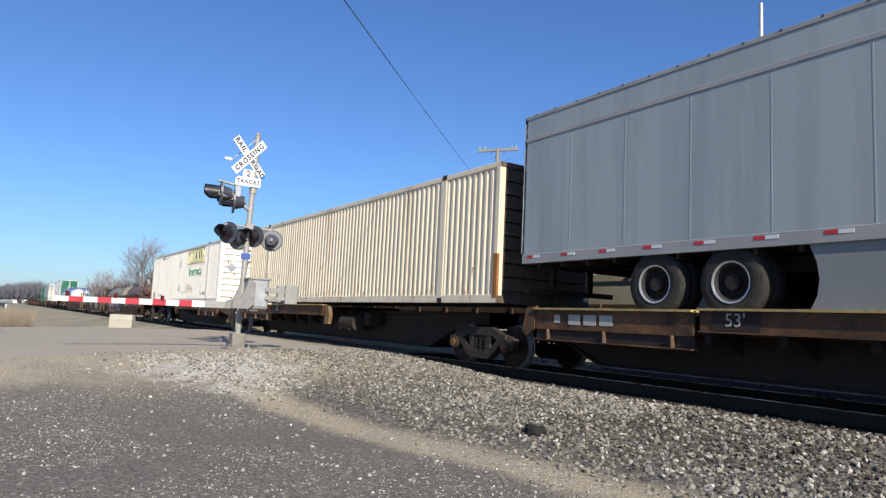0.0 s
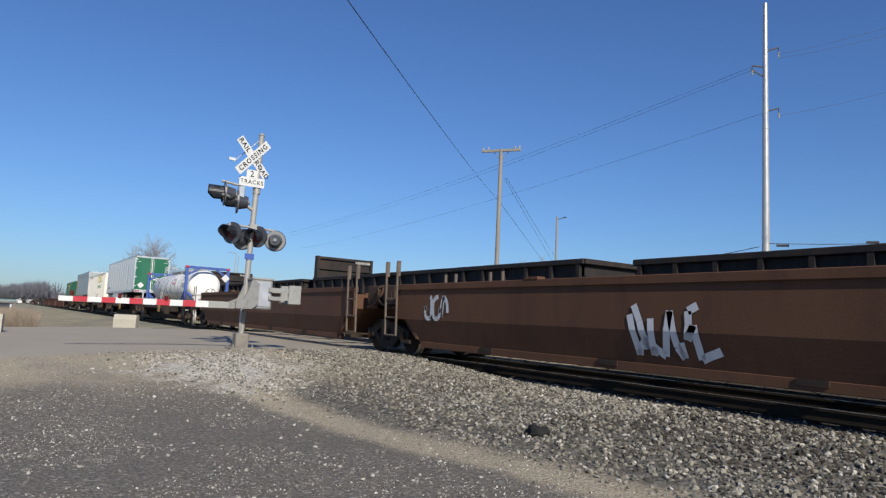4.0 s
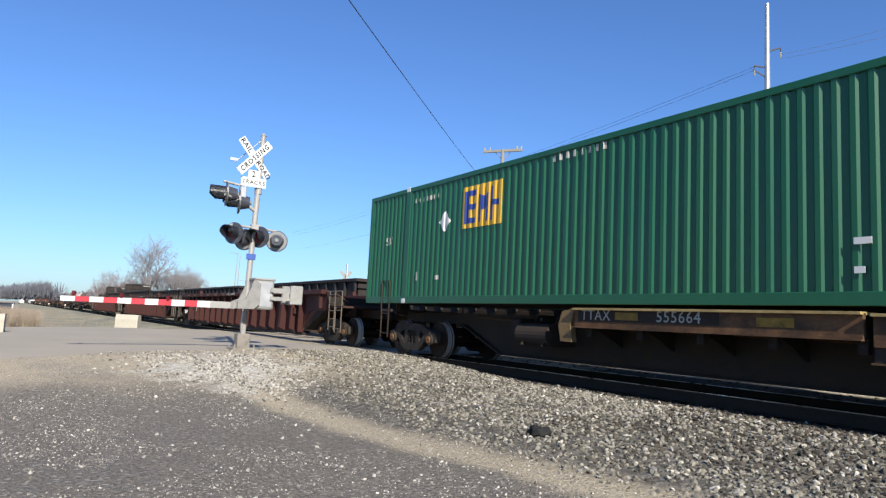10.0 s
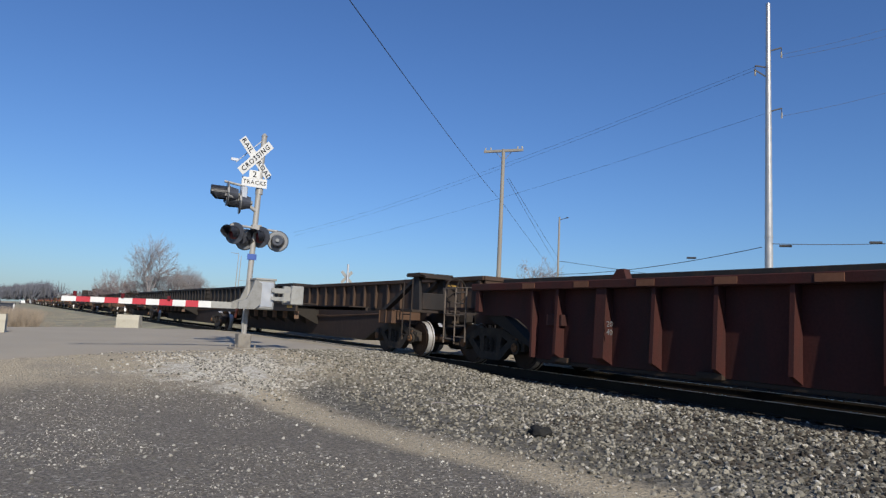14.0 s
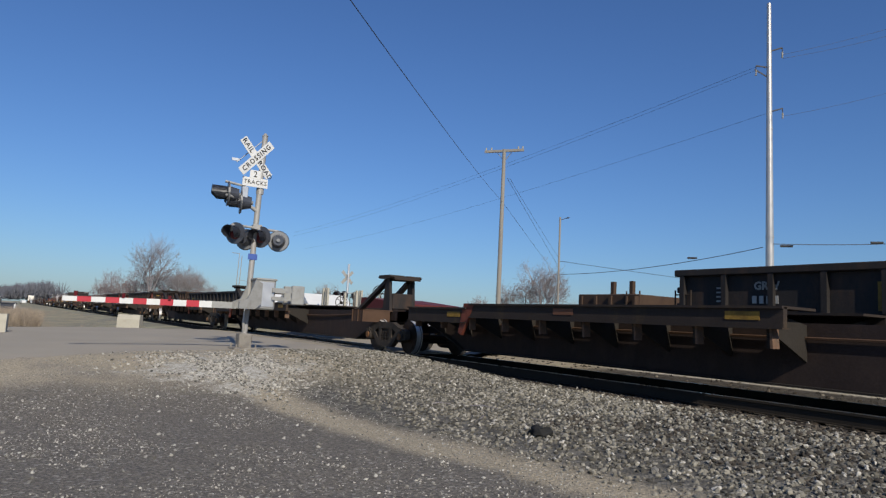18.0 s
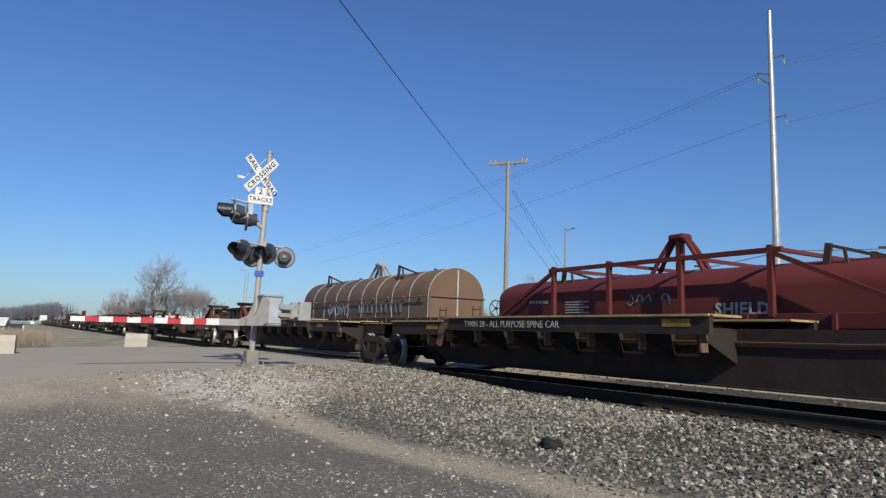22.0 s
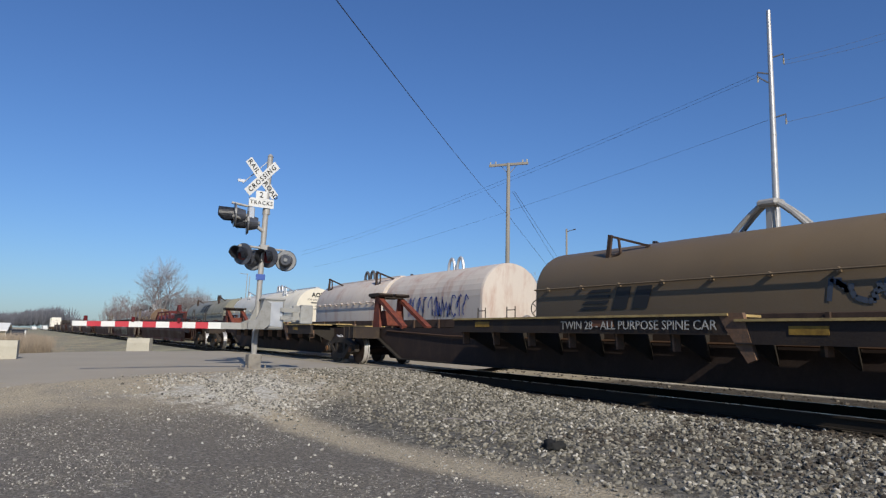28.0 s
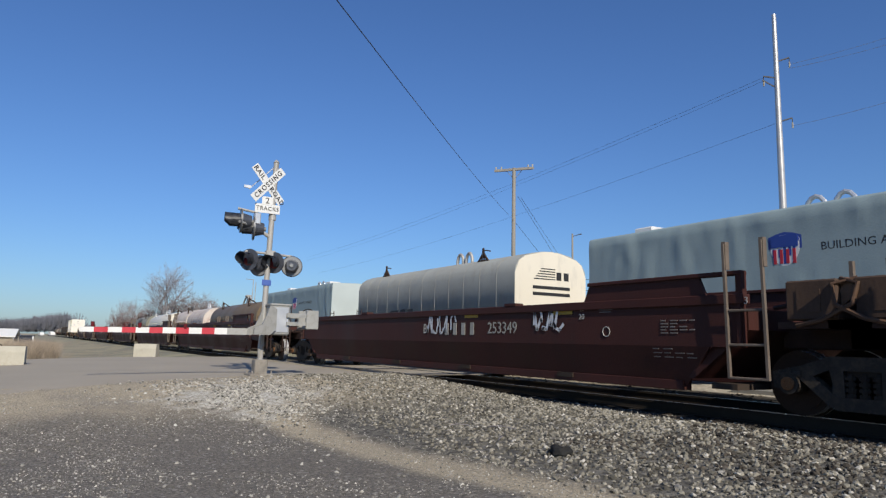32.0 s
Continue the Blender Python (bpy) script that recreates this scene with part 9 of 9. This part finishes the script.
def bare_tree(x, y, h, seed, stems=1, label="leafless tree with fine twigs"):
    """Leaders rise steeply from a short trunk (or several stems from the ground) into a rounded crown of fine twigs."""
    r = random.Random(seed)
    t = base("bare_tree", label, "tree", "bare trees")
    t.matrix_basis = pose(x, y, ground_z(x, y) - 0.1)
    trunk, crown = ([], []), ([], [])

    def limb(p, q, r0, r1, store):
        d = (q - p).normalized()
        a = d.orthogonal().normalized()
        b = d.cross(a)
        o, n = len(store[0]), 3 if r0 < 0.05 else 5
        turns = [(math.cos(6.2832 * k / n), math.sin(6.2832 * k / n)) for k in range(n)]
        store[0].extend(tuple(p + (a * u + b * v) * r0) for u, v in turns)
        if r1 > 0.006:
            store[0].extend(tuple(q + (a * u + b * v) * r1) for u, v in turns)
            store[1].extend((o + k, o + (k + 1) % n, o + n + (k + 1) % n, o + n + k) for k in range(n))
        else:
            store[0].append(tuple(q))
            store[1].extend((o + k, o + (k + 1) % n, o + n) for k in range(n))

    def grow(p, d, ln, rad, depth):
        # a limb that bends upward, with side limbs along its outer part
        e = (d + Vector((r.gauss(0, 0.14), r.gauss(0, 0.14), 0.16))).normalized()
        m = p + d * ln * 0.5
        q = m + e * ln * 0.5
        u = Vector((q.x / (0.34 * h), q.y / (0.34 * h), (q.z - 0.52 * h) / (0.47 * h))).length
        if u > 1.0 and q.z > 0.3 * h or u > 1.15:
            if depth > 3:
                return
            q = m.lerp(q, 0.5)
        thin = max(rad * 0.55, 0.007) if depth < 6 else 0.0
        if depth < 4:
            limb(p, m, rad, (rad + thin) / 2, crown)
            limb(m, q, (rad + thin) / 2, thin, crown)
        else:
            limb(p, q, rad, thin, crown)
        if depth >= 6:
            return
        for k in range(5 if depth < 4 else 4 + r.randrange(2)):
            f = r.uniform(0.4, 1.0) if k else 1.0
            s0 = p.lerp(m, f * 2) if f < 0.5 else m.lerp(q, f * 2 - 1)
            out = Vector((r.gauss(0, 1), r.gauss(0, 1), r.gauss(0, 0.7))).normalized()
            c = (e * 0.8 + out * (0.75 if k else 0.35)).normalized()
            grow(s0, c, ln * r.uniform(0.52, 0.72), max(rad * 0.5, 0.010), depth + 1)

    fork = h * (0.2 if stems == 1 else 0.02)
    top = Vector((r.gauss(0, 0.02) * h, r.gauss(0, 0.02) * h, fork))
    limb(Vector((0, 0, 0)), top, h * 0.018, h * 0.014, trunk)
    n = 5 if stems == 1 else stems
    for k in range(n):
        a = 6.2832 * (k + r.random() * 0.6) / n
        lean = r.uniform(0.1, 0.55)
        d = Vector((math.cos(a) * lean, math.sin(a) * lean, 1)).normalized()
        foot = top if stems == 1 else Vector((math.cos(a), math.sin(a), 0)) * r.uniform(0.05, 0.25) * h
        grow(foot, d, h * r.uniform(0.26, 0.33) * (1.0 if stems == 1 else 1.1), h * (0.0075 if stems == 1 else 0.004), 2)
    for nm, st in (("trunk", trunk), ("crown", crown)):
        me = bpy.data.meshes.new(nm)
        me.from_pydata(st[0], [], st[1])
        me.materials.append(M_BARK if stems == 1 else M_BRUSH)
        o = new(nm, me)
        o.parent = t
    return t


def far_tree(px, base_px, dist, h, seed, stems=1):
    p = ray_point(px, base_px, dist)
    return bare_tree(p.x, p.y, h, seed, stems, "leafless tree with fine twigs" if stems == 1 else "leafless reddish-brown thicket of thin stems")


for px, dist, h, seed, stems in ((262, 112, 13.6, 2, 1), (252, 117, 8.8, 42, 1), (282, 114, 8.6, 41, 1), (196, 115, 8.2, 1, 7), (212, 119, 8.0, 32, 7), (226, 121, 7.6, 35, 6), (181, 118, 6.6, 36, 6),
                                 (240, 124, 7.0, 3, 6), (272, 120, 6.8, 8, 6), (290, 121, 6.6, 4, 6), (312, 118, 8.2, 5, 1), (330, 122, 9.2, 33, 1), (346, 118, 8.8, 6, 1), (362, 123, 7.0, 34, 1), (303, 121, 9.4, 7, 1),
                                 (470, 130, 6.6, 37, 1), (490, 130, 7.0, 9, 1), (575, 110, 7.4, 10, 1), (660, 115, 6.4, 11, 1), (905, 95, 8, 12, 1), (955, 92, 12.0, 13, 1), (972, 93, 10.5, 43, 1), (935, 95, 9.5, 44, 1),
                                 (845, 120, 7.0, 14, 1), (1010, 120, 7.0, 15, 1), (1130, 150, 5.5, 16, 1), (1420, 130, 9, 17, 1), (1500, 120, 11, 18, 1), (1545, 118, 11, 19, 1), (1470, 122, 10, 45, 1), (1568, 120, 11, 46, 1)):
    far_tree(px, 545, dist, h, seed, stems)


def far_woods(name, label, spans, seed):
    """Haze-tinted leafless woods along the horizon: rounded crowns of thin twigs."""
    r = random.Random(seed)
    verts, faces = [], []
    for (x0, y0), (x1, y1), h, n in spans:
        for k in range(n):
            t = r.random()
            x, y = x0 + (x1 - x0) * t + r.gauss(0, 6), y0 + (y1 - y0) * t + r.gauss(0, 6)
            hh = h * (0.62 + 0.5 * noise.noise((x * 0.025, y * 0.025, seed)) + 0.16 * r.random())
            wide = hh * r.uniform(0.28, 0.45)
            for j in range(34):
                a, u = r.uniform(0, 6.2832), r.random() ** 0.5
                ex, ey, ez = x + wide * u * math.cos(a), y + wide * u * math.sin(a), -0.6 + hh * (0.45 + 0.55 * math.sqrt(1 - u * u) * r.uniform(0.75, 1.0))
                sx, sy, sz = x + 0.5 * (ex - x), y + 0.5 * (ey - y), -0.6 + (ez + 0.6) * r.uniform(0.3, 0.75)
                w = hh * 0.011
                o = len(verts)
                verts += [(sx - w, sy - w, sz), (sx + w, sy + w, sz), (ex, ey, ez)]
                faces.append((o, o + 1, o + 2))
    me = bpy.data.meshes.new(name)
    me.from_pydata(verts, [], faces)
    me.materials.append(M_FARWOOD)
    return tagged(new(name, me), label, "woods", kind="stuff")


# blue-grey in the twig colour stands for the haze of distance
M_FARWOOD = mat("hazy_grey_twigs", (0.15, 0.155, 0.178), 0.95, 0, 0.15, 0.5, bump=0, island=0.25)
far_woods("far_woods", "leafless woods along the horizon, tinted for haze", [((-420, -60), (-460, 14), 15, 420), ((-600, 20), (-420, 120), 11, 380), ((-300, 160), (-150, 230), 8, 380), ((-130, 190), (40, 240), 13, 420)], 6)


# ---- far buildings ----
def shed(px, dist, w, d, h, roof, turn, wall, roof_mat, label, stripe=False):
    p = ray_point(px, 560, dist)
    b = base("shed", label, "building", "sheds beyond the tracks")
    b.matrix_basis = pose(p.x, p.y, -0.5, 0, 0, turn)
    bm = bmesh.new()
    prism(bm, [(-d / 2, 0), (d / 2, 0), (d / 2, h), (0, h + roof - 0.1), (-d / 2, h)], -w / 2, w / 2, "x")
    part("wall", bm, wall, b)
    for s in (-1, 1):
        bm = bmesh.new()
        prism(bm, [(s * (d / 2 + 0.3), h - 0.1), (s * (d / 2 + 0.3), h + 0.02), (0, h + roof + 0.1), (0, h + roof - 0.02)], -w / 2 - 0.3, w / 2 + 0.3, "x")
        part("roof", bm, roof_mat, b)
    bm = bmesh.new()
    for k in range(int(w / 0.6)):
        box(bm, -w / 2 + 0.6 * k, -w / 2 + 0.6 * k + 0.05, -d / 2 - 0.03, -d / 2 + 0.01, 0, h - 0.05)
    part("wall_ribs", bm, wall, b)
    if stripe:
        bm = bmesh.new()
        box(bm, w / 2 - 4.0, w / 2 - 3.75, -d / 2 - 0.05, -d / 2, 0, h)
        part("downpipe", bm, M_WHT, b, "white downpipe")
    bm = bmesh.new()
    box(bm, -0.5, 0.5, -d / 2 - 0.06, -d / 2 + 0.02, 0, 2.1)
    part("door", bm, M_WHT, b)
    return b


M_REDMETAL = mat("red_sheet_metal", (0.26, 0.035, 0.03), 0.5, 0.1, 0.1, 0.5, bump=0.03)
M_WHMETAL = mat("white_sheet_metal", (0.66, 0.68, 0.7), 0.4, 0.1, 0.08, 0.5, bump=0.03)
shed(1185, 78, 19, 9, 2.6, 1.0, 20, M_REDMETAL, M_REDMETAL, "long red sheet-metal shed with a white downpipe", True)
shed(1510, 62, 9, 7, 2.4, 1.2, 40, M_WHMETAL, M_WHMETAL, "low white shed with a pitched metal roof")
b = base("fence", "low white board fence beyond the tracks", "fence")
for k in range(14):
    bm = bmesh.new()
    x, yv = -18 + 2.0 * k, 24.0
    box(bm, x - 0.06, x + 0.06, yv - 0.06, yv + 0.06, ground_z(x, yv) - 0.1, ground_z(x, yv) + 1.0)
    part("post", bm, M_WHT, b)

# a small white-roofed hut and a dark roadside cabinet beyond the left block
M_DARKCAB = mat("dark_blue_grey_cabinet", (0.05, 0.055, 0.07), 0.5, 0.1, 0.15, 2, bump=0.03)
M_HUT = mat("tan_hut_wall", (0.30, 0.26, 0.20), 0.8, 0, 0.12, 1.5, bump=0.05)
p = ray_point(-42, 560, 60)
hut = base("hut", "small tan hut with a white metal roof by the road", "building")
hut.matrix_basis = pose(p.x, p.y, ground_z(p.x, p.y) - 0.1, 0, 0, 82)
bm = bmesh.new()
prism(bm, [(-1.0, 0), (1.0, 0), (1.0, 1.2), (0, 1.6), (-1.0, 1.2)], -1.2, 1.2, "x")
part("wall", bm, M_HUT, hut)
for s in (-1, 1):
    bm = bmesh.new()
    prism(bm, [(s * 1.2, 1.08), (s * 1.2, 1.16), (0, 1.7), (0, 1.62)], -1.35, 1.35, "x")
    part("roof", bm, M_WHT, hut, "white metal roof slope")
for x in (-1.24, 1.2):
    bm = bmesh.new()
    box(bm, x, x + 0.04, -1.02, -0.9, 0, 1.15)
    part("corner_board", bm, M_WHT, hut, "white corner board")
p = ray_point(12, 560, 50)
cab = base("cabinet", "dark roadside cabinet with a white edge plate", "cabinet")
cab.matrix_basis = pose(p.x, p.y, ground_z(p.x, p.y) - 0.05, 0, 0, 80)
bm = bmesh.new()
box(bm, -0.35, 0.35, -0.25, 0.25, 0, 1.15, 0.02)
part("body", bm, M_DARKCAB, cab)
bm = bmesh.new()
box(bm, -0.42, 0.42, -0.3, 0.3, 1.15, 1.22, 0.01)
part("lid", bm, M_DARKCAB, cab)
bm = bmesh.new()
box(bm, 0.36, 0.44, -0.27, -0.2, 0.1, 1.2)
part("edge_plate", bm, M_WHT, cab, "white edge plate")


def parked_van(px, dist, turn, l_, h):
    """A small white van, far down the road."""
    p = ray_point(px, 536, dist)
    v = base("van", "white van parked far down the road", "van", "far vans")
    v.matrix_basis = pose(p.x, p.y, ground_z(p.x, p.y), 0, 0, turn)
    bm = bmesh.new()
    prism(bm, [(-l_ / 2, 0.35), (l_ / 2, 0.35), (l_ / 2, 0.95), (l_ / 2 - 0.7, 1.05), (l_ / 2 - 1.3, h), (-l_ / 2 + 0.1, h), (-l_ / 2, h - 0.3)], -0.9, 0.9)
    part("body", bm, M_WHT, v)
    for s in (-1, 1):
        bm = bmesh.new()
        prism(bm, [(l_ / 2 - 1.3, h - 0.15), (l_ / 2 - 0.85, 1.1), (l_ / 2 - 1.9, 1.1), (l_ / 2 - 1.9, h - 0.15)], s * 0.895, s * 0.91)
        part("side_window", bm, M_DARKCAB, v, "dark side window")
        for x in (-l_ / 2 + 0.8, l_ / 2 - 0.8):
            bm = bmesh.new()
            rod(bm, (x, s * 0.7, 0.35), (x, s * 0.92, 0.35), 0.35, 14)
            part("wheel", bm, M_RUBBER, v)
    return v


parked_van(41, 380, 8, 4.8, 1.7)
parked_van(60, 340, 12, 4.4, 1.9)

# a thin twin pole far behind the signal
p = ray_point(414, 540, 100)
fp = base("far_pole", "thin grey twin pole with a short arm, far off", "pole")
fp.matrix_basis = pose(p.x, p.y, ground_z(p.x, p.y))
for d in (0.0, 0.45):
    bm = bmesh.new()
    rod(bm, (d * 0.8, d * 0.6, 0), (d * 0.8 + 0.2, d * 0.6 + 0.15, 9.3 - d), 0.07, 8, 0.045)
    part("pole", bm, M_MAST, fp)
bm = bmesh.new()
bar(bm, (0.2, 0.15, 9.2), (-1.0, -0.6, 9.35), 0.07)
bar(bm, (0.56, 0.42, 5.4), (1.5, 1.1, 5.3), 0.05)
part("arm", bm, M_MAST, fp)

# between the tracks
mp_ = base("marker_post", "short white marker post between the tracks", "post")
mp_.matrix_basis = pose(-5.95, 12.35, ground_z(-5.95, 12.35))
bm = bmesh.new()
box(bm, -0.05, 0.05, -0.04, 0.04, -0.05, 0.2, 0.01)
part("post", bm, M_WHT, mp_)
bm = bmesh.new()
box(bm, -0.055, 0.055, -0.045, 0.045, 0.15, 0.18)
part("band", bm, M_DULLALU, mp_, "grey reflective band")
for name_, tint_, x_, l2, hh, lab in (("concrete_slab", M_WHT, -7.42, 0.27, 0.055, "white-painted concrete slab lying between the tracks"), ("grey_slab", M_GREYSLAB, -8.19, 0.49, 0.045, "grey concrete slab lying between the tracks")):
    bm = bmesh.new()
    box(bm, -l2, l2, -0.3, 0.3, -0.12, hh, 0.008)
    slab = tagged(part(name_, bm, tint_), lab, "concrete slab")
    slab.matrix_basis = pose(x_, 12.45, ground_z(x_, 12.45) - 0.03, 0, 0, 1)

# ---- small things on the gravel ----
bm = bmesh.new()
bmesh.ops.create_icosphere(bm, subdivisions=3, radius=1)
for v in bm.verts:
    v.co *= 1 + 0.75 * noise.noise(v.co * 1.9 + Vector((3.1, 0.4, 1.7))) + 0.25 * noise.noise(v.co * 5)
    v.co.z = max(v.co.z, -0.15) * 0.8
    v.co = Vector((v.co.x * 0.125, v.co.y * 0.09, v.co.z * 0.12))
rag = tagged(part("rubber_scrap", bm, M_RUBBER, None, smooth=True), "crumpled black rubber scrap lying on the ballast", "scrap")
rag.matrix_basis = pose(-6.2, 5.46, ground_z(-6.2, 5.46) + 0.03, 0, 0, 25)
for k, (x, y, turn, ln) in enumerate(((-8.3, 5.9, 20, 0.5), (-7.6, 5.6, -35, 0.35), (-8.9, 5.6, 60, 0.3))):
    bm = bmesh.new()
    path(bm, [(0, 0, 0), (ln * 0.4, 0.03, 0.02), (ln, -0.02, 0.01)], 0.008, 5)
    o = tagged(part("stick", bm, M_BARK), "thin dry stick on the gravel", "stick", "sticks")
    o.matrix_basis = pose(x, y, ground_z(x, y) + 0.03, 0, 0, turn)


def dry_grass(name, label, x0, x1, y0, y1, n, h, seed, fine=0.03):
    r = random.Random(seed)
    verts, faces = [], []
    for k in range(n):
        x, y = r.uniform(x0, x1), r.uniform(y0, y1)
        z = ground_z(x, y) - 0.02
        a = r.uniform(0, 6.28)
        hh = h * r.uniform(0.5, 1.2)
        w = fine * (0.5 + 0.5 * r.random())
        lx, ly = r.gauss(0, 0.35) * hh, r.gauss(0, 0.35) * hh
        o = len(verts)
        verts += [(x - w * math.cos(a), y - w * math.sin(a), z), (x + w * math.cos(a), y + w * math.sin(a), z), (x + lx, y + ly, z + hh)]
        faces.append((o, o + 1, o + 2))
    me = bpy.data.meshes.new(name)
    me.from_pydata(verts, [], faces)
    me.materials.append(M_DRY)
    return tagged(new(name, me), label, "grass", kind="stuff")


dry_grass("dry_grass", "tall dry reddish-brown brush by the road", -50, -37, -0.9, 1.3, 15000, 0.9, 3, 0.009)
dry_grass("dry_grass", "short dry grass along the track", -120, -36, -2.0, 6.5, 9000, 0.12, 8, 0.012)
dry_grass("dry_grass", "dry brown grass beyond the tracks", -60, 10, 18.5, 32, 9000, 0.4, 4)


def motions():
    for ob, s, v, y, z, turn in RUNS:
        walk(ob, [(0.0, pose(s, y, z, 0, 0, turn)), (END, pose(s + v * END, y, z, 0, 0, turn))])


motions()
